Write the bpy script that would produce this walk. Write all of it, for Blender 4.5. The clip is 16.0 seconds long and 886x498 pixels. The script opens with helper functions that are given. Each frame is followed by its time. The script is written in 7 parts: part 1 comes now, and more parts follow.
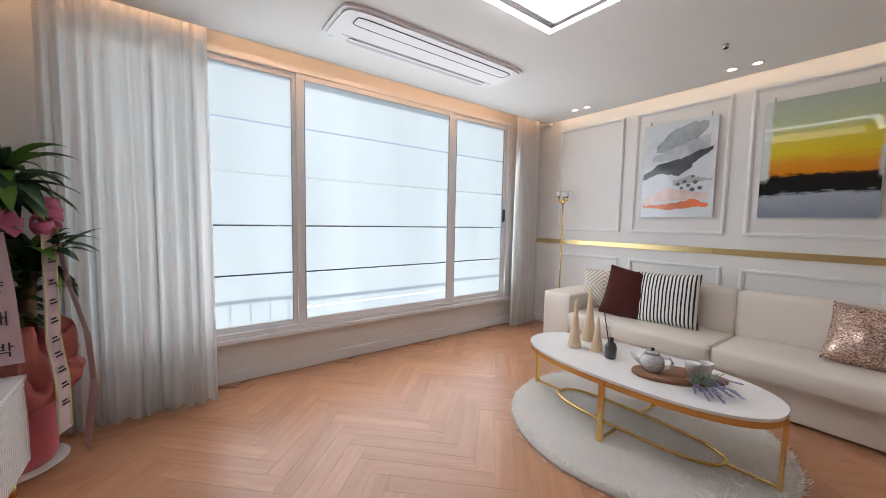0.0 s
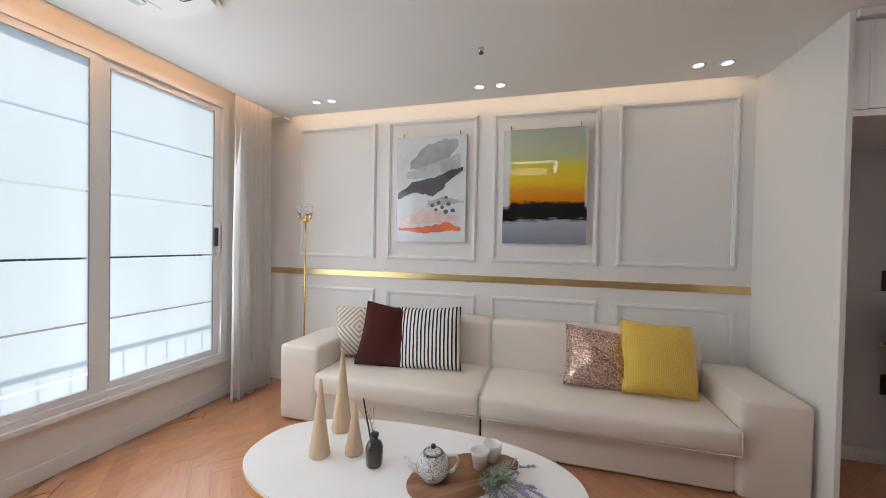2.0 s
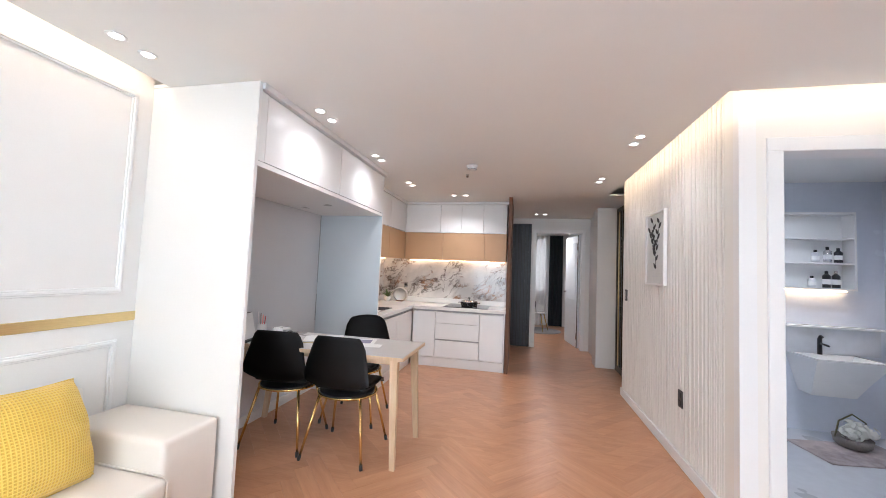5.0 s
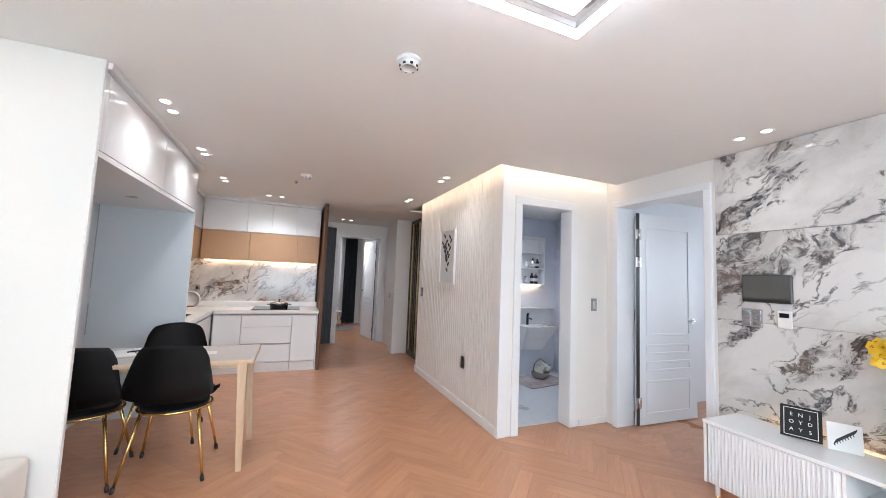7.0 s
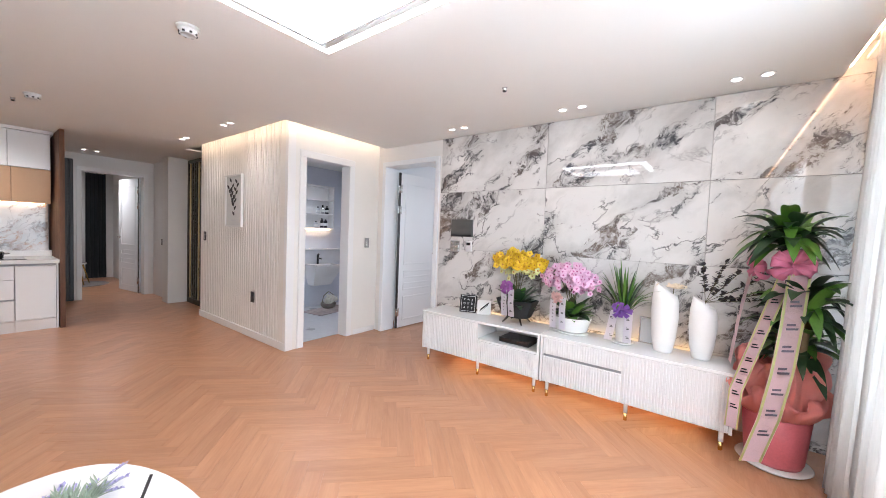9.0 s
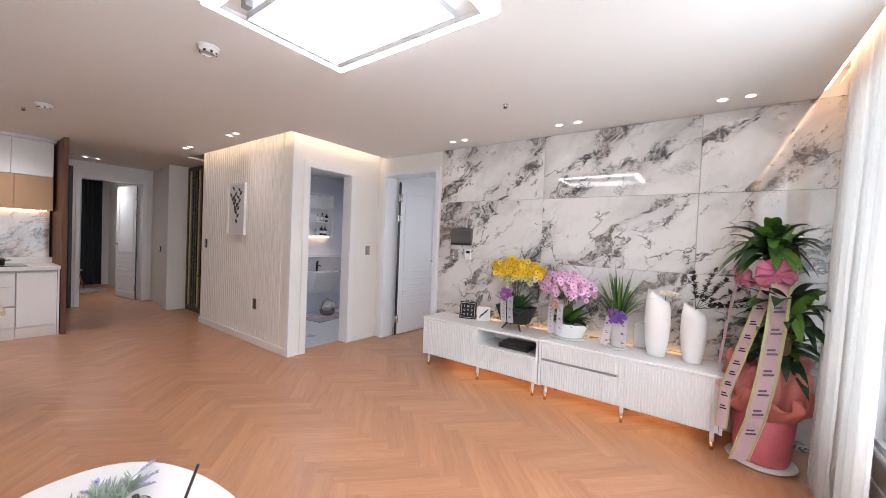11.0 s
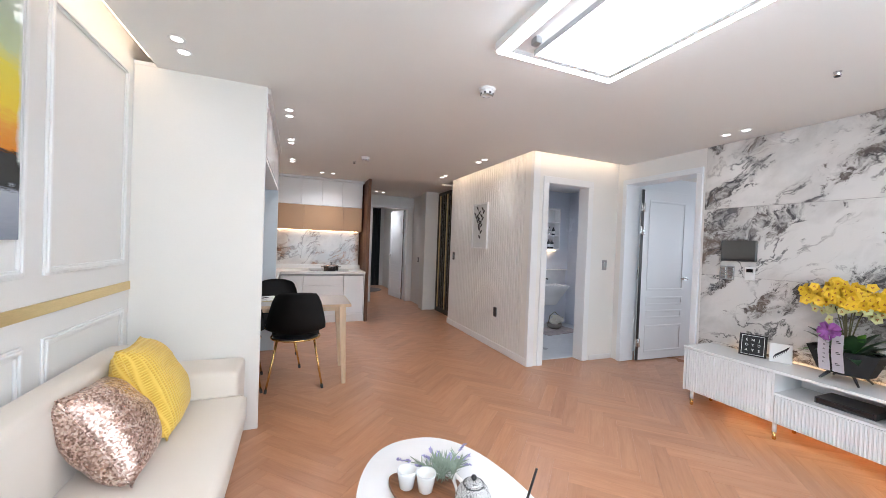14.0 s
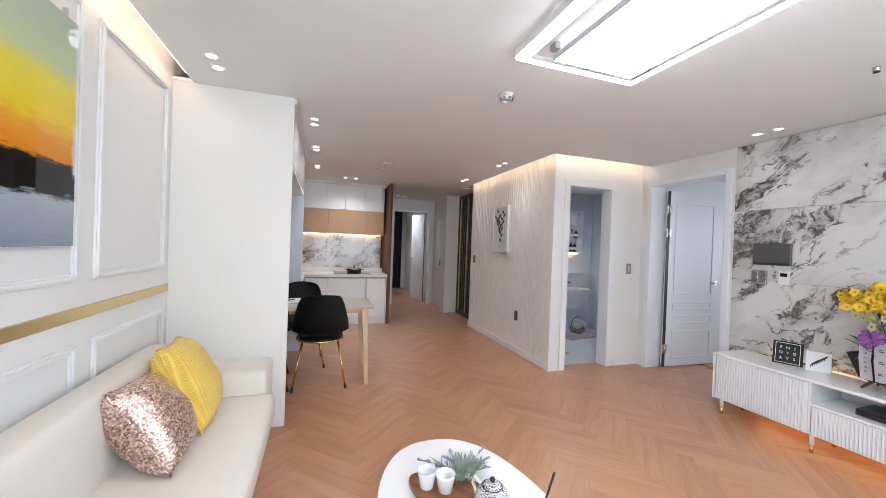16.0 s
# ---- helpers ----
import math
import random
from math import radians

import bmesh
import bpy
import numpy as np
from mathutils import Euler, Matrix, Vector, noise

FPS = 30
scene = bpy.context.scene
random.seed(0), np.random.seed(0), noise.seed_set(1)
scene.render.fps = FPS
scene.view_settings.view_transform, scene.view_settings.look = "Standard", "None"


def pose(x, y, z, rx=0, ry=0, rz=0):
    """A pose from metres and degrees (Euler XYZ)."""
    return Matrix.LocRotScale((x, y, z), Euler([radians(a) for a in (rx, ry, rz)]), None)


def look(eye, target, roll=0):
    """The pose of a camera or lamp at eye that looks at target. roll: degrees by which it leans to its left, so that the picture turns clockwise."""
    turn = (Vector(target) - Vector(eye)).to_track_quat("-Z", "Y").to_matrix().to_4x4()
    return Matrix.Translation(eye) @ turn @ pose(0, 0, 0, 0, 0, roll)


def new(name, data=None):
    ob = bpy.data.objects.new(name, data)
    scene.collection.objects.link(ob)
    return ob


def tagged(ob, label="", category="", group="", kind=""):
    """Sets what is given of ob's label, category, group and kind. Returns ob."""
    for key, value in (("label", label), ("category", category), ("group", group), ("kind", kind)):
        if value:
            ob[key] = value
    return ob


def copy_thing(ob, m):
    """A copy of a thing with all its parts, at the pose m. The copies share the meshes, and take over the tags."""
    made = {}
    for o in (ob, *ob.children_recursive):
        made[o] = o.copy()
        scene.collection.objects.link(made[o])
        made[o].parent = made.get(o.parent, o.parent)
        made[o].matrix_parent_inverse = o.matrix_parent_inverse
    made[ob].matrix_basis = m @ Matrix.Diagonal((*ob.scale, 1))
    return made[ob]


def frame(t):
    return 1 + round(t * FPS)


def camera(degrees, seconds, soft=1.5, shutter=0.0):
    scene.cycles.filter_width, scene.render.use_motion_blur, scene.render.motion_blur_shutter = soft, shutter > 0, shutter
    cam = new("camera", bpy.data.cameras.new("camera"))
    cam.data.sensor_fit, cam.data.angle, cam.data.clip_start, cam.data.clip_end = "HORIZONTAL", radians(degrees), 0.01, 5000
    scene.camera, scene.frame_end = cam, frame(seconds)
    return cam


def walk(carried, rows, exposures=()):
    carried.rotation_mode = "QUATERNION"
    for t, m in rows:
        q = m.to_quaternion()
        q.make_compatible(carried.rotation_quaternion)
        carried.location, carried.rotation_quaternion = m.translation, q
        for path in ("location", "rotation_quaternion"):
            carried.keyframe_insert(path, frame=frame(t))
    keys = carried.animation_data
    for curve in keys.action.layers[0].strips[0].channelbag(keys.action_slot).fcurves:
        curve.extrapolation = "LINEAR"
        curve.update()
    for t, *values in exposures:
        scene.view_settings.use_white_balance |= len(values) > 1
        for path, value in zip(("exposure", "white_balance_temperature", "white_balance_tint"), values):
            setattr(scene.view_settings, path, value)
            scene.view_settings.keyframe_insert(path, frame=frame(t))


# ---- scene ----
# ---- the camera and its walk ----
cam = camera(101.7, 16.0, soft=0.85)
PATH = [
    (0, (-0.182, 0.054, 1.178), (1.016, 1.649, 1.027), 1.1),
    (0.5, (0.068, 0.157, 1.212), (1.482, 1.568, 1.117), 1.1),
    (1, (0.237, 0.292, 1.244), (1.824, 1.509, 1.269), 1.3),
    (1.5, (0.412, 0.422, 1.240), (2.202, 1.314, 1.226), 0.9),
    (2, (0.637, 0.521, 1.242), (2.563, 1.058, 1.213), 1.1),
    (2.5, (0.816, 0.551, 1.255), (2.811, 0.690, 1.221), 1.4),
    (3, (0.938, 0.616, 1.276), (2.875, 0.123, 1.220), 1.5),
    (3.5, (1.023, 0.583, 1.295), (2.727, -0.464, 1.285), 1.8),
    (4, (1.099, 0.603, 1.327), (2.400, -0.916, 1.340), 2.4),
    (4.5, (1.163, 0.762, 1.311), (2.019, -1.044, 1.384), 2.4),
    (5.12, (1.264, 0.933, 1.313), (1.576, -1.039, 1.426), 2.4),
    (5.75, (1.403, 1.072, 1.318), (1.290, -0.921, 1.430), 2.3),
    (6.38, (1.570, 1.216, 1.323), (1.119, -0.730, 1.435), 2.2),
    (7, (1.757, 1.398, 1.325), (1.003, -0.448, 1.482), 2.3),
    (7.5, (1.912, 1.569, 1.329), (0.925, -0.156, 1.551), 2.4),
    (8, (2.029, 1.781, 1.291), (0.751, 0.247, 1.411), 2.5),
    (8.5, (2.064, 1.997, 1.269), (0.629, 0.603, 1.259), 2.2),
    (8.7, (2.051, 2.076, 1.270), (0.532, 0.777, 1.201), 2.2),
    (9.22, (2.063, 2.193, 1.273), (0.430, 1.040, 1.205), 2.1),
    (9.75, (2.079, 2.243, 1.279), (0.361, 1.220, 1.214), 2.2),
    (10.28, (2.106, 2.238, 1.285), (0.363, 1.260, 1.225), 2.3),
    (10.8, (2.153, 2.190, 1.288), (0.470, 1.110, 1.235), 2.3),
    (11, (2.183, 2.158, 1.281), (0.566, 0.981, 1.236), 2.4),
    (11.5, (2.250, 2.082, 1.302), (0.803, 0.702, 1.262), 2.3),
    (12, (2.296, 2.033, 1.302), (1.022, 0.491, 1.271), 2.3),
    (12.5, (2.329, 1.997, 1.304), (1.217, 0.335, 1.278), 2.3),
    (13, (2.360, 1.981, 1.299), (1.375, 0.241, 1.271), 2.3),
    (13.5, (2.394, 1.964, 1.298), (1.524, 0.163, 1.273), 2.3),
    (14, (2.438, 1.948, 1.296), (1.689, 0.094, 1.269), 2.2),
    (14.5, (2.466, 1.943, 1.297), (1.834, 0.046, 1.271), 2.1),
    (15, (2.497, 1.940, 1.300), (1.947, 0.017, 1.266), 2.2),
    (15.5, (2.486, 1.957, 1.301), (1.951, 0.030, 1.278), 2.2),
    (16, (2.442, 1.980, 1.306), (1.804, 0.085, 1.289), 2.1),
]
EXPOSURES = ((0.0, -0.55, 6650, 15.5), (0.5, -0.69, 6700, 13.5), (1.0, -0.73, 6600, 11.5), (1.5, -0.71, 6650, 13.5), (2.0, -0.52, 6700, 14.5), (2.5, -0.04, 6450, 15.5), (3.0, 0.37, 6550, 15.5), (3.5, 0.62, 6220, 14.0),
             (4.0, 0.77, 6220, 13.0), (4.5, 0.94, 6170, 13.0), (7.0, 0.82, 6070, 11.0), (8.0, 0.81, 6170, 12.0), (8.7, 0.79, 6270, 14.0), (11.0, 0.46, 6520, 17.0), (11.5, 0.61, 6420, 15.0), (12.0, 0.59, 6270, 13.0), (13.0, 0.56, 6170, 12.0), (16.0, 0.46, 6120, 12.0))
walk(cam, [(t, look(eye, target, roll)) for t, eye, target, roll in PATH], EXPOSURES)

# ---- world, sun, large lights ----
world = bpy.data.worlds.new("sky")
scene.world = world
world.use_nodes = True
wn = world.node_tree
sky = wn.nodes.new("ShaderNodeTexSky")
sky.sky_type = "NISHITA"
sky.sun_disc = False
SUN_UP, SUN_AZ = 53.5, 4.0
sky.sun_elevation = radians(SUN_UP)
sky.sun_rotation = radians(SUN_AZ)
wn.links.new(sky.outputs[0], wn.nodes["Background"].inputs[0])
wn.nodes["Background"].inputs[1].default_value = 0.15
sun_data = bpy.data.lights.new("sun", "SUN")
sun_data.energy, sun_data.angle, sun_data.color = 4.5, radians(0.4), (1.0, 0.95, 0.88)
sun_lamp = new("sun", sun_data)
sd = Vector((math.sin(radians(SUN_AZ)) * math.cos(radians(SUN_UP)), math.cos(radians(SUN_AZ)) * math.cos(radians(SUN_UP)), math.sin(radians(SUN_UP))))
sun_lamp.matrix_world = look(sd * 20, (0, 0, 0))


def area_lamp(name, at, to, sx, sy, watts, colour):
    d = bpy.data.lights.new(name, "AREA")
    d.shape, d.size, d.size_y, d.energy, d.color = "RECTANGLE", sx, sy, watts * 0.5, colour
    o = new(name, d)
    o.matrix_world = look(at, to)
    return o


def spot_lamp(name, at, watts, colour, size=110):
    d = bpy.data.lights.new(name, "SPOT")
    d.energy, d.color, d.spot_size, d.spot_blend, d.shadow_soft_size = watts * 0.5, colour, radians(size), 1.0, 0.04
    o = new(name, d)
    o.matrix_world = look(at, (at[0], at[1], 0))
    return o


# daylight that enters by the window's opening
area_lamp("window_daylight", (1.46, 2.84, 1.28), (1.46, 0, 0.98), 2.88, 1.6, 76, (0.84, 0.93, 1.0))
area_lamp("daylight_behind_curtain", (-0.31, 2.86, 1.28), (-0.31, 0, 1.0), 0.6, 1.7, 3, (0.90, 0.95, 1.0))
area_lamp("sky_at_window", (0.96, 3.14, 1.31), (0.96, 0, 1.31), 3.8, 1.9, 19, (0.82, 0.95, 1.0))

# ---- materials ----
def node_material(name):
    m = bpy.data.materials.new(name)
    m.use_nodes = True
    nt = m.node_tree
    return m, nt, nt.nodes["Principled BSDF"]


def coords(nt, scale=(1, 1, 1), rot=(0, 0, 0), kind="Object"):
    tc = nt.nodes.new("ShaderNodeTexCoord")
    mp = nt.nodes.new("ShaderNodeMapping")
    mp.inputs["Scale"].default_value = scale
    mp.inputs["Rotation"].default_value = rot
    nt.links.new(tc.outputs[kind], mp.inputs[0])
    return mp.outputs[0]


def noise_node(nt, vec, scale, detail=4, rough=0.55, distort=0.0):
    n = nt.nodes.new("ShaderNodeTexNoise")
    n.inputs["Scale"].default_value, n.inputs["Detail"].default_value = scale, detail
    n.inputs["Roughness"].default_value, n.inputs["Distortion"].default_value = rough, distort
    nt.links.new(vec, n.inputs["Vector"])
    return n.outputs["Fac"]


def ramp(nt, fac, *stops):
    r = nt.nodes.new("ShaderNodeValToRGB")
    e = r.color_ramp.elements
    while len(e) < len(stops):
        e.new(0.5)
    for el, (p, c) in zip(e, stops):
        el.position, el.color = p, (*c, 1)
    nt.links.new(fac, r.inputs[0])
    return r.outputs[0]


def mix(nt, fac, a, b, mode="MIX"):
    n = nt.nodes.new("ShaderNodeMix")
    n.data_type, n.blend_type = "RGBA", mode
    for sock, v in ((n.inputs[0], fac), (n.inputs[6], a), (n.inputs[7], b)):
        if isinstance(v, (int, float)):
            sock.default_value = v
        elif isinstance(v, tuple):
            sock.default_value = (*v, 1)
        else:
            nt.links.new(v, sock)
    return n.outputs[2]


def math_node(nt, op, a, b=0.0):
    n = nt.nodes.new("ShaderNodeMath")
    n.operation = op
    for sock, v in ((n.inputs[0], a), (n.inputs[1], b)):
        if isinstance(v, (int, float)):
            sock.default_value = v
        else:
            nt.links.new(v, sock)
    return n.outputs[0]


def bump(nt, p, height, strength=0.2, distance=0.002):
    b = nt.nodes.new("ShaderNodeBump")
    b.inputs["Strength"].default_value, b.inputs["Distance"].default_value = strength, distance
    nt.links.new(height, b.inputs["Height"])
    nt.links.new(b.outputs[0], p.inputs["Normal"])


def plain(name, colour, rough=0.5, metal=0.0, grain=60, vary=0.06, relief=0.1, sheen=0.0, coat=0.0, stretch=(1, 1, 1)):
    """A painted, plastic, metal or cloth surface with slow mottling and a fine grain."""
    m, nt, p = node_material(name)
    v = coords(nt, stretch)
    slow, fine = noise_node(nt, v, 2.3, 3), noise_node(nt, v, grain, 3)
    both = math_node(nt, "ADD", math_node(nt, "MULTIPLY", slow, 0.6), math_node(nt, "MULTIPLY", fine, 0.4))
    lo = tuple(max(0.0, c * (1 - vary)) for c in colour)
    hi = tuple(min(1.0, c * (1 + vary)) for c in colour)
    nt.links.new(ramp(nt, both, (0.3, lo), (0.7, hi)), p.inputs["Base Color"])
    nt.links.new(ramp(nt, slow, (0.3, (rough * 0.88,) * 3), (0.7, (min(1, rough * 1.12),) * 3)), p.inputs["Roughness"])
    p.inputs["Metallic"].default_value = metal
    p.inputs["Sheen Weight"].default_value, p.inputs["Coat Weight"].default_value = sheen, coat
    if relief:
        bump(nt, p, fine, relief, 0.001)
    return m


def glow(name, colour, strength):
    m, nt, p = node_material(name)
    p.inputs["Base Color"].default_value = (*colour, 1)
    p.inputs["Emission Color"].default_value = (*colour, 1)
    p.inputs["Emission Strength"].default_value = strength * 0.5
    return m


def wood(name, dark, light, rough=0.45, along=0, per="object", scale=1.0, coat=0.0):
    """Wood with long grain along one local axis; tone differs from piece to piece."""
    m, nt, p = node_material(name)
    s = [14.0 * scale] * 3
    s[along] = 1.3 * scale
    tc = nt.nodes.new("ShaderNodeTexCoord")
    if per == "object":
        info = nt.nodes.new("ShaderNodeObjectInfo")
        rnd = info.outputs["Random"]
    else:
        info = nt.nodes.new("ShaderNodeNewGeometry")
        rnd = info.outputs["Random Per Island"]
    add = nt.nodes.new("ShaderNodeVectorMath")
    add.operation = "ADD"
    nt.links.new(tc.outputs["Object"], add.inputs[0])
    comb = nt.nodes.new("ShaderNodeCombineXYZ")
    for i in range(3):
        nt.links.new(math_node(nt, "MULTIPLY", rnd, 37.0 + 11 * i), comb.inputs[i])
    nt.links.new(comb.outputs[0], add.inputs[1])
    mp = nt.nodes.new("ShaderNodeMapping")
    mp.inputs["Scale"].default_value = s
    nt.links.new(add.outputs[0], mp.inputs[0])
    g = noise_node(nt, mp.outputs[0], 1.0, 6, 0.62, 0.8)
    fine = noise_node(nt, mp.outputs[0], 7.0, 3)
    f = math_node(nt, "ADD", math_node(nt, "MULTIPLY", g, 0.7), math_node(nt, "MULTIPLY", fine, 0.3))
    col = ramp(nt, f, (0.32, dark), (0.66, light))
    tone = math_node(nt, "ADD", math_node(nt, "MULTIPLY", rnd, 0.15), 0.91)
    tc2 = nt.nodes.new("ShaderNodeCombineColor")
    for i in range(3):
        nt.links.new(tone, tc2.inputs[i])
    nt.links.new(mix(nt, 1.0, col, tc2.outputs[0], "MULTIPLY"), p.inputs["Base Color"])
    nt.links.new(ramp(nt, f, (0.3, (rough * 1.15,) * 3), (0.7, (rough * 0.85,) * 3)), p.inputs["Roughness"])
    bump(nt, p, fine, 0.12, 0.001)
    p.inputs["Coat Weight"].default_value, p.inputs["Coat Roughness"].default_value = coat, 0.3
    return m


def marble(name, turn, base, vein, warm, size=1.0, rough=0.08, per_piece=True):
    """Polished stone: cloudy ground, broken dark drifts along one slant, hair-thin ridged veins."""
    m, nt, p = node_material(name)
    tc = nt.nodes.new("ShaderNodeTexCoord")
    vec = tc.outputs["Object"]
    if per_piece:
        info = nt.nodes.new("ShaderNodeObjectInfo")
        comb = nt.nodes.new("ShaderNodeCombineXYZ")
        for i in range(3):
            nt.links.new(math_node(nt, "MULTIPLY", info.outputs["Random"], 9.0 + 7 * i), comb.inputs[i])
        add = nt.nodes.new("ShaderNodeVectorMath")
        add.operation = "ADD"
        nt.links.new(vec, add.inputs[0])
        nt.links.new(comb.outputs[0], add.inputs[1])
        vec = add.outputs[0]
    spin = nt.nodes.new("ShaderNodeMapping")
    spin.inputs["Rotation"].default_value = turn
    nt.links.new(vec, spin.inputs[0])
    warp = nt.nodes.new("ShaderNodeTexNoise")
    warp.inputs["Scale"].default_value, warp.inputs["Detail"].default_value = 3.2 * size, 5
    nt.links.new(spin.outputs[0], warp.inputs["Vector"])
    pull = nt.nodes.new("ShaderNodeVectorMath")
    pull.operation = "MULTIPLY_ADD"
    pull.inputs[1].default_value = (0.22, 0.22, 0.22)
    nt.links.new(warp.outputs["Color"], pull.inputs[0])
    nt.links.new(spin.outputs[0], pull.inputs[2])

    def stretched(along, across):
        mp = nt.nodes.new("ShaderNodeMapping")
        mp.inputs["Scale"].default_value = (along * size, along * size, across * size)
        nt.links.new(pull.outputs[0], mp.inputs[0])
        return mp.outputs[0]

    long, fine = stretched(0.55, 1.7), stretched(0.9, 1.6)
    # broad broken drifts along the slant
    belt = math_node(nt, "ABSOLUTE", math_node(nt, "SUBTRACT", noise_node(nt, long, 1.15, 3, 0.5), 0.5))
    belt = ramp(nt, belt, (0.0, (1,) * 3), (0.03, (0.75,) * 3), (0.085, (0,) * 3))
    crack = noise_node(nt, fine, 6.0, 12, 0.76, 0.6)
    lump = noise_node(nt, fine, 2.6, 4, 0.6)
    sum_ = math_node(nt, "ADD", math_node(nt, "ADD", math_node(nt, "MULTIPLY", belt, 0.21), math_node(nt, "MULTIPLY", crack, 1.15)), math_node(nt, "MULTIPLY", lump, 0.45))
    dark = ramp(nt, sum_, (0.93, (0,) * 3), (0.985, (0.36,) * 3), (1.07, (0.95,) * 3))
    inner = ramp(nt, noise_node(nt, stretched(1.0, 1.3), 13.0, 8, 0.7, 0.8), (0.40, (0.28,) * 3), (0.56, (1,) * 3))
    dark = mix(nt, 1.0, dark, inner, "MULTIPLY")
    # hair-thin broken veins
    ridge = math_node(nt, "ABSOLUTE", math_node(nt, "SUBTRACT", noise_node(nt, fine, 1.9, 6, 0.6, 0.4), 0.5))
    thin = ramp(nt, ridge, (0.0, (0.9,) * 3), (0.007, (0.5,) * 3), (0.018, (0,) * 3))
    gate = ramp(nt, noise_node(nt, long, 2.1, 3), (0.43, (0, 0, 0)), (0.55, (1, 1, 1)))
    thin = mix(nt, 1.0, thin, gate, "MULTIPLY")
    cloud = ramp(nt, math_node(nt, "ADD", math_node(nt, "MULTIPLY", noise_node(nt, fine, 1.8, 7, 0.62), 0.9), math_node(nt, "MULTIPLY", belt, -0.10)), (0.30, tuple(c * 0.74 for c in base)), (0.50, base))
    tint = mix(nt, ramp(nt, noise_node(nt, fine, 2.4, 3), (0.45, (0, 0, 0)), (0.65, (1, 1, 1))), vein, warm)
    c = mix(nt, dark, cloud, tint)
    c = mix(nt, thin, c, tuple(x * 0.8 for x in vein))
    nt.links.new(c, p.inputs["Base Color"])
    p.inputs["Roughness"].default_value = rough
    p.inputs["Coat Weight"].default_value = 0.3
    return m


def stripes(name, a, b, period, axis=0, duty=0.42, wobble=0.0, rough=0.85):
    """Woven stripes across one local axis."""
    m, nt, p = node_material(name)
    v = coords(nt)
    sep = nt.nodes.new("ShaderNodeSeparateXYZ")
    nt.links.new(v, sep.inputs[0])
    pos = sep.outputs[axis]
    if wobble:
        pos = math_node(nt, "ADD", pos, math_node(nt, "MULTIPLY", noise_node(nt, v, 9, 2), wobble))
    f = math_node(nt, "FRACT", math_node(nt, "DIVIDE", math_node(nt, "ADD", pos, 20.0), period))
    k = math_node(nt, "LESS_THAN", f, duty)
    nt.links.new(mix(nt, k, a, b), p.inputs["Base Color"])
    p.inputs["Roughness"].default_value = rough
    bump(nt, p, noise_node(nt, v, 420, 2), 0.3, 0.001)
    return m


def glass(name, tint=(1, 1, 1), rough=0.02):
    m, nt, p = node_material(name)
    p.inputs["Base Color"].default_value = (*tint, 1)
    p.inputs["Transmission Weight"].default_value = 1.0
    p.inputs["Roughness"].default_value, p.inputs["IOR"].default_value = rough, 1.45
    return m


def translucent(name, colour, through_colour, share, rough=0.4, stretch=(1, 1, 1), grain=40):
    """Thin cloth or frosted film: part of the light passes through."""
    m, nt, p = node_material(name)
    v = coords(nt, stretch)
    n = noise_node(nt, v, grain, 3)
    nt.links.new(ramp(nt, n, (0.3, tuple(c * 0.93 for c in colour)), (0.7, colour)), p.inputs["Base Color"])
    p.inputs["Roughness"].default_value = rough
    t = nt.nodes.new("ShaderNodeBsdfTranslucent")
    slow = noise_node(nt, v, 1.4, 2)
    nt.links.new(ramp(nt, slow, (0.3, tuple(c * 0.9 for c in through_colour)), (0.7, through_colour)), t.inputs[0])
    ms = nt.nodes.new("ShaderNodeMixShader")
    ms.inputs[0].default_value = share
    nt.links.new(p.outputs[0], ms.inputs[1])
    nt.links.new(t.outputs[0], ms.inputs[2])
    nt.links.new(ms.outputs[0], nt.nodes["Material Output"].inputs[0])
    return m


M_WALL = plain("white_wallpaper", (0.765, 0.755, 0.735), 0.75, grain=160, vary=0.025, relief=0.12)
M_CREAM = plain("cream_panel_paint", (0.77, 0.75, 0.71), 0.5, grain=120, vary=0.02, relief=0.05)
M_CEIL = plain("ceiling_paper", (0.79, 0.79, 0.768), 0.85, grain=200, vary=0.02, relief=0.12)
M_TRIM = plain("white_gloss_paint", (0.775, 0.772, 0.765), 0.32, grain=90, vary=0.02, relief=0.03)
M_DOORWHITE = plain("door_white_film", (0.76, 0.79, 0.82), 0.38, grain=90, vary=0.02, relief=0.04)
M_LACQUER = plain("white_lacquer", (0.82, 0.83, 0.83), 0.2, grain=50, vary=0.015, relief=0.02, coat=0.3)
M_CABINET = plain("white_cabinet_film", (0.80, 0.80, 0.79), 0.3, grain=80, vary=0.02, relief=0.03)
# grey for the shade inside gaps, and for some truly grey parts
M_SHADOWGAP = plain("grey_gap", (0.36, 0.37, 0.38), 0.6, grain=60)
M_TAN = plain("tan_cabinet_film", (0.48, 0.29, 0.155), 0.42, grain=120, vary=0.07, relief=0.05)
M_COUNTER = plain("white_quartz", (0.80, 0.79, 0.77), 0.22, grain=260, vary=0.04, relief=0.0)
M_GOLD = plain("brushed_gold", (0.80, 0.56, 0.22), 0.24, 1.0, grain=300, vary=0.1, relief=0.06)
M_BRASS = plain("satin_brass_strip", (0.70, 0.54, 0.27), 0.3, 1.0, grain=240, vary=0.12, relief=0.05, stretch=(1, 0.1, 1))
M_STEEL = plain("brushed_steel", (0.62, 0.62, 0.62), 0.25, 1.0, grain=200, vary=0.08, relief=0.05)
M_CHROME = plain("chrome", (0.75, 0.75, 0.75), 0.1, 1.0, grain=20, vary=0.02, relief=0)
M_BLACK = plain("black_plastic", (0.018, 0.018, 0.02), 0.35, grain=120, vary=0.15, relief=0.05)
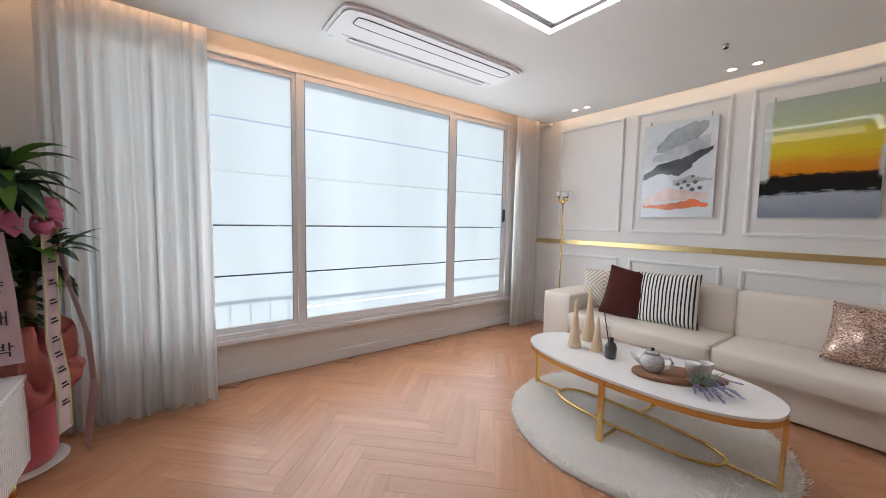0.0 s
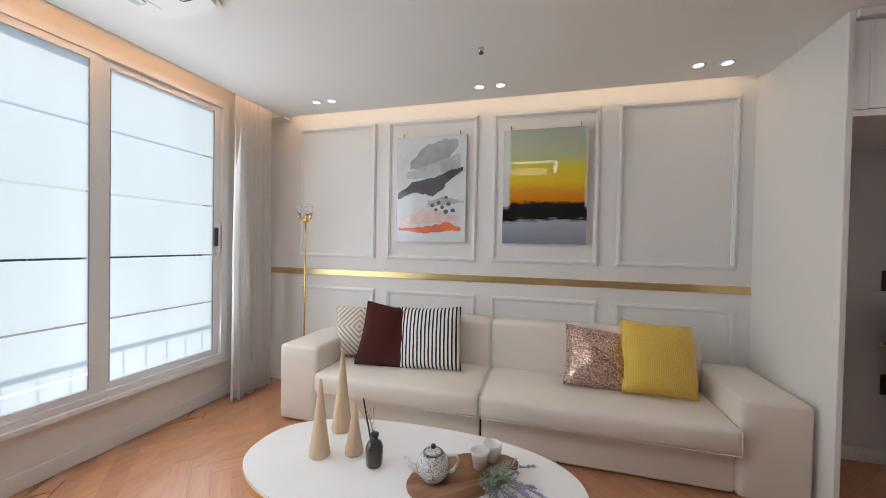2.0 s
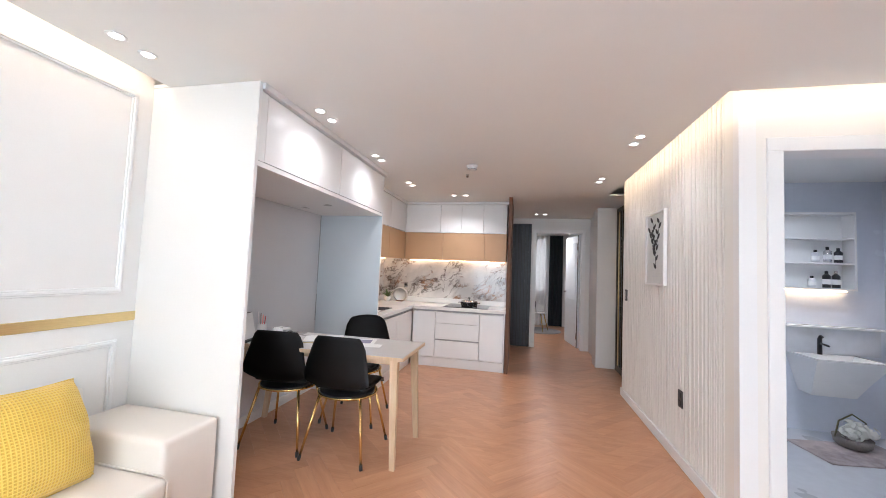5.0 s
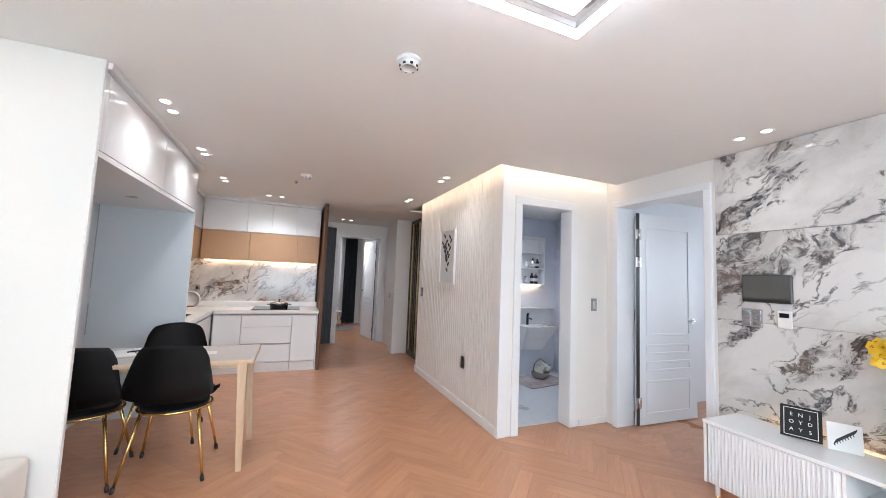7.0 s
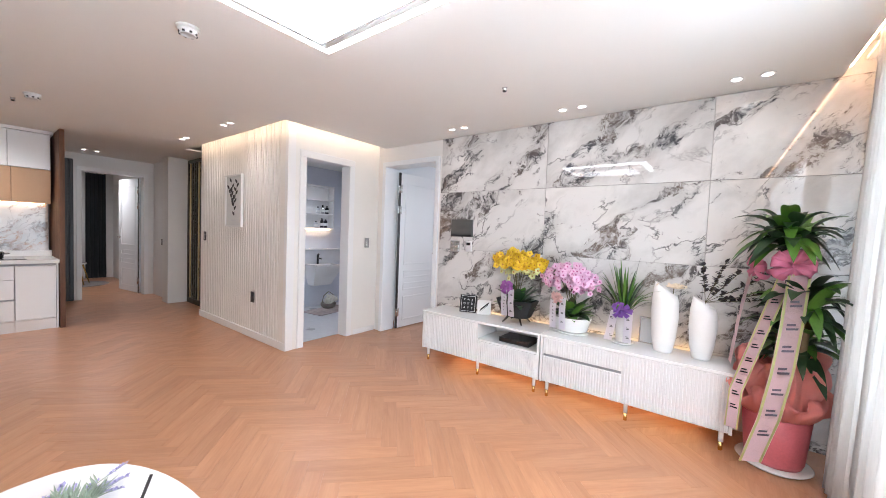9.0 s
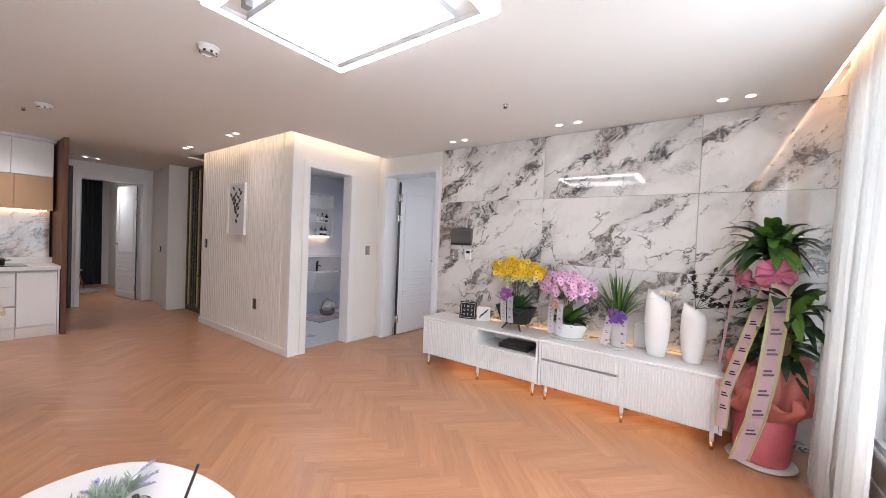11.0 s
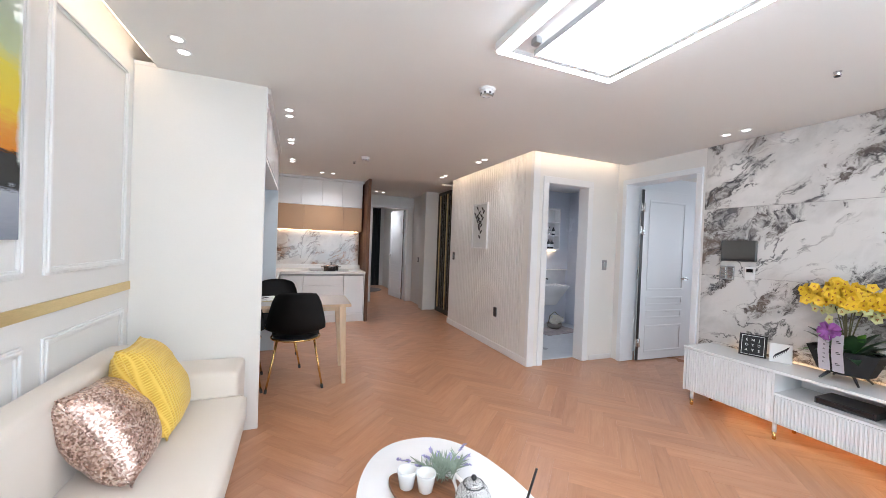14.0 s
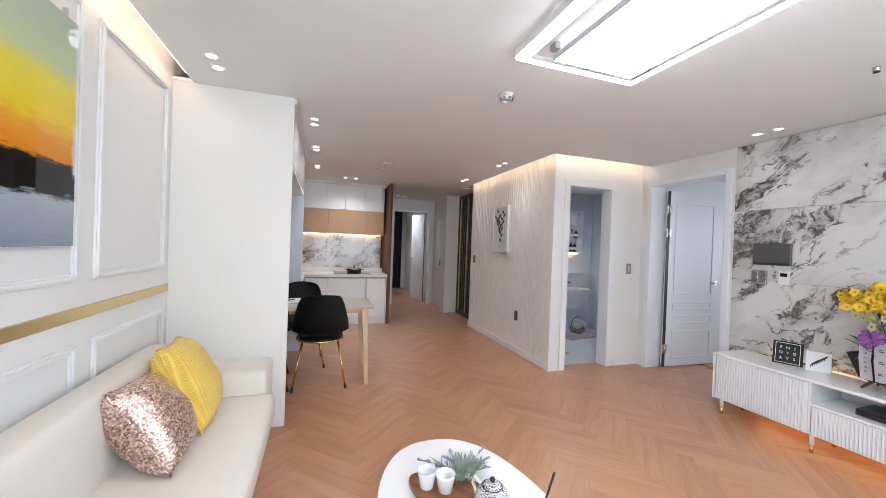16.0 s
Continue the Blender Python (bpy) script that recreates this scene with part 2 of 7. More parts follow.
M_MATTBLACK = plain("matt_black_paint", (0.010, 0.010, 0.011), 0.75, grain=160, vary=0.15, relief=0.08)
M_BLACKGLASS = plain("black_glass", (0.012, 0.012, 0.014), 0.06, grain=10, vary=0.05, relief=0)
M_LEATHER = plain("black_leatherette", (0.009, 0.0085, 0.009), 0.72, grain=380, vary=0.2, relief=0.35)
M_SOFA = plain("cream_leather", (0.74, 0.68, 0.61), 0.55, grain=330, vary=0.035, relief=0.22, sheen=0.1)
M_WALNUT = wood("dark_walnut", (0.085, 0.034, 0.016), (0.19, 0.085, 0.042), 0.6, along=2)
M_ACACIA = wood("acacia_board", (0.12, 0.045, 0.018), (0.34, 0.15, 0.065), 0.45, along=1)
M_BEECH = wood("pale_beech", (0.52, 0.36, 0.22), (0.68, 0.51, 0.34), 0.5, along=2)
M_CONE = wood("pale_turned_wood", (0.62, 0.44, 0.27), (0.78, 0.61, 0.43), 0.6, along=2)
M_PLANK = wood("oak_plank", (0.435, 0.200, 0.102), (0.56, 0.285, 0.155), 0.34, along=0, per="object", coat=0.3)
M_PLANKS = wood("oak_plank_far", (0.435, 0.200, 0.102), (0.56, 0.285, 0.155), 0.34, along=0, per="island", coat=0.3)
M_JOINT = plain("plank_joint", (0.37, 0.175, 0.093), 0.7, grain=90)
M_STONE = marble("white_marble_tile", (radians(-38), 0, 0), (0.69, 0.68, 0.665), (0.045, 0.046, 0.054), (0.15, 0.115, 0.095), 1.0, 0.02)
M_BACKSPLASH = marble("warm_marble_splash", (0, radians(-38), 0), (0.76, 0.73, 0.70), (0.10, 0.07, 0.06), (0.36, 0.16, 0.06), 1.1, 0.12)
M_GROUT = plain("pale_grout", (0.42, 0.41, 0.40), 0.8, grain=200)
M_BATHTILE = plain("grey_bath_tile", (0.56, 0.58, 0.61), 0.3, grain=14, vary=0.1, relief=0.03)
M_BATHWALL = plain("bluish_bath_tile", (0.66, 0.69, 0.76), 0.25, grain=20, vary=0.04, relief=0.03)
M_CERAMIC = plain("white_ceramic", (0.82, 0.82, 0.81), 0.14, grain=40, vary=0.02, relief=0.0, coat=0.4)
M_MATTCERAMIC = plain("white_matt_ceramic", (0.80, 0.79, 0.77), 0.5, grain=90, vary=0.03, relief=0.1)
M_DESKTOP = plain("pale_grey_desktop", (0.47, 0.455, 0.45), 0.3, grain=90, vary=0.03, relief=0.02)
M_TABLETOP = plain("white_stone_top", (0.82, 0.82, 0.82), 0.16, grain=5, vary=0.03, relief=0)
M_PAPER = plain("white_paper", (0.80, 0.80, 0.79), 0.7, grain=70, vary=0.03)
M_PVC = plain("white_pvc_frame", (0.78, 0.80, 0.82), 0.3, grain=60, vary=0.02, relief=0.02)
M_NICHE = plain("grey_niche_wall", (0.64, 0.65, 0.67), 0.6, grain=150, vary=0.03)
M_SIDE = plain("pale_blue_side_panel", (0.62, 0.68, 0.72), 0.35, grain=80, vary=0.02, relief=0.02)
M_FLUTE = plain("charcoal_flutes", (0.030, 0.035, 0.040), 0.45, grain=120, vary=0.12)
M_DARKDOOR = plain("dark_bronze_frame", (0.05, 0.037, 0.022), 0.35, 0.5, grain=120, vary=0.12)
M_CURTAIN = translucent("sheer_white_curtain", (0.93, 0.92, 0.91), (0.96, 0.95, 0.93), 0.36, 0.8, (40, 40, 3), 8)
M_DARKCURTAIN = plain("charcoal_curtain", (0.045, 0.055, 0.06), 0.9, grain=300, vary=0.15, relief=0.3)
M_FROST = translucent("frosted_film", (0.80, 0.85, 0.88), (0.875, 0.945, 0.965), 0.95, 0.25, (1.2, 1, 0.25), 3)
M_LED = glow("warm_led", (1.0, 0.76, 0.53), 20.0)
M_LEDN = glow("warm_led_curtain", (1.0, 0.60, 0.34), 40.0)
M_LEDK = glow("warm_led_kitchen", (1.0, 0.72, 0.44), 13.0)
M_PANEL = glow("light_panel", (0.97, 0.985, 1.0), 11.0)
M_BAND = glow("light_band", (0.93, 0.95, 1.0), 30.0)
M_SPOT = glow("downlight_lens", (1.0, 0.96, 0.92), 9.0)


# ---- mesh helpers ----
def put(name, bm, material, smooth=False):
    me = bpy.data.meshes.new(name)
    bm.normal_update()
    bm.to_mesh(me)
    bm.free()
    for m in material if isinstance(material, (list, tuple)) else (material,):
        me.materials.append(m)
    if smooth:
        for f in me.polygons:
            f.use_smooth = True
    return new(name, me)


def part(name, bm, material, parent, label="", smooth=False, at=None):
    ob = put(name, bm, material, smooth)
    ob.parent = parent
    if at is not None:
        ob.matrix_basis = at
    return tagged(ob, label)


def thing(name, label, category, at=(0, 0, 0), turn=0.0, group=""):
    ob = new(name)
    ob.empty_display_size = 0.1
    ob.matrix_basis = pose(*at, 0, 0, turn)
    return tagged(ob, label, category, group)


def structure(name, bm, material, label, category, smooth=False):
    return tagged(put(name, bm, material, smooth), label, category, kind="structure")


def add_box(bm, x0, x1, y0, y1, z0, z1, bevel=0.0, seg=1, index=0):
    v = [bm.verts.new((x, y, z)) for x in (x0, x1) for y in (y0, y1) for z in (z0, z1)]
    faces = [bm.faces.new([v[i] for i in q]) for q in ((0, 1, 3, 2), (4, 6, 7, 5), (0, 4, 5, 1), (2, 3, 7, 6), (0, 2, 6, 4), (1, 5, 7, 3))]
    for f in faces:
        f.material_index = index
    if bevel:
        edges = list({e for f in faces for e in f.edges})
        bmesh.ops.bevel(bm, geom=edges, offset=bevel, segments=seg, affect="EDGES", profile=0.5)
    return bm


def box(x0, x1, y0, y1, z0, z1, bevel=0.0, seg=1):
    return add_box(bmesh.new(), x0, x1, y0, y1, z0, z1, bevel, seg)


def boxes(*rows):
    bm = bmesh.new()
    for r in rows:
        add_box(bm, *r)
    return bm


def add_lathe(bm, profile, n=24, centre=(0, 0, 0), sx=1.0, sy=1.0):
    rings = []
    for r, z in profile:
        if r < 1e-5:
            rings.append([bm.verts.new((centre[0], centre[1], centre[2] + z))])
        else:
            rings.append([bm.verts.new((centre[0] + sx * r * math.cos(2 * math.pi * i / n), centre[1] + sy * r * math.sin(2 * math.pi * i / n), centre[2] + z)) for i in range(n)])
    for a, b in zip(rings, rings[1:]):
        for i in range(n):
            j = (i + 1) % n
            if len(a) == 1 and len(b) == 1:
                continue
            if len(a) == 1:
                bm.faces.new((a[0], b[j], b[i])[::-1])
            elif len(b) == 1:
                bm.faces.new((a[i], a[j], b[0]))
            else:
                bm.faces.new((a[i], a[j], b[j], b[i]))
    for ring, flip in ((rings[0], True), (rings[-1], False)):
        if len(ring) > 2:
            bm.faces.new(ring[::-1] if flip else ring)
    return bm


def lathe(profile, n=24, **k):
    return add_lathe(bmesh.new(), profile, n, **k)


def add_tube(bm, points, radius, n=8, closed=False, taper=None):
    pts = [Vector(p) for p in points]
    rings = []
    for i, p in enumerate(pts):
        a = pts[i - 1] if (i or closed) else p
        b = pts[(i + 1) % len(pts)] if (i < len(pts) - 1 or closed) else p
        d = (b - a).normalized()
        up = Vector((0, 0, 1)) if abs(d.z) < 0.9 else Vector((1, 0, 0))
        s = d.cross(up).normalized()
        u = s.cross(d)
        r = radius if taper is None else radius + (taper - radius) * i / max(1, len(pts) - 1)
        rings.append([bm.verts.new(p + r * (math.cos(2 * math.pi * k / n) * s + math.sin(2 * math.pi * k / n) * u)) for k in range(n)])
    pairs = list(zip(rings, rings[1:])) + ([(rings[-1], rings[0])] if closed else [])
    for a, b in pairs:
        for k in range(n):
            bm.faces.new((a[k], a[(k + 1) % n], b[(k + 1) % n], b[k]))
    if not closed:
        bm.faces.new(rings[0][::-1])
        bm.faces.new(rings[-1])
    return bm


def tube(points, radius, n=8, closed=False, taper=None):
    return add_tube(bmesh.new(), points, radius, n, closed, taper)


def prism(outline, z0, z1, bevel=0.0):
    """An upright plate from a plan outline."""
    bm = bmesh.new()
    lo = [bm.verts.new((x, y, z0)) for x, y in outline]
    hi = [bm.verts.new((x, y, z1)) for x, y in outline]
    bm.faces.new(lo[::-1])
    top = bm.faces.new(hi)
    for i in range(len(lo)):
        j = (i + 1) % len(lo)
        bm.faces.new((lo[i], lo[j], hi[j], hi[i]))
    if bevel:
        bmesh.ops.bevel(bm, geom=list(top.edges), offset=bevel, segments=2, affect="EDGES")
    return bm


def oval(a, b, n=48, power=2.0, cx=0.0, cy=0.0):
    out = []
    for i in range(n):
        t = 2 * math.pi * i / n
        c, s = math.cos(t), math.sin(t)
        out.append((cx + a * math.copysign(abs(c) ** (2 / power), c), cy + b * math.copysign(abs(s) ** (2 / power), s)))
    return out


def soft_box(x0, x1, y0, y1, z0, z1, r=0.04, puff=0.0, cuts=5):
    """An upholstered block: rounded edges and faces that swell a little."""
    bm = bmesh.new()
    add_box(bm, x0, x1, y0, y1, z0, z1)
    bmesh.ops.bevel(bm, geom=list(bm.edges), offset=r, segments=3, affect="EDGES", profile=0.5)
    if puff:
        bmesh.ops.subdivide_edges(bm, edges=[e for e in bm.edges if e.calc_length() > 3 * r], cuts=cuts, use_grid_fill=True)
        c = Vector(((x0 + x1) / 2, (y0 + y1) / 2, (z0 + z1) / 2))
        h = Vector(((x1 - x0) / 2, (y1 - y0) / 2, (z1 - z0) / 2))
        for v in bm.verts:
            q = [(v.co[i] - c[i]) / h[i] for i in range(3)]
            for i in range(3):
                o = [j for j in range(3) if j != i]
                v.co[i] += puff * q[i] * max(0, 1 - q[o[0]] ** 4) * max(0, 1 - q[o[1]] ** 4)
    return bm

# ---- structure ----
CEIL, LID, TOP = 2.30, 2.42, 2.50
EAST, WEST, NORTH = 3.37, -1.107, 2.95

structure("wall_east", box(EAST, EAST + 0.2, -4.75, 3.15, 0, TOP), M_WALL, "white papered wall behind the sofa and kitchen", "wall")
WIN_X0, WIN_X1, WIN_Z0, WIN_Z1 = -0.66, 2.90, 0.33, 2.29
structure("wall_north", boxes((WEST - 0.2, WIN_X0, NORTH, NORTH + 0.2, 0, TOP), (WIN_X1, EAST, NORTH, NORTH + 0.2, 0, TOP), (WIN_X0, WIN_X1, NORTH, NORTH + 0.2, 0, WIN_Z0), (WIN_X0, WIN_X1, NORTH, NORTH + 0.05, WIN_Z1, TOP)), M_WALL, "white wall with a wide window over a low sill", "wall")
wall_west = structure("wall_west", boxes((WEST - 0.2, WEST - 0.014, -0.345, NORTH, 0, TOP), (WEST - 0.2, WEST - 0.014, -1.31, -1.19, 0, TOP), (WEST - 0.2, WEST - 0.014, -1.19, -0.345, 2.09, TOP)), M_WALL, "white wall clad with veined marble tiles", "wall")
structure("wall_bath", boxes((-0.085, 0.095, -1.45, -1.31, 0, TOP), (WEST - 0.2, -0.68, -1.45, -1.31, 0, TOP), (-0.68, -0.085, -1.45, -1.31, 2.03, TOP)), M_CREAM, "cream wall with a doorway into the bathroom", "wall")
wall_slat = structure("wall_slats", box(-0.02, 0.083, -3.55, -1.45, 0, TOP), M_CREAM, "cream wall clad with narrow vertical slats", "wall")
structure("wall_kitchen", box(1.43, EAST, -4.75, -4.55, 0, TOP), M_WALL, "white kitchen wall behind the cabinets", "wall")
structure("wall_hall_end", boxes((-1.6, 0.165, -5.95, -5.80, 0, TOP), (0.985, 2.2, -5.95, -5.80, 0, TOP), (0.165, 0.985, -5.95, -5.80, 2.06, TOP)), M_WALL, "white wall at the hall's end with a bedroom doorway", "wall")
structure("wall_alcove", box(2.0, 2.2, -5.8, -4.75, 0, TOP), M_WALL, "white wall closing the alcove beside the hall", "wall")
structure("wall_hall_west", box(-0.16, 0.05, -5.80, -4.95, 0, TOP), M_WALL, "white wall beside the hall", "wall")
structure("column", box(-0.12, 0.15, -4.95, -4.69, 0, TOP, 0.004), M_CREAM, "white boxed column beside the entrance door", "column")
structure("wall_entrance", box(-1.6, -1.4, -5.80, -3.4, 0, TOP), M_WALL, "plain wall behind the entrance", "wall")

# rooms seen through the doorways
structure("wall_bath_south", box(-2.07, -0.02, -3.2, -3.05, 0, TOP), M_BATHWALL, "bluish tiled bathroom wall", "wall")
structure("wall_bath_west", box(-2.07, -1.92, -3.05, -1.602, 0, TOP), M_BATHWALL, "bluish tiled bathroom wall", "wall")
structure("wall_bath_inner", box(-0.045, -0.024, -3.05, -1.45, 0, TOP), M_BATHWALL, "bluish tiled bathroom wall", "wall")
structure("wall_bedroom_west", box(-4.3, -4.1, -1.6, 1.6, 0, TOP), M_WALL, "plain bedroom wall", "wall")
structure("wall_bedroom_south", box(-4.1, WEST - 0.2, -1.60, -1.45, 0, TOP), M_DOORWHITE, "pale bluish bedroom wall", "wall")
structure("wall_bedroom_north", box(-4.1, WEST - 0.2, 1.4, 1.6, 0, TOP), M_WALL, "plain bedroom wall", "wall")
structure("wall_backroom_south", box(-1.2, 2.6, -8.9, -8.7, 0, TOP), M_WALL, "white far bedroom wall", "wall")
structure("wall_backroom_east", box(2.4, 2.6, -8.7, -5.95, 0, TOP), M_WALL, "white bedroom wall", "wall")
structure("wall_backroom_west", box(-0.15, 0.05, -8.7, -5.95, 0, TOP), M_WALL, "white bedroom wall", "wall")

structure("ceiling", boxes(
    (WEST - 0.2, 3.255, -0.75, 2.70, CEIL, CEIL + 0.02), (WEST - 0.2, EAST, -1.19, -0.75, CEIL, CEIL + 0.02), (0.22, EAST, -3.80, -1.19, CEIL, CEIL + 0.02),
    (-1.6, EAST, -5.80, -3.80, CEIL, CEIL + 0.02)), M_CEIL, "white papered ceiling with lit recesses along the walls", "ceiling")
structure("ceiling_lid", box(-4.3, EAST + 0.2, -8.9, 3.0, LID + 0.06, LID + 0.12), M_CEIL, "white upper ceiling inside the light recesses", "ceiling")
structure("ceiling_bath", box(-2.07, -0.02, -3.2, -1.452, 2.26, 2.28), M_CEIL, "white bathroom ceiling", "ceiling")
structure("ceiling_bedroom", box(-4.3, WEST - 0.2, -1.6, 1.6, 2.3, 2.32), M_CEIL, "white bedroom ceiling", "ceiling")
structure("ceiling_backroom", box(-0.15, 2.6, -8.9, -5.95, 2.3, 2.32), M_CEIL, "white bedroom ceiling", "ceiling")

floor = structure("floor", box(-4.3, EAST + 0.2, -8.9, 3.15, -0.12, -0.004), M_JOINT, "warm oak herringbone floor", "floor")
structure("floor_bath", box(-1.92, -0.045, -3.05, -1.452, -0.004, 0.006), M_BATHTILE, "grey marbled bathroom floor tiles", "floor")
structure("ground", box(-60, 60, 6, 160, -6.2, -6), plain("pale_street", (0.32, 0.33, 0.33), 0.9, grain=3, vary=0.15), "pale street below the window", "ground")

# made-up block hiding the bright horizon, so the gaps between panes read dark
structure("backdrop", box(-70, 70, 55, 56, -6, 5.5), plain("dim_backdrop_grey", (0.16, 0.18, 0.20), 0.95, grain=2, vary=0.3, relief=0), "added dim grey block that darkens the view through the pane gaps", "backdrop")

# lit recesses: warm strips behind the ceiling's lip
led = thing("cove_light", "warm light strip along the sofa wall recess", "cove light", (0, 0, 0), group="cove lights")
part("light_strip", box(3.268, 3.282, -0.70, 2.66, CEIL + 0.03, CEIL + 0.04), M_LED, led)
led = thing("cove_light", "warm light strip along the curtain recess", "cove light", group="cove lights")
part("light_strip", box(WEST + 0.05, 3.2, 2.712, 2.726, CEIL + 0.03, CEIL + 0.04), M_LEDN, led)
led = thing("cove_light", "warm light strip above the slatted wall", "cove light", group="cove lights")
part("light_strip", box(0.193, 0.207, -3.75, -1.21, CEIL + 0.03, CEIL + 0.04), M_LED, led)
led = thing("cove_light", "warm light strip above the bathroom doorway", "cove light", group="cove lights")
part("light_strip", box(WEST + 0.05, 0.20, -1.217, -1.203, CEIL + 0.03, CEIL + 0.04), M_LED, led)
structure("cove_back", boxes((3.255, EAST, 2.70, NORTH, CEIL + 0.0, CEIL + 0.02), (0.20, 0.22, -3.80, -1.19, CEIL, CEIL + 0.02)), M_CEIL, "plain lip of the ceiling recess", "ceiling")


def baseboard(name, x0, x1, y0, y1, h=0.08):
    structure(name, box(x0, x1, y0, y1, 0, h, 0.003), M_TRIM, "white painted baseboard", "baseboard")


baseboard("baseboard", WEST + 0.02, EAST - 0.02, NORTH - 0.014, NORTH, 0.09)
baseboard("baseboard", EAST - 0.014, EAST, -0.74, NORTH - 0.02)
baseboard("baseboard", 0.083, 0.107, -3.55, -1.33)
baseboard("baseboard", WEST + 0.01, -0.77, -1.31, -1.298, 0.06)
baseboard("baseboard", EAST - 0.024, EAST - 0.0125, -2.60, -0.78)

# slats of the cream wall
y = -1.36
slat_w = (0.026, 0.014)
i = 0
while y > -3.53:
    w = slat_w[i % 2]
    part("slat", box(0.083, 0.091 + (0.002 if i % 2 else 0), y - w, y, 0.08, LID, 0.002), M_CREAM, wall_slat)
    y -= w + 0.007
    i += 1
structure("corner_trim", boxes((0.083, 0.102, -1.355, -1.31, 0, LID), (0.02, 0.102, -1.31, -1.302, 0, LID)), M_TRIM, "white corner trim of the slatted wall", "trim")

# marble tiles of the long wall
def marble_tiles():
    cols = (-0.292, 0.902, 2.098, 2.948)
    rows = (0.0, 0.508, 1.111, 1.714, 2.298)
    for a, b in zip(cols, cols[1:]):
        for c, d in zip(rows, rows[1:]):
            hy, hz = (b - a) / 2 - 0.0015, (d - c) / 2 - 0.0015
            part("tile", box(-0.006, 0.006, -hy, hy, -hz, hz, 0.0012), M_STONE, wall_west, at=pose(WEST - 0.006, (a + b) / 2, (c + d) / 2))


marble_tiles()
structure("tile_bedding", box(WEST - 0.014, WEST - 0.0125, -0.292, 2.949, 0, 2.298), M_GROUT, "pale grout behind the marble tiles", "trim")


# ---- openings ----
def casing(name, label, x0, x1, y0, y1, z1, w, axis):
    """A door casing: two jambs and a head, lining the wall's thickness."""
    fr = tagged(thing(name, label, "door frame"), kind="structure")
    if axis == "y":
        part("jamb", box(x0 - w, x0, y0, y1, 0, z1, 0.004), M_TRIM, fr)
        part("jamb", box(x1, x1 + w, y0, y1, 0, z1, 0.004), M_TRIM, fr)
        part("head", box(x0 - w, x1 + w, y0, y1, z1, z1 + w, 0.004), M_TRIM, fr)
    else:
        part("jamb", box(x0, x1, y0 - w, y0, 0, z1, 0.004), M_DOORWHITE, fr)
        part("jamb", box(x0, x1, y1, y1 + w, 0, z1, 0.004), M_DOORWHITE, fr)
        part("head", box(x0, x1, y0 - w, y1 + w, z1, z1 + w, 0.004), M_DOORWHITE, fr)
    return fr


casing("door_frame_1", "white painted casing of the bathroom doorway", -0.66, -0.105, -1.453, -1.297, 2.01, 0.075, "y")
casing("door_frame_2", "pale bluish casing of the bedroom doorway", WEST - 0.21, WEST + 0.008, -1.165, -0.375, 2.07, 0.055, "x")
casing("door_frame_3", "white casing of the doorway at the hall's end", 0.19, 0.96, -5.96, -5.785, 2.04, 0.06, "y")


def door_leaf(name, label, at, turn, width=0.80, height=2.03, hs=1):
    """A moulded leaf hinged at its origin, running along local x: raised fields, lever handles, hinges."""
    d = tagged(thing(name, label, "door", at, turn), kind="structure")
    part("leaf", box(0.0, width, -0.02, 0.02, 0.012, height, 0.003), M_DOORWHITE, d)
    fields = ((0.10, 0.10, 0.42), (0.10, 0.50, 0.60), (0.10, 0.66, 0.76), (0.10, 0.84, height - 0.12))
    for side in (-1, 1):
        for (mx, za, zb) in fields:
            bm = bmesh.new()
            x0, x1 = mx, width - mx
            yo, yi = side * 0.0205, side * 0.027
            t = 0.022
            for (a, b, c, e) in ((x0, x1, za, za + t), (x0, x1, zb - t, zb), (x0, x0 + t, za + t, zb - t), (x1 - t, x1, za + t, zb - t)):
                add_box(bm, a, b, min(yo, yi), max(yo, yi), c, e, 0.002)
            part("moulding", bm, M_DOORWHITE, d)
        h = part("handle", tube([(width - 0.06, side * 0.02, 0.98), (width - 0.06, side * 0.06, 0.98), (width - 0.08, side * 0.068, 0.98), (width - 0.18, side * 0.066, 0.985)], 0.009, 10), M_STEEL, d, "steel lever handle", True)
        part("rose", tube([(width - 0.06, side * 0.02, 0.98), (width - 0.06, side * 0.03, 0.98)], 0.026, 20), M_STEEL, h)
    # black strip painted in for the shadow between jamb and leaf
    part("seal", box(-0.026, 0.014, hs * 0.0235 if hs < 0 else 0.0203, -0.0203 if hs < 0 else 0.0235, 0.014, height - 0.002), M_BLACK, d, "black strip in place of the hinge-side gap's shadow")
    for z in (0.22, 1.55, 1.82):
        part("hinge", box(-0.03, 0.035, min(hs * 0.0240, hs * 0.028), max(hs * 0.0240, hs * 0.028), z - 0.05, z + 0.05, 0.002), M_STEEL, d, "steel butt hinge")
        part("hinge_pin", tube([(-0.002, hs * 0.032, z - 0.055), (-0.002, hs * 0.032, z + 0.055)], 0.007, 10), M_STEEL, d, "", True)
    return d


door_leaf("door_1", "white moulded bedroom door standing open", (WEST - 0.21, -1.135, 0), 178, 0.80, hs=-1)
door_leaf("door_2", "white moulded door standing open at the hall's end", (0.205, -5.97, 0), -81, 0.75)


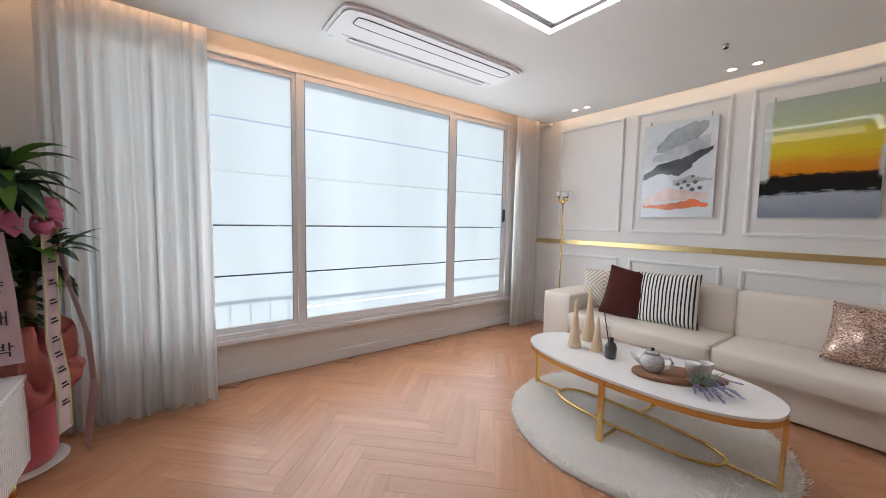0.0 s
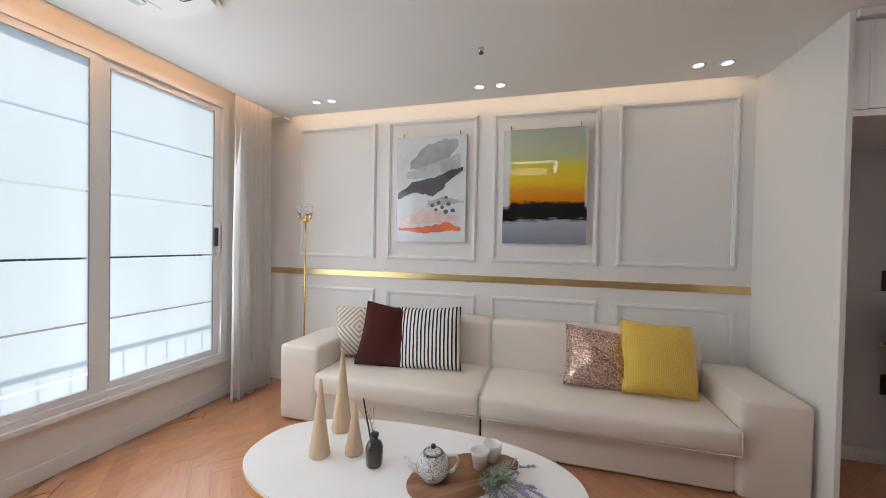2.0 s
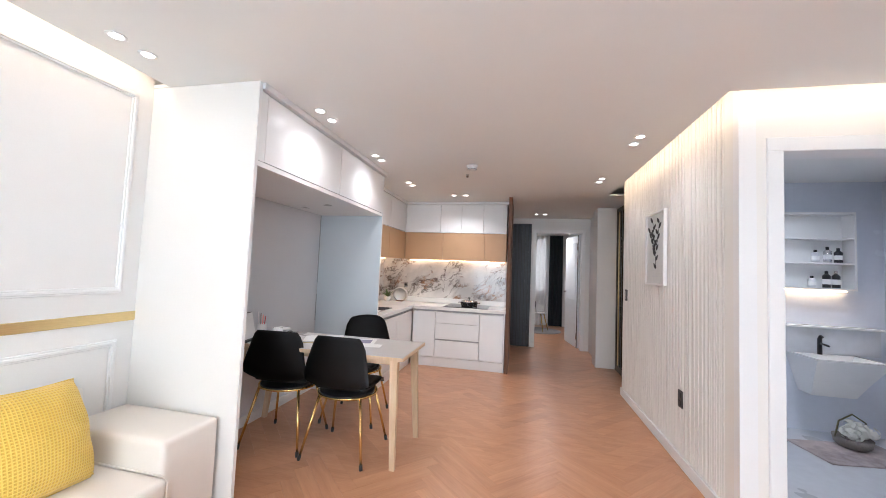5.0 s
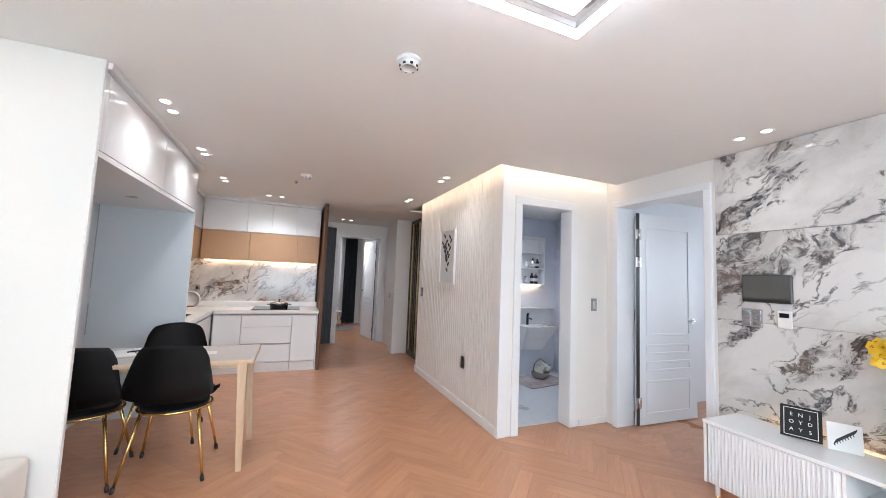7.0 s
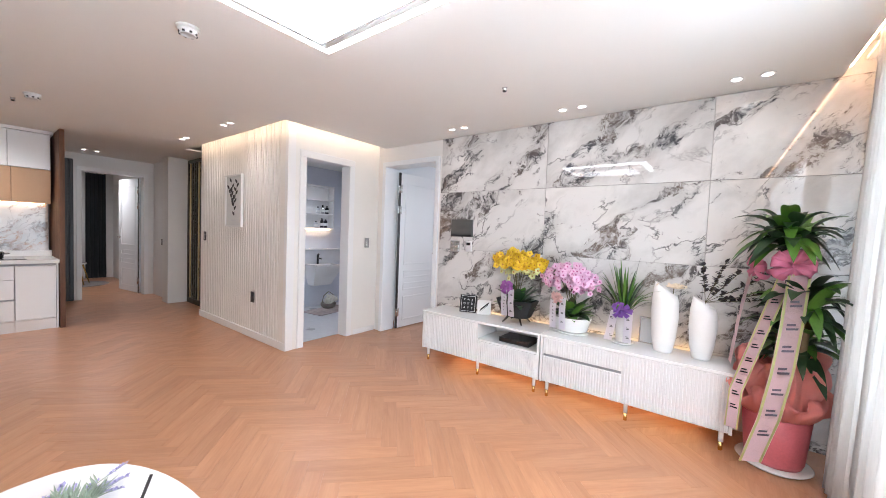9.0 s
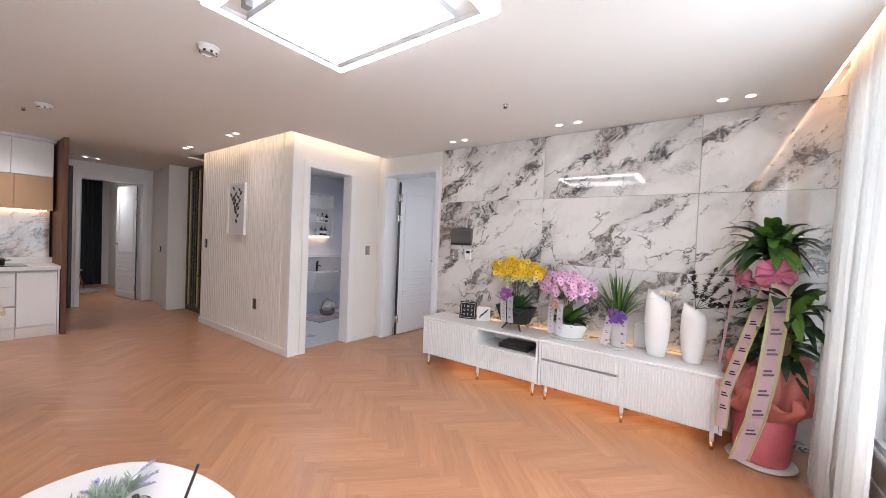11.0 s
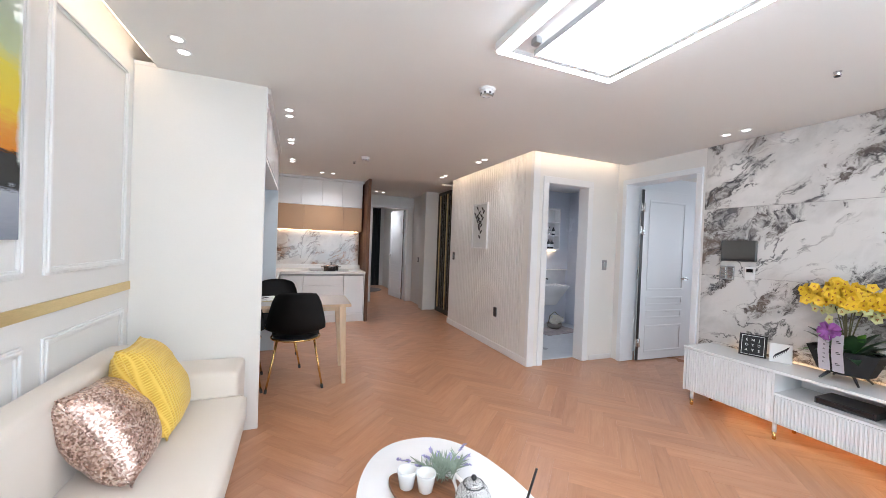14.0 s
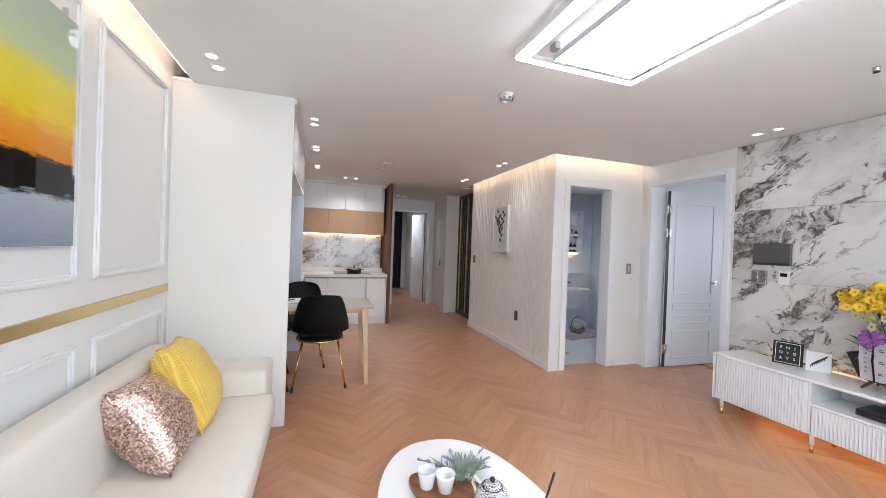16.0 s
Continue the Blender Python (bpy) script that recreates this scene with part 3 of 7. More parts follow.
def entrance_door():
    d = tagged(thing("sliding_door", "dark bronze sliding door with ribbed glass", "sliding door", (-0.13, -4.69, 0)), kind="structure")
    w, h = 1.14, 2.28
    rib = glass("ribbed_glass", (0.55, 0.5, 0.4), 0.25)
    part("frame", boxes((-0.02, 0.02, 0, 0.05, 0, h), (-0.02, 0.02, w - 0.05, w, 0, h), (-0.02, 0.02, 0.05, w - 0.05, 0, 0.08), (-0.02, 0.02, 0.05, w - 0.05, h - 0.05, h)), M_DARKDOOR, d)
    part("pane", box(-0.004, 0.004, 0.05, w - 0.05, 0.08, h - 0.05), rib, d, "smoked glass pane")
    for k in range(12):
        yy = 0.07 + k * 0.087
        part("bar", box(-0.012, 0.012, yy, yy + 0.03, 0.08, h - 0.05), M_DARKDOOR if k % 4 else M_BRASS, d)


entrance_door()


# ---- the window ----
def window():
    w = tagged(thing("window_1", "wide white sliding window with frosted banded glass", "window", (0, 0, 0)), kind="structure")
    y0, y1 = 2.90, 2.99
    part("window_frame", boxes((WIN_X0, WIN_X0 + 0.05, y0, y1, WIN_Z0, WIN_Z1), (WIN_X1 - 0.05, WIN_X1, y0, y1, WIN_Z0, WIN_Z1), (WIN_X0 + 0.05, WIN_X1 - 0.05, y0, y1, WIN_Z0, WIN_Z0 + 0.035), (WIN_X0 + 0.05, WIN_X1 - 0.05, y0, y1, WIN_Z1 - 0.04, WIN_Z1)), M_PVC, w)
    part("window_sill", box(WIN_X0 - 0.02, WIN_X1 + 0.02, y0 - 0.012, y0 + 0.02, WIN_Z0 - 0.035, WIN_Z0 - 0.002, 0.004), M_PVC, w)
    za, zb = 0.35, 2.255
    for (a, b, y, rail) in ((-0.62, 0.60, 2.945, 0.05), (0.58, 2.07, 2.925, 0.055), (2.06, 2.86, 2.945, 0.06)):
        s = part("sash", boxes((a, a + rail, y - 0.015, y + 0.015, za, zb), (b - rail, b, y - 0.015, y + 0.015, za, zb), (a + rail, b - rail, y - 0.015, y + 0.015, za, za + 0.055), (a + rail, b - rail, y - 0.015, y + 0.015, zb - 0.045, zb)), M_PVC, w)
        part("sash_seal", boxes((b - rail - 0.006, b - rail, y - 0.0165, y - 0.0155, za + 0.055, zb - 0.045), (a + rail, a + rail + 0.006, y - 0.0165, y - 0.0155, za + 0.055, zb - 0.045)), M_SHADOWGAP, s)
        gaps = [0.77, 1.125, 1.49, 1.855]
        lo = za + 0.055
        for g in gaps + [None]:
            hi = zb - 0.045 if g is None else g - 0.0055
            ob = part("pane", box(a + rail, b - rail, y - 0.002, y + 0.002, lo, hi), M_FROST, s, "frosted glass band")
            lo = (g or 0) + 0.0055
    h = part("handle", box(2.815, 2.84, 2.905, 2.93, 1.13, 1.37, 0.006, 2), M_PVC, w, "white sash handle")
    part("grip", box(2.80, 2.815, 2.895, 2.925, 1.19, 1.33, 0.005, 2), M_BLACK, h)


window()


def railing():
    r = thing("balcony_railing", "dull metal railing outside the frosted window", "railing", (0, 3.35, 0))
    part("rail", box(-1.2, 3.6, -0.008, 0.008, 1.12, 1.128), M_STEEL, r)
    part("rail", box(-1.2, 3.6, -0.008, 0.008, 0.12, 0.135), M_STEEL, r)
    for k in range(37):
        x = -1.15 + k * 0.13
        part("bar", box(x, x + 0.008, -0.004, 0.004, 0.135, 1.12), M_STEEL, r)
    part("ledge", box(-1.4, 3.8, -0.2, 0.1, -0.1, 0.0), M_SHADOWGAP, r)
    part("post", box(-1.2, -1.16, -0.02, 0.02, 0.0, 1.12), M_STEEL, r)
    part("post", box(3.56, 3.6, -0.02, 0.02, 0.0, 1.12), M_STEEL, r)


railing()


# ---- mouldings of the sofa wall ----
def wall_frame(y0, y1, z0, z1):
    f = thing("panel_moulding", "white raised moulding frame on the sofa wall", "wall moulding", (EAST, 0, 0), group="sofa wall mouldings")
    t = 0.034
    for (a, b, c, d) in ((y0, y1, z1 - t, z1), (y0, y1, z0, z0 + t), (y0, y0 + t, z0 + t, z1 - t), (y1 - t, y1, z0 + t, z1 - t)):
        bm = bmesh.new()
        add_box(bm, -0.010, 0, a, b, c, d, 0.003)
        if b - a > d - c:
            add_box(bm, -0.018, -0.008, a + 0.008, b - 0.008, c + 0.009, d - 0.009, 0.004, 2)
        else:
            add_box(bm, -0.018, -0.008, a + 0.009, b - 0.009, c - 0.012, d + 0.012, 0.004, 2)
        part("moulding", bm, M_TRIM, f)


for (a, b) in ((1.866, 2.60), (1.018, 1.765), (0.155, 0.905), (-0.67, 0.04)):
    wall_frame(a, b, 1.11, 2.225)
    wall_frame(a, b, 0.36, 0.86)
strip = thing("dado_strip", "satin brass strip across the sofa wall", "wall trim", (EAST, 0, 0))
for a, b in ((-0.75, 1.0925), (1.0935, 2.935)):
    part("strip", box(-0.012, 0, a, b, 0.955, 1.005, 0.002), M_BRASS, strip)

# ---- living room: sofa, rug, coffee table ----
def sofa():
    s = thing("sofa", "long cream leather sofa with low square arms", "sofa", (0, 0, 0))
    for a, b in ((-0.43, 0.858), (0.872, 1.965)):
        part("base", soft_box(2.765, 3.33, a, b, 0.015, 0.232, 0.012), M_SOFA, s, "", True)
    # black filler stands for the shade between the two base halves
    part("gap_web", box(2.80, 3.30, 0.8585, 0.8715, 0.02, 0.23), M_BLACK, s)
    part("plinth", box(2.82, 3.32, -0.70, 2.24, 0.0, 0.014), M_BLACK, s)
    part("arm", soft_box(2.735, 3.34, -0.732, -0.432, 0.014, 0.505, 0.022, 0.006), M_SOFA, s, "", True)
    part("arm", soft_box(2.735, 3.34, 1.968, 2.265, 0.014, 0.525, 0.022, 0.006), M_SOFA, s, "", True)
    for a, b in ((-0.428, 0.861), (0.869, 1.964)):
        part("seat", soft_box(2.685, 3.30, a, b, 0.234, 0.372, 0.028, 0.012), M_SOFA, s, "", True)
        part("backrest", soft_box(3.19, 3.335, a, b, 0.34, 0.705, 0.03, 0.010), M_SOFA, s, "", True)
        for yy in (a + 0.004, b - 0.004):
            part("piping", tube([(2.689, yy, 0.245), (2.689, yy, 0.35), (2.715, yy, 0.370), (3.10, yy, 0.374)], 0.0035, 6), M_SOFA, s)
        part("piping", tube([(2.689, a + 0.01, 0.240), (2.689, b - 0.01, 0.240)], 0.0035, 6), M_SOFA, s)


sofa()


def cushion(label, material, at, rot, w=0.46, h=0.46, d=0.15):
    """A scatter cushion: pillow with pinched corners and slight dents."""
    c = tagged(new("cushion"), label, "cushion", "sofa cushions")
    c.matrix_basis = Matrix.Translation(at) @ Euler([radians(a) for a in rot]).to_matrix().to_4x4()
    n = 20
    bm = bmesh.new()
    grid = {}
    for side in (1, -1):
        for i in range(n + 1):
            for j in range(n + 1):
                u, v = i / n * 2 - 1, j / n * 2 - 1
                edge = max(abs(u), abs(v)) > 0.999
                if edge and side == -1:
                    grid[side, i, j] = grid[1, i, j]
                    continue
                pinch = 1 - 0.07 * (1 - abs(u) ** 2) * abs(v) ** 6 - 0.07 * (1 - abs(v) ** 2) * abs(u) ** 6
                t = max(0.0, (1 - u * u) * (1 - v * v)) ** 0.42
                wob = 0.010 * noise.noise(Vector((u * 2.2 + at[1], v * 2.2, side + at[1])))
                grid[side, i, j] = bm.verts.new((u * w / 2 * pinch, side * (d / 2 * t) + wob * (0.3 + t), v * h / 2 * pinch + h / 2))
        for i in range(n):
            for j in range(n):
                q = [grid[side, i, j], grid[side, i + 1, j], grid[side, i + 1, j + 1], grid[side, i, j + 1]]
                bm.faces.new(q[::-1] if side == 1 else q)
    part("cover", bm, material, c, "", True)
    edge = []
    for k in range(4 * n):
        e, f = divmod(k, n)
        i, j = ((f, 0), (n, f), (n - f, n), (0, n - f))[e]
        u, v = i / n * 2 - 1, j / n * 2 - 1
        pinch = 1 - 0.07 * (1 - abs(u) ** 2) * abs(v) ** 6 - 0.07 * (1 - abs(v) ** 2) * abs(u) ** 6
        edge.append((u * w / 2 * pinch, 0, v * h / 2 * pinch + h / 2))
    part("seam", tube(edge, 0.004, 6, True), material, c, "", True)
    return c


def sequin_material():
    m, nt, p = node_material("rose_gold_sequins")
    v = coords(nt)
    vo = nt.nodes.new("ShaderNodeTexVoronoi")
    vo.inputs["Scale"].default_value = 150
    nt.links.new(v, vo.inputs["Vector"])
    sep = nt.nodes.new("ShaderNodeSeparateColor")
    nt.links.new(vo.outputs["Color"], sep.inputs[0])
    patch = noise_node(nt, v, 7, 3)
    col = ramp(nt, math_node(nt, "ADD", math_node(nt, "MULTIPLY", sep.outputs[0], 0.65), math_node(nt, "MULTIPLY", patch, 0.4)), (0.2, (0.24, 0.14, 0.105)), (0.5, (0.60, 0.40, 0.325)), (0.85, (0.92, 0.77, 0.69)))
    nt.links.new(col, p.inputs["Base Color"])
    p.inputs["Metallic"].default_value = 0.75
    nt.links.new(ramp(nt, sep.outputs[1], (0.0, (0.2,) * 3), (1.0, (0.5,) * 3)), p.inputs["Roughness"])
    bump(nt, p, sep.outputs[2], 0.9, 0.004)
    return m


def knit_material():
    m, nt, p = node_material("mustard_waffle_knit")
    v = coords(nt)
    sep = nt.nodes.new("ShaderNodeSeparateXYZ")
    nt.links.new(v, sep.inputs[0])
    sx = math_node(nt, "SINE", math_node(nt, "MULTIPLY", sep.outputs[0], 560.0))
    sz = math_node(nt, "SINE", math_node(nt, "MULTIPLY", sep.outputs[2], 560.0))
    h = math_node(nt, "MAXIMUM", sx, sz)
    nt.links.new(ramp(nt, math_node(nt, "ADD", math_node(nt, "MULTIPLY", h, 0.35), math_node(nt, "MULTIPLY", noise_node(nt, v, 5, 3), 0.5)), (0.1, (0.74, 0.46, 0.06)), (0.6, (0.87, 0.62, 0.13))), p.inputs["Base Color"])
    p.inputs["Roughness"].default_value = 0.9
    p.inputs["Sheen Weight"].default_value = 0.2
    bump(nt, p, h, 0.6, 0.003)
    return m


def ikat_material():
    m, nt, p = node_material("cream_diamond_weave")
    v = coords(nt)
    sep = nt.nodes.new("ShaderNodeSeparateXYZ")
    nt.links.new(v, sep.inputs[0])
    d = math_node(nt, "ADD", math_node(nt, "ABSOLUTE", sep.outputs[0]), math_node(nt, "ABSOLUTE", math_node(nt, "SUBTRACT", sep.outputs[2], 0.23)))
    f = math_node(nt, "FRACT", math_node(nt, "MULTIPLY", d, 26.0))
    k = math_node(nt, "LESS_THAN", f, 0.32)
    tint = ramp(nt, d, (0.05, (0.45, 0.30, 0.16)), (0.2, (0.30, 0.27, 0.25)), (0.3, (0.5, 0.36, 0.2)))
    nt.links.new(mix(nt, k, (0.72, 0.68, 0.62), tint), p.inputs["Base Color"])
    p.inputs["Roughness"].default_value = 0.9
    bump(nt, p, noise_node(nt, v, 380, 2), 0.3, 0.001)
    return m


M_STRIPE = stripes("black_white_stripe", (0.80, 0.78, 0.74), (0.02, 0.02, 0.022), 0.0265, 0, 0.42)
M_VELVET = plain("dark_maroon_velvet", (0.06, 0.006, 0.004), 0.9, grain=300, vary=0.25, relief=0.25)
M_SEQUIN, M_KNIT, M_IKAT = sequin_material(), knit_material(), ikat_material()
cushion("cream cushion with woven diamonds on the sofa", M_IKAT, (3.08, 1.84, 0.375), (10, 0, 108), 0.38, 0.38, 0.11)
cushion("dark maroon velvet cushion tilted on the sofa", M_VELVET, (2.93, 1.57, 0.368), (17, -9, 106), 0.42, 0.44, 0.12)
cushion("black and white striped cushion on the sofa", M_STRIPE, (2.97, 1.265, 0.378), (18, 3, 96), 0.46, 0.43, 0.13)
cushion("rose gold sequin cushion leaning on the sofa back", M_SEQUIN, (2.975, 0.195, 0.374), (33, -8, 97), 0.39, 0.39, 0.25)
cushion("mustard yellow waffle cushion leaning on the sofa back", M_KNIT, (2.965, -0.145, 0.376), (25, -5, 97), 0.42, 0.44, 0.25)


def rug():
    """A shaggy round rug: a low disc with many leaning tufts."""
    r = thing("rug", "round shaggy cream rug under the coffee table", "rug", (1.99, 1.01, 0.0))
    m = translucent("cream_shag", (0.97, 0.955, 0.92), (0.97, 0.955, 0.92), 0.45, 0.95, (1, 1, 1), 60)
    R = 0.73
    part("backing", lathe([(R - 0.02, 0.001), (R - 0.012, 0.018), (R - 0.06, 0.026), (0.3, 0.028), (0, 0.028)], 72), m, r, "", True)
    rnd = random.Random(5)
    verts, faces = [], []
    for k in range(16000):
        a, q = rnd.uniform(0, 2 * math.pi), math.sqrt(rnd.random())
        q = R * q * (1 + 0.012 * math.sin(a * 17))
        x, y = q * math.cos(a), q * math.sin(a)
        l = rnd.uniform(0.010, 0.022) if q > R - 0.05 else rnd.uniform(0.006, 0.013)
        t = rnd.uniform(0, 2 * math.pi)
        out = 0.012 if q > R - 0.05 else 0.0
        dx, dy = rnd.uniform(-0.014, 0.014) + out * math.cos(a), rnd.uniform(-0.014, 0.014) + out * math.sin(a)
        w = 0.0035
        b = len(verts)
        z = 0.004 if q > R - 0.025 else 0.025
        verts += [(x - w * math.cos(t), y - w * math.sin(t), z), (x + w * math.cos(t), y + w * math.sin(t), z), (x + dx, y + dy, z + l)]
        faces.append((b, b + 1, b + 2))
    me = bpy.data.meshes.new("shag_surface")
    me.from_pydata(verts, [], faces)
    me.materials.append(m)
    pile = new("shag_surface", me)
    pile.parent = r
    tagged(pile, "", "", "", "stuff")


rug()

TB = (1.925, 1.015)


def coffee_table():
    t = thing("coffee_table", "oval white coffee table on a gold metal frame", "coffee table", (TB[0], TB[1], 0.028))
    a, b, z = 0.325, 0.665, 0.352
    part("tabletop", prism(oval(a, b, 72, 2.35), z - 0.014, z, 0.003), M_TABLETOP, t)
    bm = bmesh.new()
    o, i = oval(a - 0.002, b - 0.002, 72, 2.35), oval(a - 0.016, b - 0.016, 72, 2.35)
    ring = [[bm.verts.new((*p, zz)) for p in loop] for loop, zz in ((o, z - 0.045), (o, z - 0.0145), (i, z - 0.0145), (i, z - 0.045))]
    for k in range(72):
        j = (k + 1) % 72
        for q in range(4):
            lo, hi = ring[q], ring[(q + 1) % 4]
            bm.faces.new((lo[k], lo[j], hi[j], hi[k]))
    part("apron", bm, M_GOLD, t, "gold band under the top")
    part("ring", tube([(x, y, 0.012) for x, y in oval(0.135, 0.46, 56, 2.6)], 0.009, 8, True), M_GOLD, t, "low gold oval ring", True)
    for (x, y, dx, dy) in ((-a + 0.004, 0, 1, 0), (a - 0.004, 0, -1, 0), (0, -b + 0.004, 0, 1), (0, b - 0.004, 0, -1)):
        hx, hy = (0.008, 0.016) if dx else (0.016, 0.008)
        part("leg", box(x - hx, x + hx, y - hy, y + hy, 0.0, z - 0.016, 0.0015), M_GOLD, t)
        ex, ey = (-0.135 if x < 0 else 0.135, 0) if dx else (0, -0.46 if y < 0 else 0.46)
        part("stretcher", box(min(x, ex) - (0 if dx else 0.006), max(x, ex) + (0 if dx else 0.006), min(y, ey) - (0.006 if dx else 0), max(y, ey) + (0.006 if dx else 0), 0.003, 0.014), M_GOLD, t)


coffee_table()
TZ = 0.381


# ---- TV cabinet ----
def tv_units():
    x0, x1 = WEST + 0.045, -0.70
    z0, z1 = 0.125, 0.50

    def carcass(u, y0, y1):
        part("body", boxes((x0, x1 - 0.02, y0 + 0.018, y1 - 0.018, z0, z0 + 0.018), (x0, x1, y0, y0 + 0.018, z0, z1 - 0.02), (x0, x1, y1 - 0.018, y1, z0, z1 - 0.02), (x0, x0 + 0.01, y0 + 0.018, y1 - 0.018, z0 + 0.018, z1 - 0.02)), M_LACQUER, u)
        part("top", box(x0, x1 + 0.006, y0 - 0.004, y1 + 0.002, z1 - 0.02, z1, 0.003), M_LACQUER, u, "white cabinet top")
        for yy in (y0 + 0.05, (y0 + y1) / 2 + 0.02, y1 - 0.05):
            for xx in (x1 - 0.045, x0 + 0.06):
                leg = part("leg", lathe([(0.014, 0.055), (0.014, z0)], 14), M_LACQUER, u, "", True, pose(xx, yy, 0))
                part("foot", lathe([(0.009, 0.0), (0.012, 0.003), (0.012, 0.055)], 14), M_GOLD, leg, "gold foot", True)

    def fluted(u, y0, y1, a, b, name="door"):
        front = part(name, box(x1 - 0.018, x1 - 0.004, y0, y1, a, b, 0.002), M_LACQUER, u)
        rib = bmesh.new()
        add_box(rib, -0.0045, 0.004, 0, 0.013, a + 0.002, b - 0.002, 0.003)
        me = bpy.data.meshes.new("flute")
        rib.to_mesh(me)
        rib.free()
        me.materials.append(M_LACQUER)
        yy = y0 + 0.004
        while yy + 0.012 < y1:
            o = new("flute", me)
            o.parent, o.location = front, (x1, yy, 0)
            yy += 0.0188

    u = thing("tv_cabinet", "white fluted low cabinet with an open niche", "tv cabinet", (0, 0, 0), group="low cabinets")
    carcass(u, -0.145, 1.075)
    fluted(u, -0.122, 0.475, z0 + 0.004, z1 - 0.024)
    part("partition", box(x0 + 0.01, x1 - 0.004, 0.478, 0.492, z0 + 0.018, z1 - 0.02), M_LACQUER, u)
    part("niche_shelf", box(x0 + 0.01, x1 - 0.004, 0.492, 1.057, 0.325, 0.341), M_LACQUER, u)
    fluted(u, 0.495, 1.055, z0 + 0.004, 0.322, "drawer")
    u = thing("tv_cabinet", "white fluted low cabinet with two drawers and a door", "tv cabinet", (0, 0, 0), group="low cabinets")
    carcass(u, 1.085, 2.295)
    fluted(u, 1.105, 1.675, 0.352, z1 - 0.024, "drawer")
    fluted(u, 1.105, 1.675, z0 + 0.004, 0.332, "drawer")
    fluted(u, 1.685, 2.275, z0 + 0.004, z1 - 0.024)
    # added filler behind the drawer gap; its grey sets how dark the gap looks
    part("grip_rail", box(x1 - 0.05, x1 - 0.024, 1.105, 1.675, 0.325, 0.358), M_SHADOWGAP, u)
    part("divider", box(x0 + 0.01, x1 - 0.012, 1.672, 1.688, z0 + 0.018, z1 - 0.02), M_CABINET, u)
    lamp = thing("cabinet_light", "warm light strip behind the low cabinet", "light strip", (0, 0, 0))
    part("light_strip", box(WEST + 0.026, WEST + 0.040, 0.0, 2.15, z1 - 0.035, z1 - 0.025), glow("warm_back_led", (1.0, 0.62, 0.28), 9.0), lamp)
    part("light_strip", box(WEST + 0.060, WEST + 0.075, 0.0, 2.15, z0 - 0.012, z0 - 0.002), glow("warm_under_led", (1.0, 0.5, 0.18), 12.0), lamp)


tv_units()


# ---- curtains ----
def curtain(label, x0, x1, y, z0, z1, folds, material, group="", amp=0.035, name="curtain", seed=1, lean=0.0):
    rnd = random.Random(seed)
    c = thing(name, label, "curtain", (0, 0, 0), group=group)
    bm = bmesh.new()
    nx, nz = folds * 10, 14
    ph = [rnd.uniform(-0.5, 0.5) for _ in range(folds + 2)]
    rows = []
    for j in range(nz + 1):
        tz = j / nz
        row = []
        for i in range(nx + 1):
            u = i / nx * folds
            k = int(u)
            p = ph[k] * (1 - (u - k)) + ph[k + 1] * (u - k)
            w = amp * (0.45 + 0.55 * (1 - tz)) * (1 + 0.4 * p)
            wav = math.sin(2 * math.pi * u + p * 1.2) + 0.25 * math.sin(4 * math.pi * u + p * 5)
            xx = x0 + (x1 - x0) * i / nx + 0.012 * (1 - tz) * math.sin(2 * math.pi * u * 0.5 + 4 * p)
            row.append(bm.verts.new((xx, y - lean * (1 - tz) + w * wav + 0.006 * noise.noise(Vector((u, tz * 3, 0))), z0 + (z1 - z0) * tz)))
        rows.append(row)
    for a, b in zip(rows, rows[1:]):
        for i in range(nx):
            bm.faces.new((a[i], a[i + 1], b[i + 1], b[i]))
    bmesh.ops.solidify(bm, geom=list(bm.faces), thickness=0.0015)
    part("cloth", bm, material, c, "", True)
    part("hem", boxes((x0 + 0.01, x1 - 0.01, y - 0.006, y + 0.006, z1 - 0.012, z1)), M_TRIM, c, "heading tape")
    return c


curtain("white sheer curtain drawn aside in soft folds", -0.70, 0.02, 2.755, 0.015, 2.36, 11, M_CURTAIN, "window curtains", 0.034, seed=3, lean=0.05)
curtain("white sheer curtain gathered beside the sofa wall", 2.84, 3.20, 2.775, 0.015, 2.36, 7, M_CURTAIN, "window curtains", 0.03, seed=8)
rail = thing("curtain_rail", "white curtain rail inside the ceiling recess", "curtain rail", (0, 0, 0))
part("rail", box(WEST + 0.02, EAST - 0.02, 2.785, 2.815, 2.362, 2.385), M_TRIM, rail)
for x in (-0.9, 0.9, 2.9):
    part("bracket", box(x, x + 0.04, 2.79, 2.81, 2.385, LID + 0.06), M_TRIM, rail)


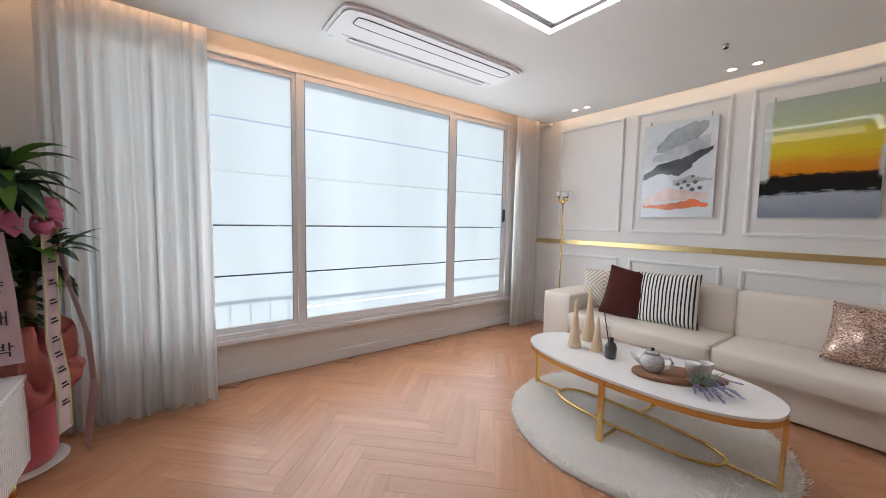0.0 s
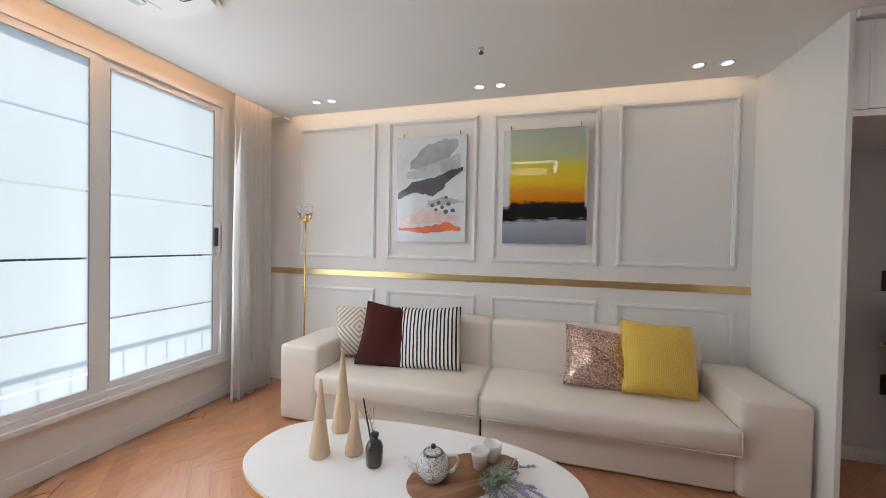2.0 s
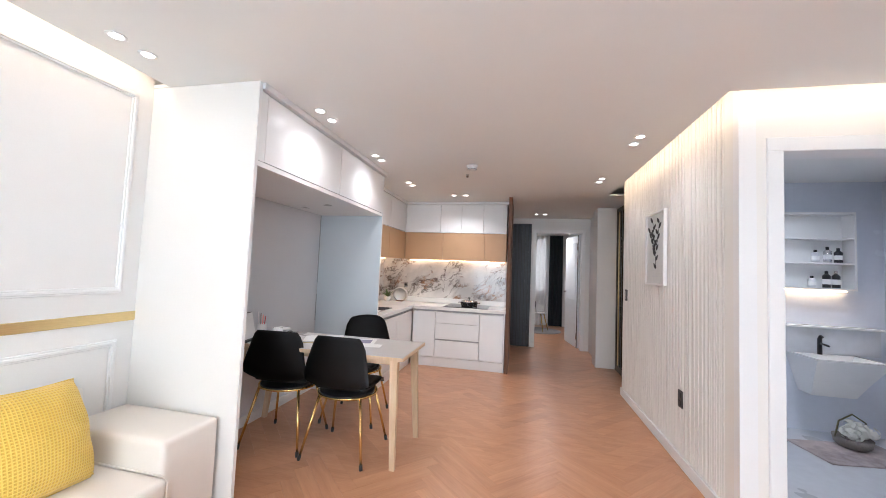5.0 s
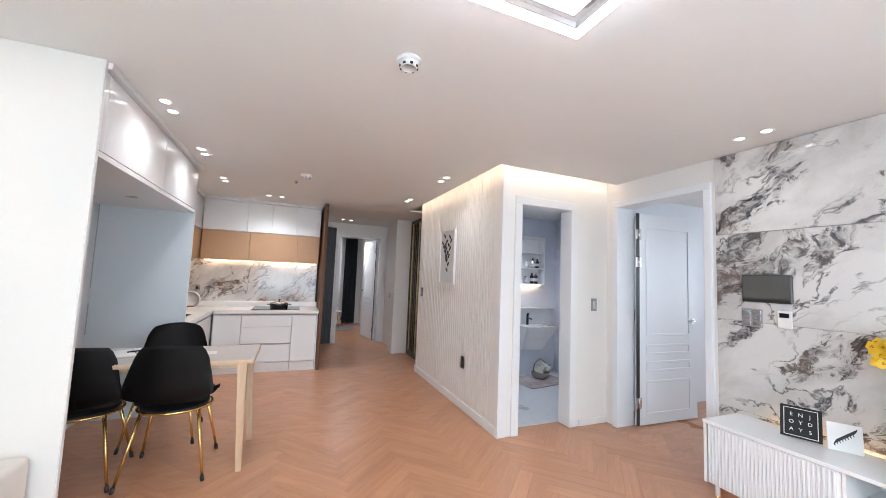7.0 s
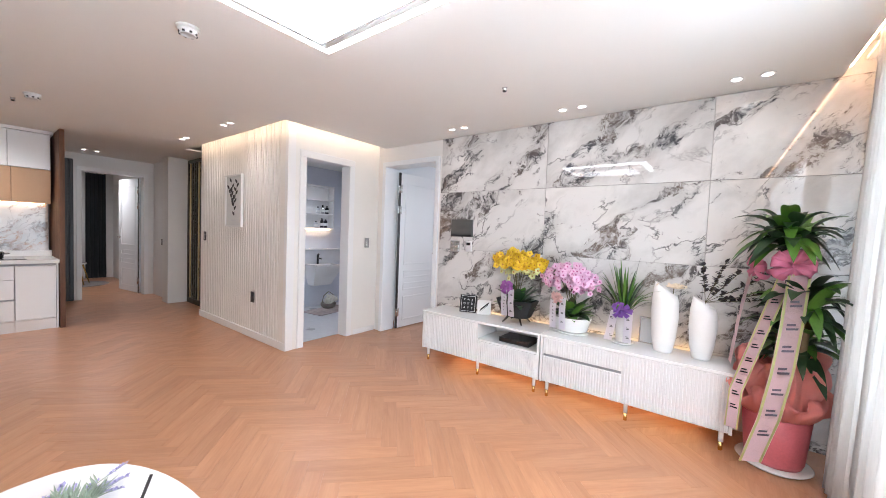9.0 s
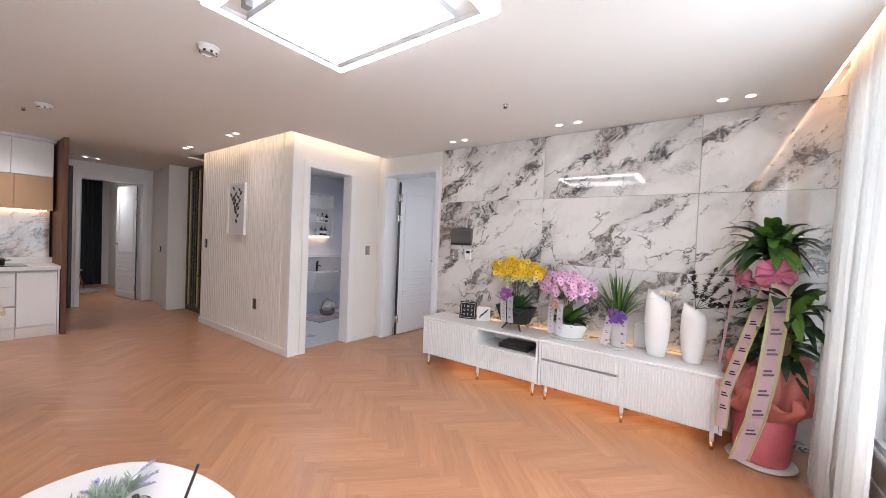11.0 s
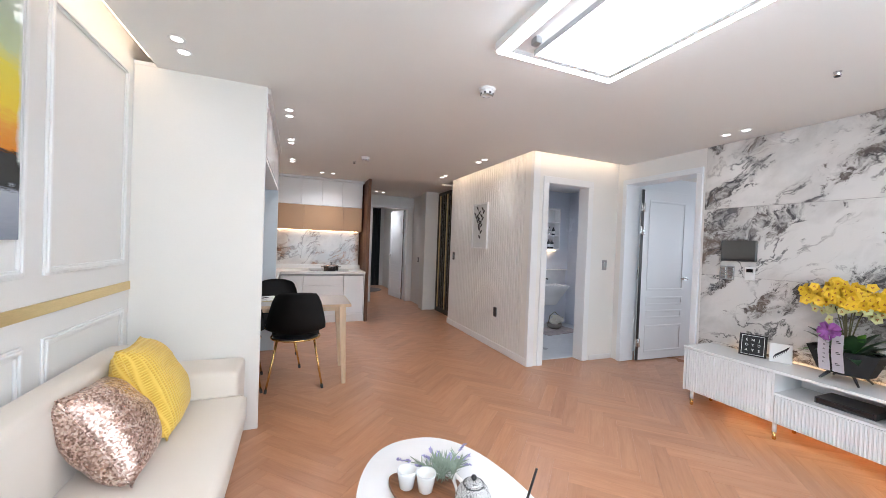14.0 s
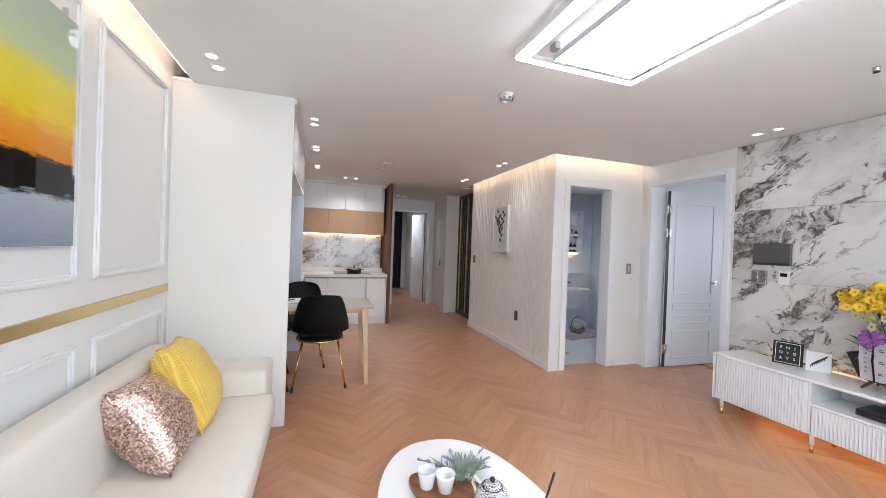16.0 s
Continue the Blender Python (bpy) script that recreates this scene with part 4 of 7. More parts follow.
# ---- ceiling fixtures ----
def ceiling_panel():
    p = thing("ceiling_light", "large oblong white ceiling light with a lit rim", "ceiling light", (1.19, 0.89, 2.30))
    hx, hy, rim = 0.365, 0.515, 0.048
    part("housing", box(-hx + 0.02, hx - 0.02, -hy + 0.02, hy - 0.02, -0.03, 0), M_TRIM, p)
    part("rim", boxes((-hx, hx, -hy, -hy + rim, -0.055, -0.0305), (-hx, hx, hy - rim, hy, -0.055, -0.0305), (-hx, -hx + rim, -hy + rim, hy - rim, -0.055, -0.0305), (hx - rim, hx, -hy + rim, hy - rim, -0.055, -0.0305)), M_BAND, p, "lit outer rim")
    # added ring that keeps most of the rim's light off the ceiling
    part("outer_frame", boxes((-hx - 0.007, hx + 0.007, -hy - 0.007, -hy - 0.0005, -0.044, -0.002), (-hx - 0.007, hx + 0.007, hy + 0.0005, hy + 0.007, -0.044, -0.002), (-hx - 0.007, -hx - 0.0005, -hy - 0.0005, hy + 0.0005, -0.044, -0.002), (hx + 0.0005, hx + 0.007, -hy - 0.0005, hy + 0.0005, -0.044, -0.002)), M_TRIM, p, "added white baffle that cuts the rim's side glow")
    ix, iy = hx - rim, hy - rim
    part("tray", box(-ix, ix, -iy, iy, -0.040, -0.0305), M_TRIM, p)
    part("lip", boxes((-ix, ix, -iy, -iy + 0.006, -0.062, -0.0405), (-ix, ix, iy - 0.006, iy, -0.062, -0.0405), (-ix, -ix + 0.006, -iy + 0.006, iy - 0.006, -0.062, -0.0405), (ix - 0.006, ix, -iy + 0.006, iy - 0.006, -0.062, -0.0405)), M_TRIM, p, "thin white inner lip")
    bx, by = 0.232, 0.385
    part("lamp_box", box(-bx + 0.012, bx - 0.012, -by + 0.012, by - 0.012, -0.072, -0.0405), M_TRIM, p)
    part("diffuser", box(-bx, bx, -by, by, -0.094, -0.0725, 0.003), M_PANEL, p, "glowing white diffuser")
    part("bezel", boxes((-bx - 0.004, bx + 0.004, -by - 0.004, -by - 0.0005, -0.096, -0.070), (-bx - 0.004, bx + 0.004, by + 0.0005, by + 0.004, -0.096, -0.070), (-bx - 0.004, -bx - 0.0005, -by - 0.0005, by + 0.0005, -0.096, -0.070), (bx + 0.0005, bx + 0.004, -by - 0.0005, by + 0.0005, -0.096, -0.070)), M_SHADOWGAP, p, "thin grey bezel")
    for sx in (-1, 1):
        for sy in (-1, 1):
            part("clip", box(sx * (bx + 0.024) - 0.015, sx * (bx + 0.024) + 0.015, sy * (by - 0.04) - 0.02, sy * (by - 0.04) + 0.02, -0.070, -0.0405), M_SHADOWGAP, p)


ceiling_panel()


def downlight(x, y, z=CEIL):
    d = thing("downlight", "small white recessed ceiling spotlight", "downlight", (x, y, z), group="ceiling downlights")
    part("ring", lathe([(0.024, -0.002), (0.036, -0.005), (0.040, -0.002), (0.040, -0.0005)], 24), M_TRIM, d, "", True)
    part("lens", lathe([(0, -0.003), (0.026, -0.0035), (0.026, -0.001)], 20), M_SPOT, d, "bright lens")


for (x, y) in ((2.53, -1.15), (2.53, -1.30), (2.53, -2.06), (2.53, -2.20), (2.53, -3.05), (2.53, -3.19), (2.13, -3.78), (1.97, -3.77), (-0.86, 0.01), (-0.86, 0.155), (-0.85, 1.11), (-0.85, 1.26), (-0.855, 2.20), (-0.855, 2.345),
               (0.44, -1.96), (0.44, -1.81), (0.45, -3.12), (0.45, -2.98), (1.0, -5.3), (0.86, -5.3), (3.045, -0.315), (3.05, -0.46), (3.045, 0.96), (3.05, 0.82), (3.03, 2.21), (3.035, 2.08)):
    downlight(x, y)
downlight(-0.9, -2.2, 2.26)
downlight(0.5, -6.6)
downlight(0.75, -6.6)
for (x, y, w) in ((2.44, -1.22, 23), (2.44, -2.13, 23), (2.44, -3.12, 24), (2.05, -3.76, 52), (-0.83, 0.08, 5), (-0.83, 1.18, 5), (-0.83, 2.27, 5), (0.47, -1.88, 20), (0.47, -3.05, 15), (0.93, -5.2, 8), (3.02, -0.39, 4), (3.02, 0.89, 4), (3.02, 2.15, 4)):
    spot_lamp("downlight_beam", (x, y, CEIL - 0.012), w, (1.0, 0.97, 0.94), 150 if x > 2 and y < -1 else 165)
spot_lamp("bath_beam", (-0.9, -2.2, 2.24), 50, (0.86, 0.91, 1.0), 165)
spot_lamp("backroom_beam", (0.7, -6.6, 2.28), 80, (1.0, 0.97, 0.95), 165)
# added bluish fill lamp; the bedroom has no window modelled
area_lamp("bedroom_daylight", (-3.9, 0.3, 1.4), (-1.2, -0.6, 1.2), 1.4, 1.2, 36, (0.82, 0.91, 1.0))


def detector(x, y, r=0.055):
    d = thing("smoke_detector", "white round smoke detector on the ceiling", "smoke detector", (x, y, CEIL))
    part("base", lathe([(r, -0.012), (r, 0)], 32), M_TRIM, d, "", True)
    part("cap", lathe([(0, -0.042), (r * 0.62, -0.040), (r * 0.78, -0.03), (r * 0.85, -0.0125)], 32), M_TRIM, d, "", True)
    for k in range(8):
        a = k * math.pi / 4
        part("slot", box(-0.006, 0.006, -0.002, 0.002, -0.008, 0.002), M_BLACK, d, at=Matrix.Rotation(a, 4, "Z") @ pose(0, -r * 0.75, -0.030))


detector(1.34, -0.12)
detector(1.71, -2.44)


def sprinkler(x, y):
    s = thing("sprinkler_head", "small dark sprinkler head in the ceiling", "sprinkler", (x, y, CEIL))
    part("cup", lathe([(0.010, -0.022), (0.016, -0.02), (0.012, -0.006), (0.018, 0)], 16), M_STEEL, s, "", True)
    part("rose", lathe([(0.008, -0.028), (0.014, -0.026), (0.008, -0.0225)], 16), M_BLACK, s, "", True)


for (x, y) in ((2.58, 0.87), (-0.22, 0.92), (1.80, -2.75)):
    sprinkler(x, y)


def air_conditioner():
    a = thing("air_conditioner", "white recessed ceiling air conditioner with one long slot", "air conditioner", (1.256, 2.115, CEIL))
    part("cover", prism(oval(0.70, 0.215, 64, 9.0), -0.016, 0, 0.0), M_TRIM, a)
    part("bevel", prism(oval(0.68, 0.200, 64, 9.0), -0.026, -0.0165, 0.006), M_TRIM, a)
    part("grille_lid", prism(oval(0.592, 0.044, 64, 10.0, 0.0, -0.098), -0.0285, -0.0265, 0.001), M_TRIM, a, "flat intake lid")
    part("lid_gap", tube([(x, y, -0.0262) for x, y in oval(0.597, 0.049, 64, 10.0, 0.0, -0.098)], 0.0035, 6, True), M_BLACK, a, "dark gap round the lid")
    grey = plain("grey_slot", (0.52, 0.53, 0.54), 0.5)
    part("slot", prism(oval(0.56, 0.036, 48, 10.0, 0.01, 0.135), -0.0275, -0.0262, 0.0), grey, a, "shallow grey air outlet")
    part("louvre", box(-0.55, 0.56, 0.104, 0.128, -0.031, -0.0276, 0.001), M_TRIM, a)
    part("seam", boxes((-0.60, 0.62, 0.088, 0.090, -0.0272, -0.0261), (-0.66, -0.63, 0.15, 0.153, -0.0272, -0.0261)), M_SHADOWGAP, a)


air_conditioner()

# ---- kitchen ----
def front(parent, name, x0, x1, y0, y1, z0, z1, material, label=""):
    return part(name, box(x0, x1, y0, y1, z0, z1, 0.002), material, parent, label)


def niche_unit():
    s = thing("side_panel", "tall white side panel beside the sofa", "side panel", (0, 0, 0))
    part("panel", box(2.655, EAST - 0.001, -0.775, -0.752, 0, CEIL - 0.001, 0.002), M_CREAM, s)
    part("edge_band", box(2.652, 2.6548, -0.774, -0.753, 0, CEIL - 0.001), M_TRIM, s)
    s = thing("side_panel", "pale grey-blue side panel between desk and kitchen", "side panel", (0, 0, 0))
    part("panel", box(2.66, EAST - 0.001, -2.632, -2.612, 0, 1.865, 0.002), M_SIDE, s)
    part("edge_band", box(2.657, 2.6598, -2.631, -2.613, 0, 1.837), M_TRIM, s)
    s = thing("wall_panel", "grey back panel of the desk niche", "wall panel", (0, 0, 0))
    part("panel", box(EAST - 0.012, EAST - 0.001, -2.611, -0.776, 0, 1.86), M_NICHE, s)
    part("joint", box(EAST - 0.016, EAST - 0.0125, -2.611, -2.60, 0.72, 1.86), M_STEEL, s)
    c = thing("wall_cabinet", "white two-door cabinet above the desk niche", "wall cabinet", (0, 0, 0), group="upper cabinets")
    part("body", box(2.68, EAST - 0.001, -2.632, -0.776, 1.868, 2.262), M_CABINET, c)
    part("bottom", box(2.662, EAST - 0.013, -2.611, -0.776, 1.838, 1.866), M_CABINET, c)
    front(c, "door", 2.66, 2.679, -1.698, -0.835, 1.87, 2.255, M_LACQUER)
    front(c, "door", 2.66, 2.679, -2.628, -1.703, 1.87, 2.255, M_LACQUER)
    part("filler", box(2.66, 2.679, -0.832, -0.777, 1.868, 2.255), M_LACQUER, c)
    part("crown", box(2.635, EAST - 0.001, -2.655, -0.776, 2.263, 2.299, 0.003), M_TRIM, c, "white crown board")


niche_unit()


def kitchen():
    zb, zt, zm = 1.445, 2.262, 1.848
    # upper white units along the back wall
    xs = (2.93, 2.40, 2.088, 1.77, 1.435)
    for a, b in zip(xs, xs[1:]):
        c = thing("wall_cabinet", "white upper kitchen cabinet with a flat door", "wall cabinet", (0, 0, 0), group="upper cabinets")
        part("body", box(b, a - 0.001, -4.549, -4.27, zm, zt), M_CABINET, c)
        front(c, "door", b + 0.002, a - 0.003, -4.269, -4.25, zm + 0.002, zt - 0.002, M_LACQUER)
    xs = (2.93, 2.354, 1.744, 1.435)
    for a, b in zip(xs, xs[1:]):
        c = thing("wall_cabinet", "tan wood-tone kitchen cabinet above the backsplash", "wall cabinet", (0, 0, 0), group="tan cabinets")
        part("body", box(b, a - 0.001, -4.549, -4.27, zb + 0.012, zm - 0.002), M_TAN, c)
        front(c, "door", b + 0.0015, a - 0.0025, -4.269, -4.253, zb, zm - 0.004, M_TAN)
    # return along the side wall
    ys = (-4.549, -3.60, -2.66)
    for a, b in zip(ys, ys[1:]):
        c = thing("wall_cabinet", "white upper kitchen cabinet with a flat door", "wall cabinet", (0, 0, 0), group="upper cabinets")
        part("body", box(2.955, EAST - 0.001, a, b - 0.001, zm, zt), M_CABINET, c)
        front(c, "door", 2.935, 2.954, max(a, -4.248) + 0.002, b - 0.003, zm + 0.002, zt - 0.002, M_LACQUER)
        c = thing("wall_cabinet", "tan wood-tone kitchen cabinet above the backsplash", "wall cabinet", (0, 0, 0), group="tan cabinets")
        part("body", box(2.955, EAST - 0.001, a, b - 0.001, zb + 0.012, zm - 0.002), M_TAN, c)
        front(c, "door", 2.938, 2.954, max(a, -4.251) + 0.002, b - 0.003, zb, zm - 0.004, M_TAN)
        if b == ys[-1]:
            part("crown", boxes((1.415, 2.92, -4.549, -4.225, 2.264, 2.299), (2.92, EAST - 0.001, -4.549, -2.658, 2.264, 2.299)), M_TRIM, c, "white crown board")
    sp = thing("backsplash", "warm veined marble backsplash", "backsplash", (0, 0, 0))
    part("slab", box(1.437, EAST - 0.012, -4.549, -4.54, 0.87, zb + 0.01), M_BACKSPLASH, sp)
    part("slab", box(EAST - 0.011, EAST - 0.002, -4.549, -2.64, 0.87, zb + 0.01), M_BACKSPLASH, sp)
    li = thing("cabinet_light", "warm light strip under the tan cabinets", "light strip", (0, 0, 0))
    part("light_strip", box(1.46, 2.93, -4.52, -4.50, zb + 0.002, zb + 0.010), M_LEDK, li)
    part("light_strip", box(3.32, 3.34, -4.48, -2.70, zb + 0.002, zb + 0.010), M_LEDK, li)
    # base units
    fz0, fz1 = 0.135, 0.748
    for a, b, kind in ((2.66, 2.345, "door"), (2.342, 1.745, "drawers"), (1.742, 1.43, "door")):
        c = thing("base_cabinet", "white handleless base cabinet", "base cabinet", (0, 0, 0), group="base cabinets")
        part("body", box(b, a - 0.001, -4.549, -3.942, 0.12, 0.758), M_CABINET, c)
        part("plinth", box(b, a - 0.001, -3.99, -3.94 + 0.005, 0.0, 0.118), M_TRIM, c)
        part("grip_rail", box(b, a - 0.001, -3.941, -3.936, 0.735, 0.757), M_SHADOWGAP, c)
        if kind == "door":
            front(c, "door", b + 0.002, a - 0.003, -3.941, -3.92, fz0, 0.73, M_LACQUER)
        else:
            for z0, z1 in ((fz0, 0.352), (0.372, 0.582), (0.588, 0.73)):
                front(c, "drawer", b + 0.002, a - 0.003, -3.941, -3.92, z0, z1, M_LACQUER)
            part("grip_rail", box(b, a - 0.001, -3.9405, -3.936, 0.353, 0.371), M_SHADOWGAP, c)
    ep = thing("end_panel", "white end panel of the kitchen run", "end panel", (0, 0, 0))
    part("panel", box(1.412, 1.429, -4.549, -3.918, 0, 0.758, 0.002), M_LACQUER, ep)
    for a, b in ((-3.94, -3.30), (-3.298, -2.634)):
        c = thing("base_cabinet", "white handleless base cabinet under the sink", "base cabinet", (0, 0, 0), group="base cabinets")
        part("body", box(2.70, EAST - 0.001, a, b - 0.001, 0.12, 0.758), M_CABINET, c)
        part("plinth", box(2.70, 2.74, a, b - 0.001, 0, 0.118), M_TRIM, c)
        part("grip_rail", box(2.695, 2.699, a, b - 0.001, 0.735, 0.757), M_SHADOWGAP, c)
        front(c, "door", 2.678, 2.699, a + 0.002, b - 0.003, fz0, 0.73, M_LACQUER)
    w = thing("worktop", "white stone corner worktop with a low upstand", "worktop", (0, 0, 0))
    sx0, sx1, sy0, sy1 = 2.78, 3.18, -3.45, -2.78
    part("slab", boxes((1.405, EAST - 0.001, -4.549, -3.905, 0.76, 0.80), (2.665, sx0, -3.905, -2.634, 0.76, 0.80), (sx1, EAST - 0.001, -3.905, -2.634, 0.76, 0.80), (sx0, sx1, -3.905, sy0, 0.76, 0.80), (sx0, sx1, sy1, -2.634, 0.76, 0.80)), M_COUNTER, w)
    part("upstand", box(1.405, EAST - 0.02, -4.54, -4.50, 0.801, 0.872, 0.003), M_COUNTER, w)
    part("upstand", box(EAST - 0.04, EAST - 0.012, -4.50, -2.634, 0.801, 0.872, 0.003), M_COUNTER, w)
    k = thing("sink", "dark steel sink set into the worktop", "sink", (0, 0, 0))
    part("bowl", boxes((sx0, sx1, sy0, sy1, 0.60, 0.61), (sx0, sx0 + 0.012, sy0, sy1, 0.61, 0.803), (sx1 - 0.012, sx1, sy0, sy1, 0.61, 0.803), (sx0 + 0.012, sx1 - 0.012, sy0, sy0 + 0.012, 0.61, 0.803), (sx0 + 0.012, sx1 - 0.012, sy1 - 0.012, sy1, 0.61, 0.803)), plain("dark_steel", (0.10, 0.10, 0.105), 0.3, 0.9), k)
    t = part("tap", tube([(3.24, -3.1, 0.801), (3.24, -3.1, 1.06), (3.22, -3.1, 1.11), (3.16, -3.1, 1.13), (3.08, -3.1, 1.11), (3.06, -3.1, 1.05)], 0.012, 12), M_BLACK, k, "black goose-neck tap", True)
    part("lever", box(3.23, 3.25, -3.08, -3.03, 0.90, 0.915, 0.004), M_BLACK, t)
    h = thing("hob", "black glass hob on the worktop", "hob", (1.95, -4.22, 0.801))
    part("glass", box(-0.30, 0.30, -0.25, 0.25, 0, 0.006, 0.002), M_BLACKGLASS, h)
    for (x, y, r) in ((-0.15, 0.09, 0.09), (0.14, 0.08, 0.075), (0.0, -0.13, 0.07)):
        part("zone", tube([(x + r * math.cos(q * math.pi / 16), y + r * math.sin(q * math.pi / 16), 0.0064) for q in range(32)], 0.0012, 4, True), M_SHADOWGAP, h)
    p = thing("cooking_pot", "shallow steel pot with a glass lid on the hob", "pot", (1.92, -4.14, 0.8075))
    part("body", lathe([(0.10, 0), (0.112, 0.006), (0.115, 0.065), (0.120, 0.070), (0.113, 0.070)], 36), M_STEEL, p, "", True)
    lid = part("lid", lathe([(0.115, 0.071), (0.105, 0.080), (0.05, 0.095), (0.0, 0.098)], 36), M_CHROME, p, "", True)
    part("knob", lathe([(0.006, 0.0985), (0.008, 0.112), (0.02, 0.116), (0.018, 0.126), (0, 0.128)], 18), M_BLACK, lid, "", True)
    for s in (-1, 1):
        part("handle", tube([(s * 0.114, -0.03, 0.052), (s * 0.15, -0.026, 0.055), (s * 0.15, 0.026, 0.055), (s * 0.114, 0.03, 0.052)], 0.006, 8), M_STEEL, p, "", True)
    pl = thing("potted_plant", "small leafy plant in a white pot on the worktop", "potted plant", (3.19, -4.30, 0.8005))
    part("pot", lathe([(0.04, 0), (0.055, 0.07), (0.05, 0.07), (0, 0.06)], 24), M_CERAMIC, pl, "", True)
    rnd = random.Random(12)
    green = plain("fresh_leaf", (0.09, 0.15, 0.04), 0.5, grain=40, vary=0.3)
    for q in range(26):
        a, l = rnd.uniform(0, 6.28), rnd.uniform(0.05, 0.14)
        bm = bmesh.new()
        leaf_strip(bm, (0, 0, 0.06), (l * math.cos(a), l * math.sin(a), 0.2 - l * 0.5 + rnd.uniform(-0.03, 0.05)), 0.014, 0.05)
        part("leaf", bm, green, pl, "", True)
    tr = thing("display_tray", "white oval dish leaning beside the plant", "dish", (3.02, -4.40, 0.8005), 8)
    part("plate", lathe([(0.0, 0.0), (0.10, 0.006), (0.115, 0.016), (0.10, 0.010), (0, 0.008)], 32), M_CERAMIC, tr, "", True, pose(0, 0.02, 0.10, 74, 0, 0))
    part("stand", box(-0.05, 0.05, -0.02, 0.05, 0, 0.012), M_ACACIA, tr)
    cn = thing("canister", "black canister beside the sink", "canister", (3.22, -3.66, 0.8005))
    part("body", lathe([(0.045, 0), (0.047, 0.005), (0.047, 0.15), (0.04, 0.155)], 24), M_BLACK, cn, "", True)
    part("lid", lathe([(0.042, 0.156), (0.042, 0.17), (0, 0.172)], 24), M_STEEL, cn, "", True)
    so = thing("wall_socket", "small dark socket on the backsplash", "socket", (2.98, -4.539, 1.05))
    part("plate", box(-0.03, 0.03, 0, 0.008, -0.04, 0.04, 0.003), M_STEEL, so)
    part("hole", box(-0.012, 0.012, 0.0085, 0.011, -0.02, 0.02), M_BLACK, so)




def leaf_strip(bm, root, tip, width, droop=0.0, n=6, fold=0.25, side=None):
    """A pointed leaf, folded along its midrib, from root to tip, sagging in its length."""
    a, b = Vector(root), Vector(tip)
    d = b - a
    s = side or d.cross(Vector((0, 0, 1)))
    if s.length < 1e-4:
        s = Vector((1, 0, 0))
    s = s.normalized()
    up = s.cross(d.normalized())
    prev = None
    for i in range(n + 1):
        t = i / n
        c = a + d * t + Vector((0, 0, -droop * t * t + droop * 0.55 * t))
        w = width * math.sin(math.pi * min(1, 0.12 + 0.88 * t)) ** 0.8 * (1 if t < 1 else 0.02)
        row = (bm.verts.new(c - s * w + up * fold * w), bm.verts.new(c), bm.verts.new(c + s * w + up * fold * w))
        if prev:
            for k in (0, 1):
                bm.faces.new((prev[k], prev[k + 1], row[k + 1], row[k]))
        prev = row


kitchen()
M_LEAF = plain("glossy_green_leaf", (0.075, 0.19, 0.025), 0.35, grain=40, vary=0.3, relief=0.1)
M_LEAFDARK = plain("dark_green_leaf", (0.02, 0.055, 0.02), 0.35, grain=40, vary=0.3, relief=0.1)
M_STEM = plain("green_brown_stem", (0.10, 0.09, 0.04), 0.6, grain=60, vary=0.2)
M_YELLOW = plain("yellow_petal", (0.80, 0.53, 0.02), 0.6, grain=90, vary=0.15)
M_LEMON = plain("pale_lemon_petal", (0.72, 0.74, 0.36), 0.6, grain=90, vary=0.1)
M_PINK = plain("pink_orchid_petal", (0.80, 0.50, 0.69), 0.6, grain=120, vary=0.18)
M_BROWNLIP = plain("brown_orange_lip", (0.42, 0.16, 0.02), 0.6, grain=90)
M_MAGENTA = plain("magenta_lip", (0.45, 0.06, 0.25), 0.6, grain=90)
M_RIBBON = plain("white_satin_ribbon", (0.78, 0.74, 0.80), 0.3, grain=200, vary=0.04, sheen=0.2)
M_INK = plain("black_ink", (0.02, 0.02, 0.025), 0.6, grain=90)
M_PURPLE = plain("purple_organza", (0.30, 0.12, 0.55), 0.4, grain=140, vary=0.2, sheen=0.3)
M_VIOLET = plain("violet_organza", (0.45, 0.14, 0.50), 0.4, grain=140, vary=0.2, sheen=0.3)
M_BLUSH = plain("blush_organza", (0.78, 0.50, 0.48), 0.4, grain=140, vary=0.1, sheen=0.3)
M_PINKRIB = translucent("pink_ribbon", (0.90, 0.36, 0.54), (0.92, 0.40, 0.56), 0.35, 0.3, (1, 1, 1), 60)
M_CORAL = translucent("coral_wrapping_cloth", (0.97, 0.46, 0.42), (0.98, 0.50, 0.42), 0.35, 0.7, (1, 1, 1), 20)
M_REDPOT = plain("rose_red_pot_wrap", (0.66, 0.16, 0.19), 0.45, grain=70, vary=0.12)


def words(body, size, material, parent, at, depth=0.0006, name="lettering"):
    """Raised letters from the built-in font as a mesh part."""
    cu = bpy.data.curves.new("lettering", "FONT")
    cu.body, cu.size, cu.align_x, cu.align_y, cu.extrude = body, size, "CENTER", "CENTER", depth
    tmp = new("lettering_curve", cu)
    bpy.context.view_layer.update()
    me = bpy.data.meshes.new_from_object(tmp.evaluated_get(bpy.context.evaluated_depsgraph_get()))
    bpy.data.objects.remove(tmp)
    me.materials.clear()
    me.materials.append(material)
    ob = new(name, me)
    ob.parent = parent
    ob.matrix_basis = at
    return ob


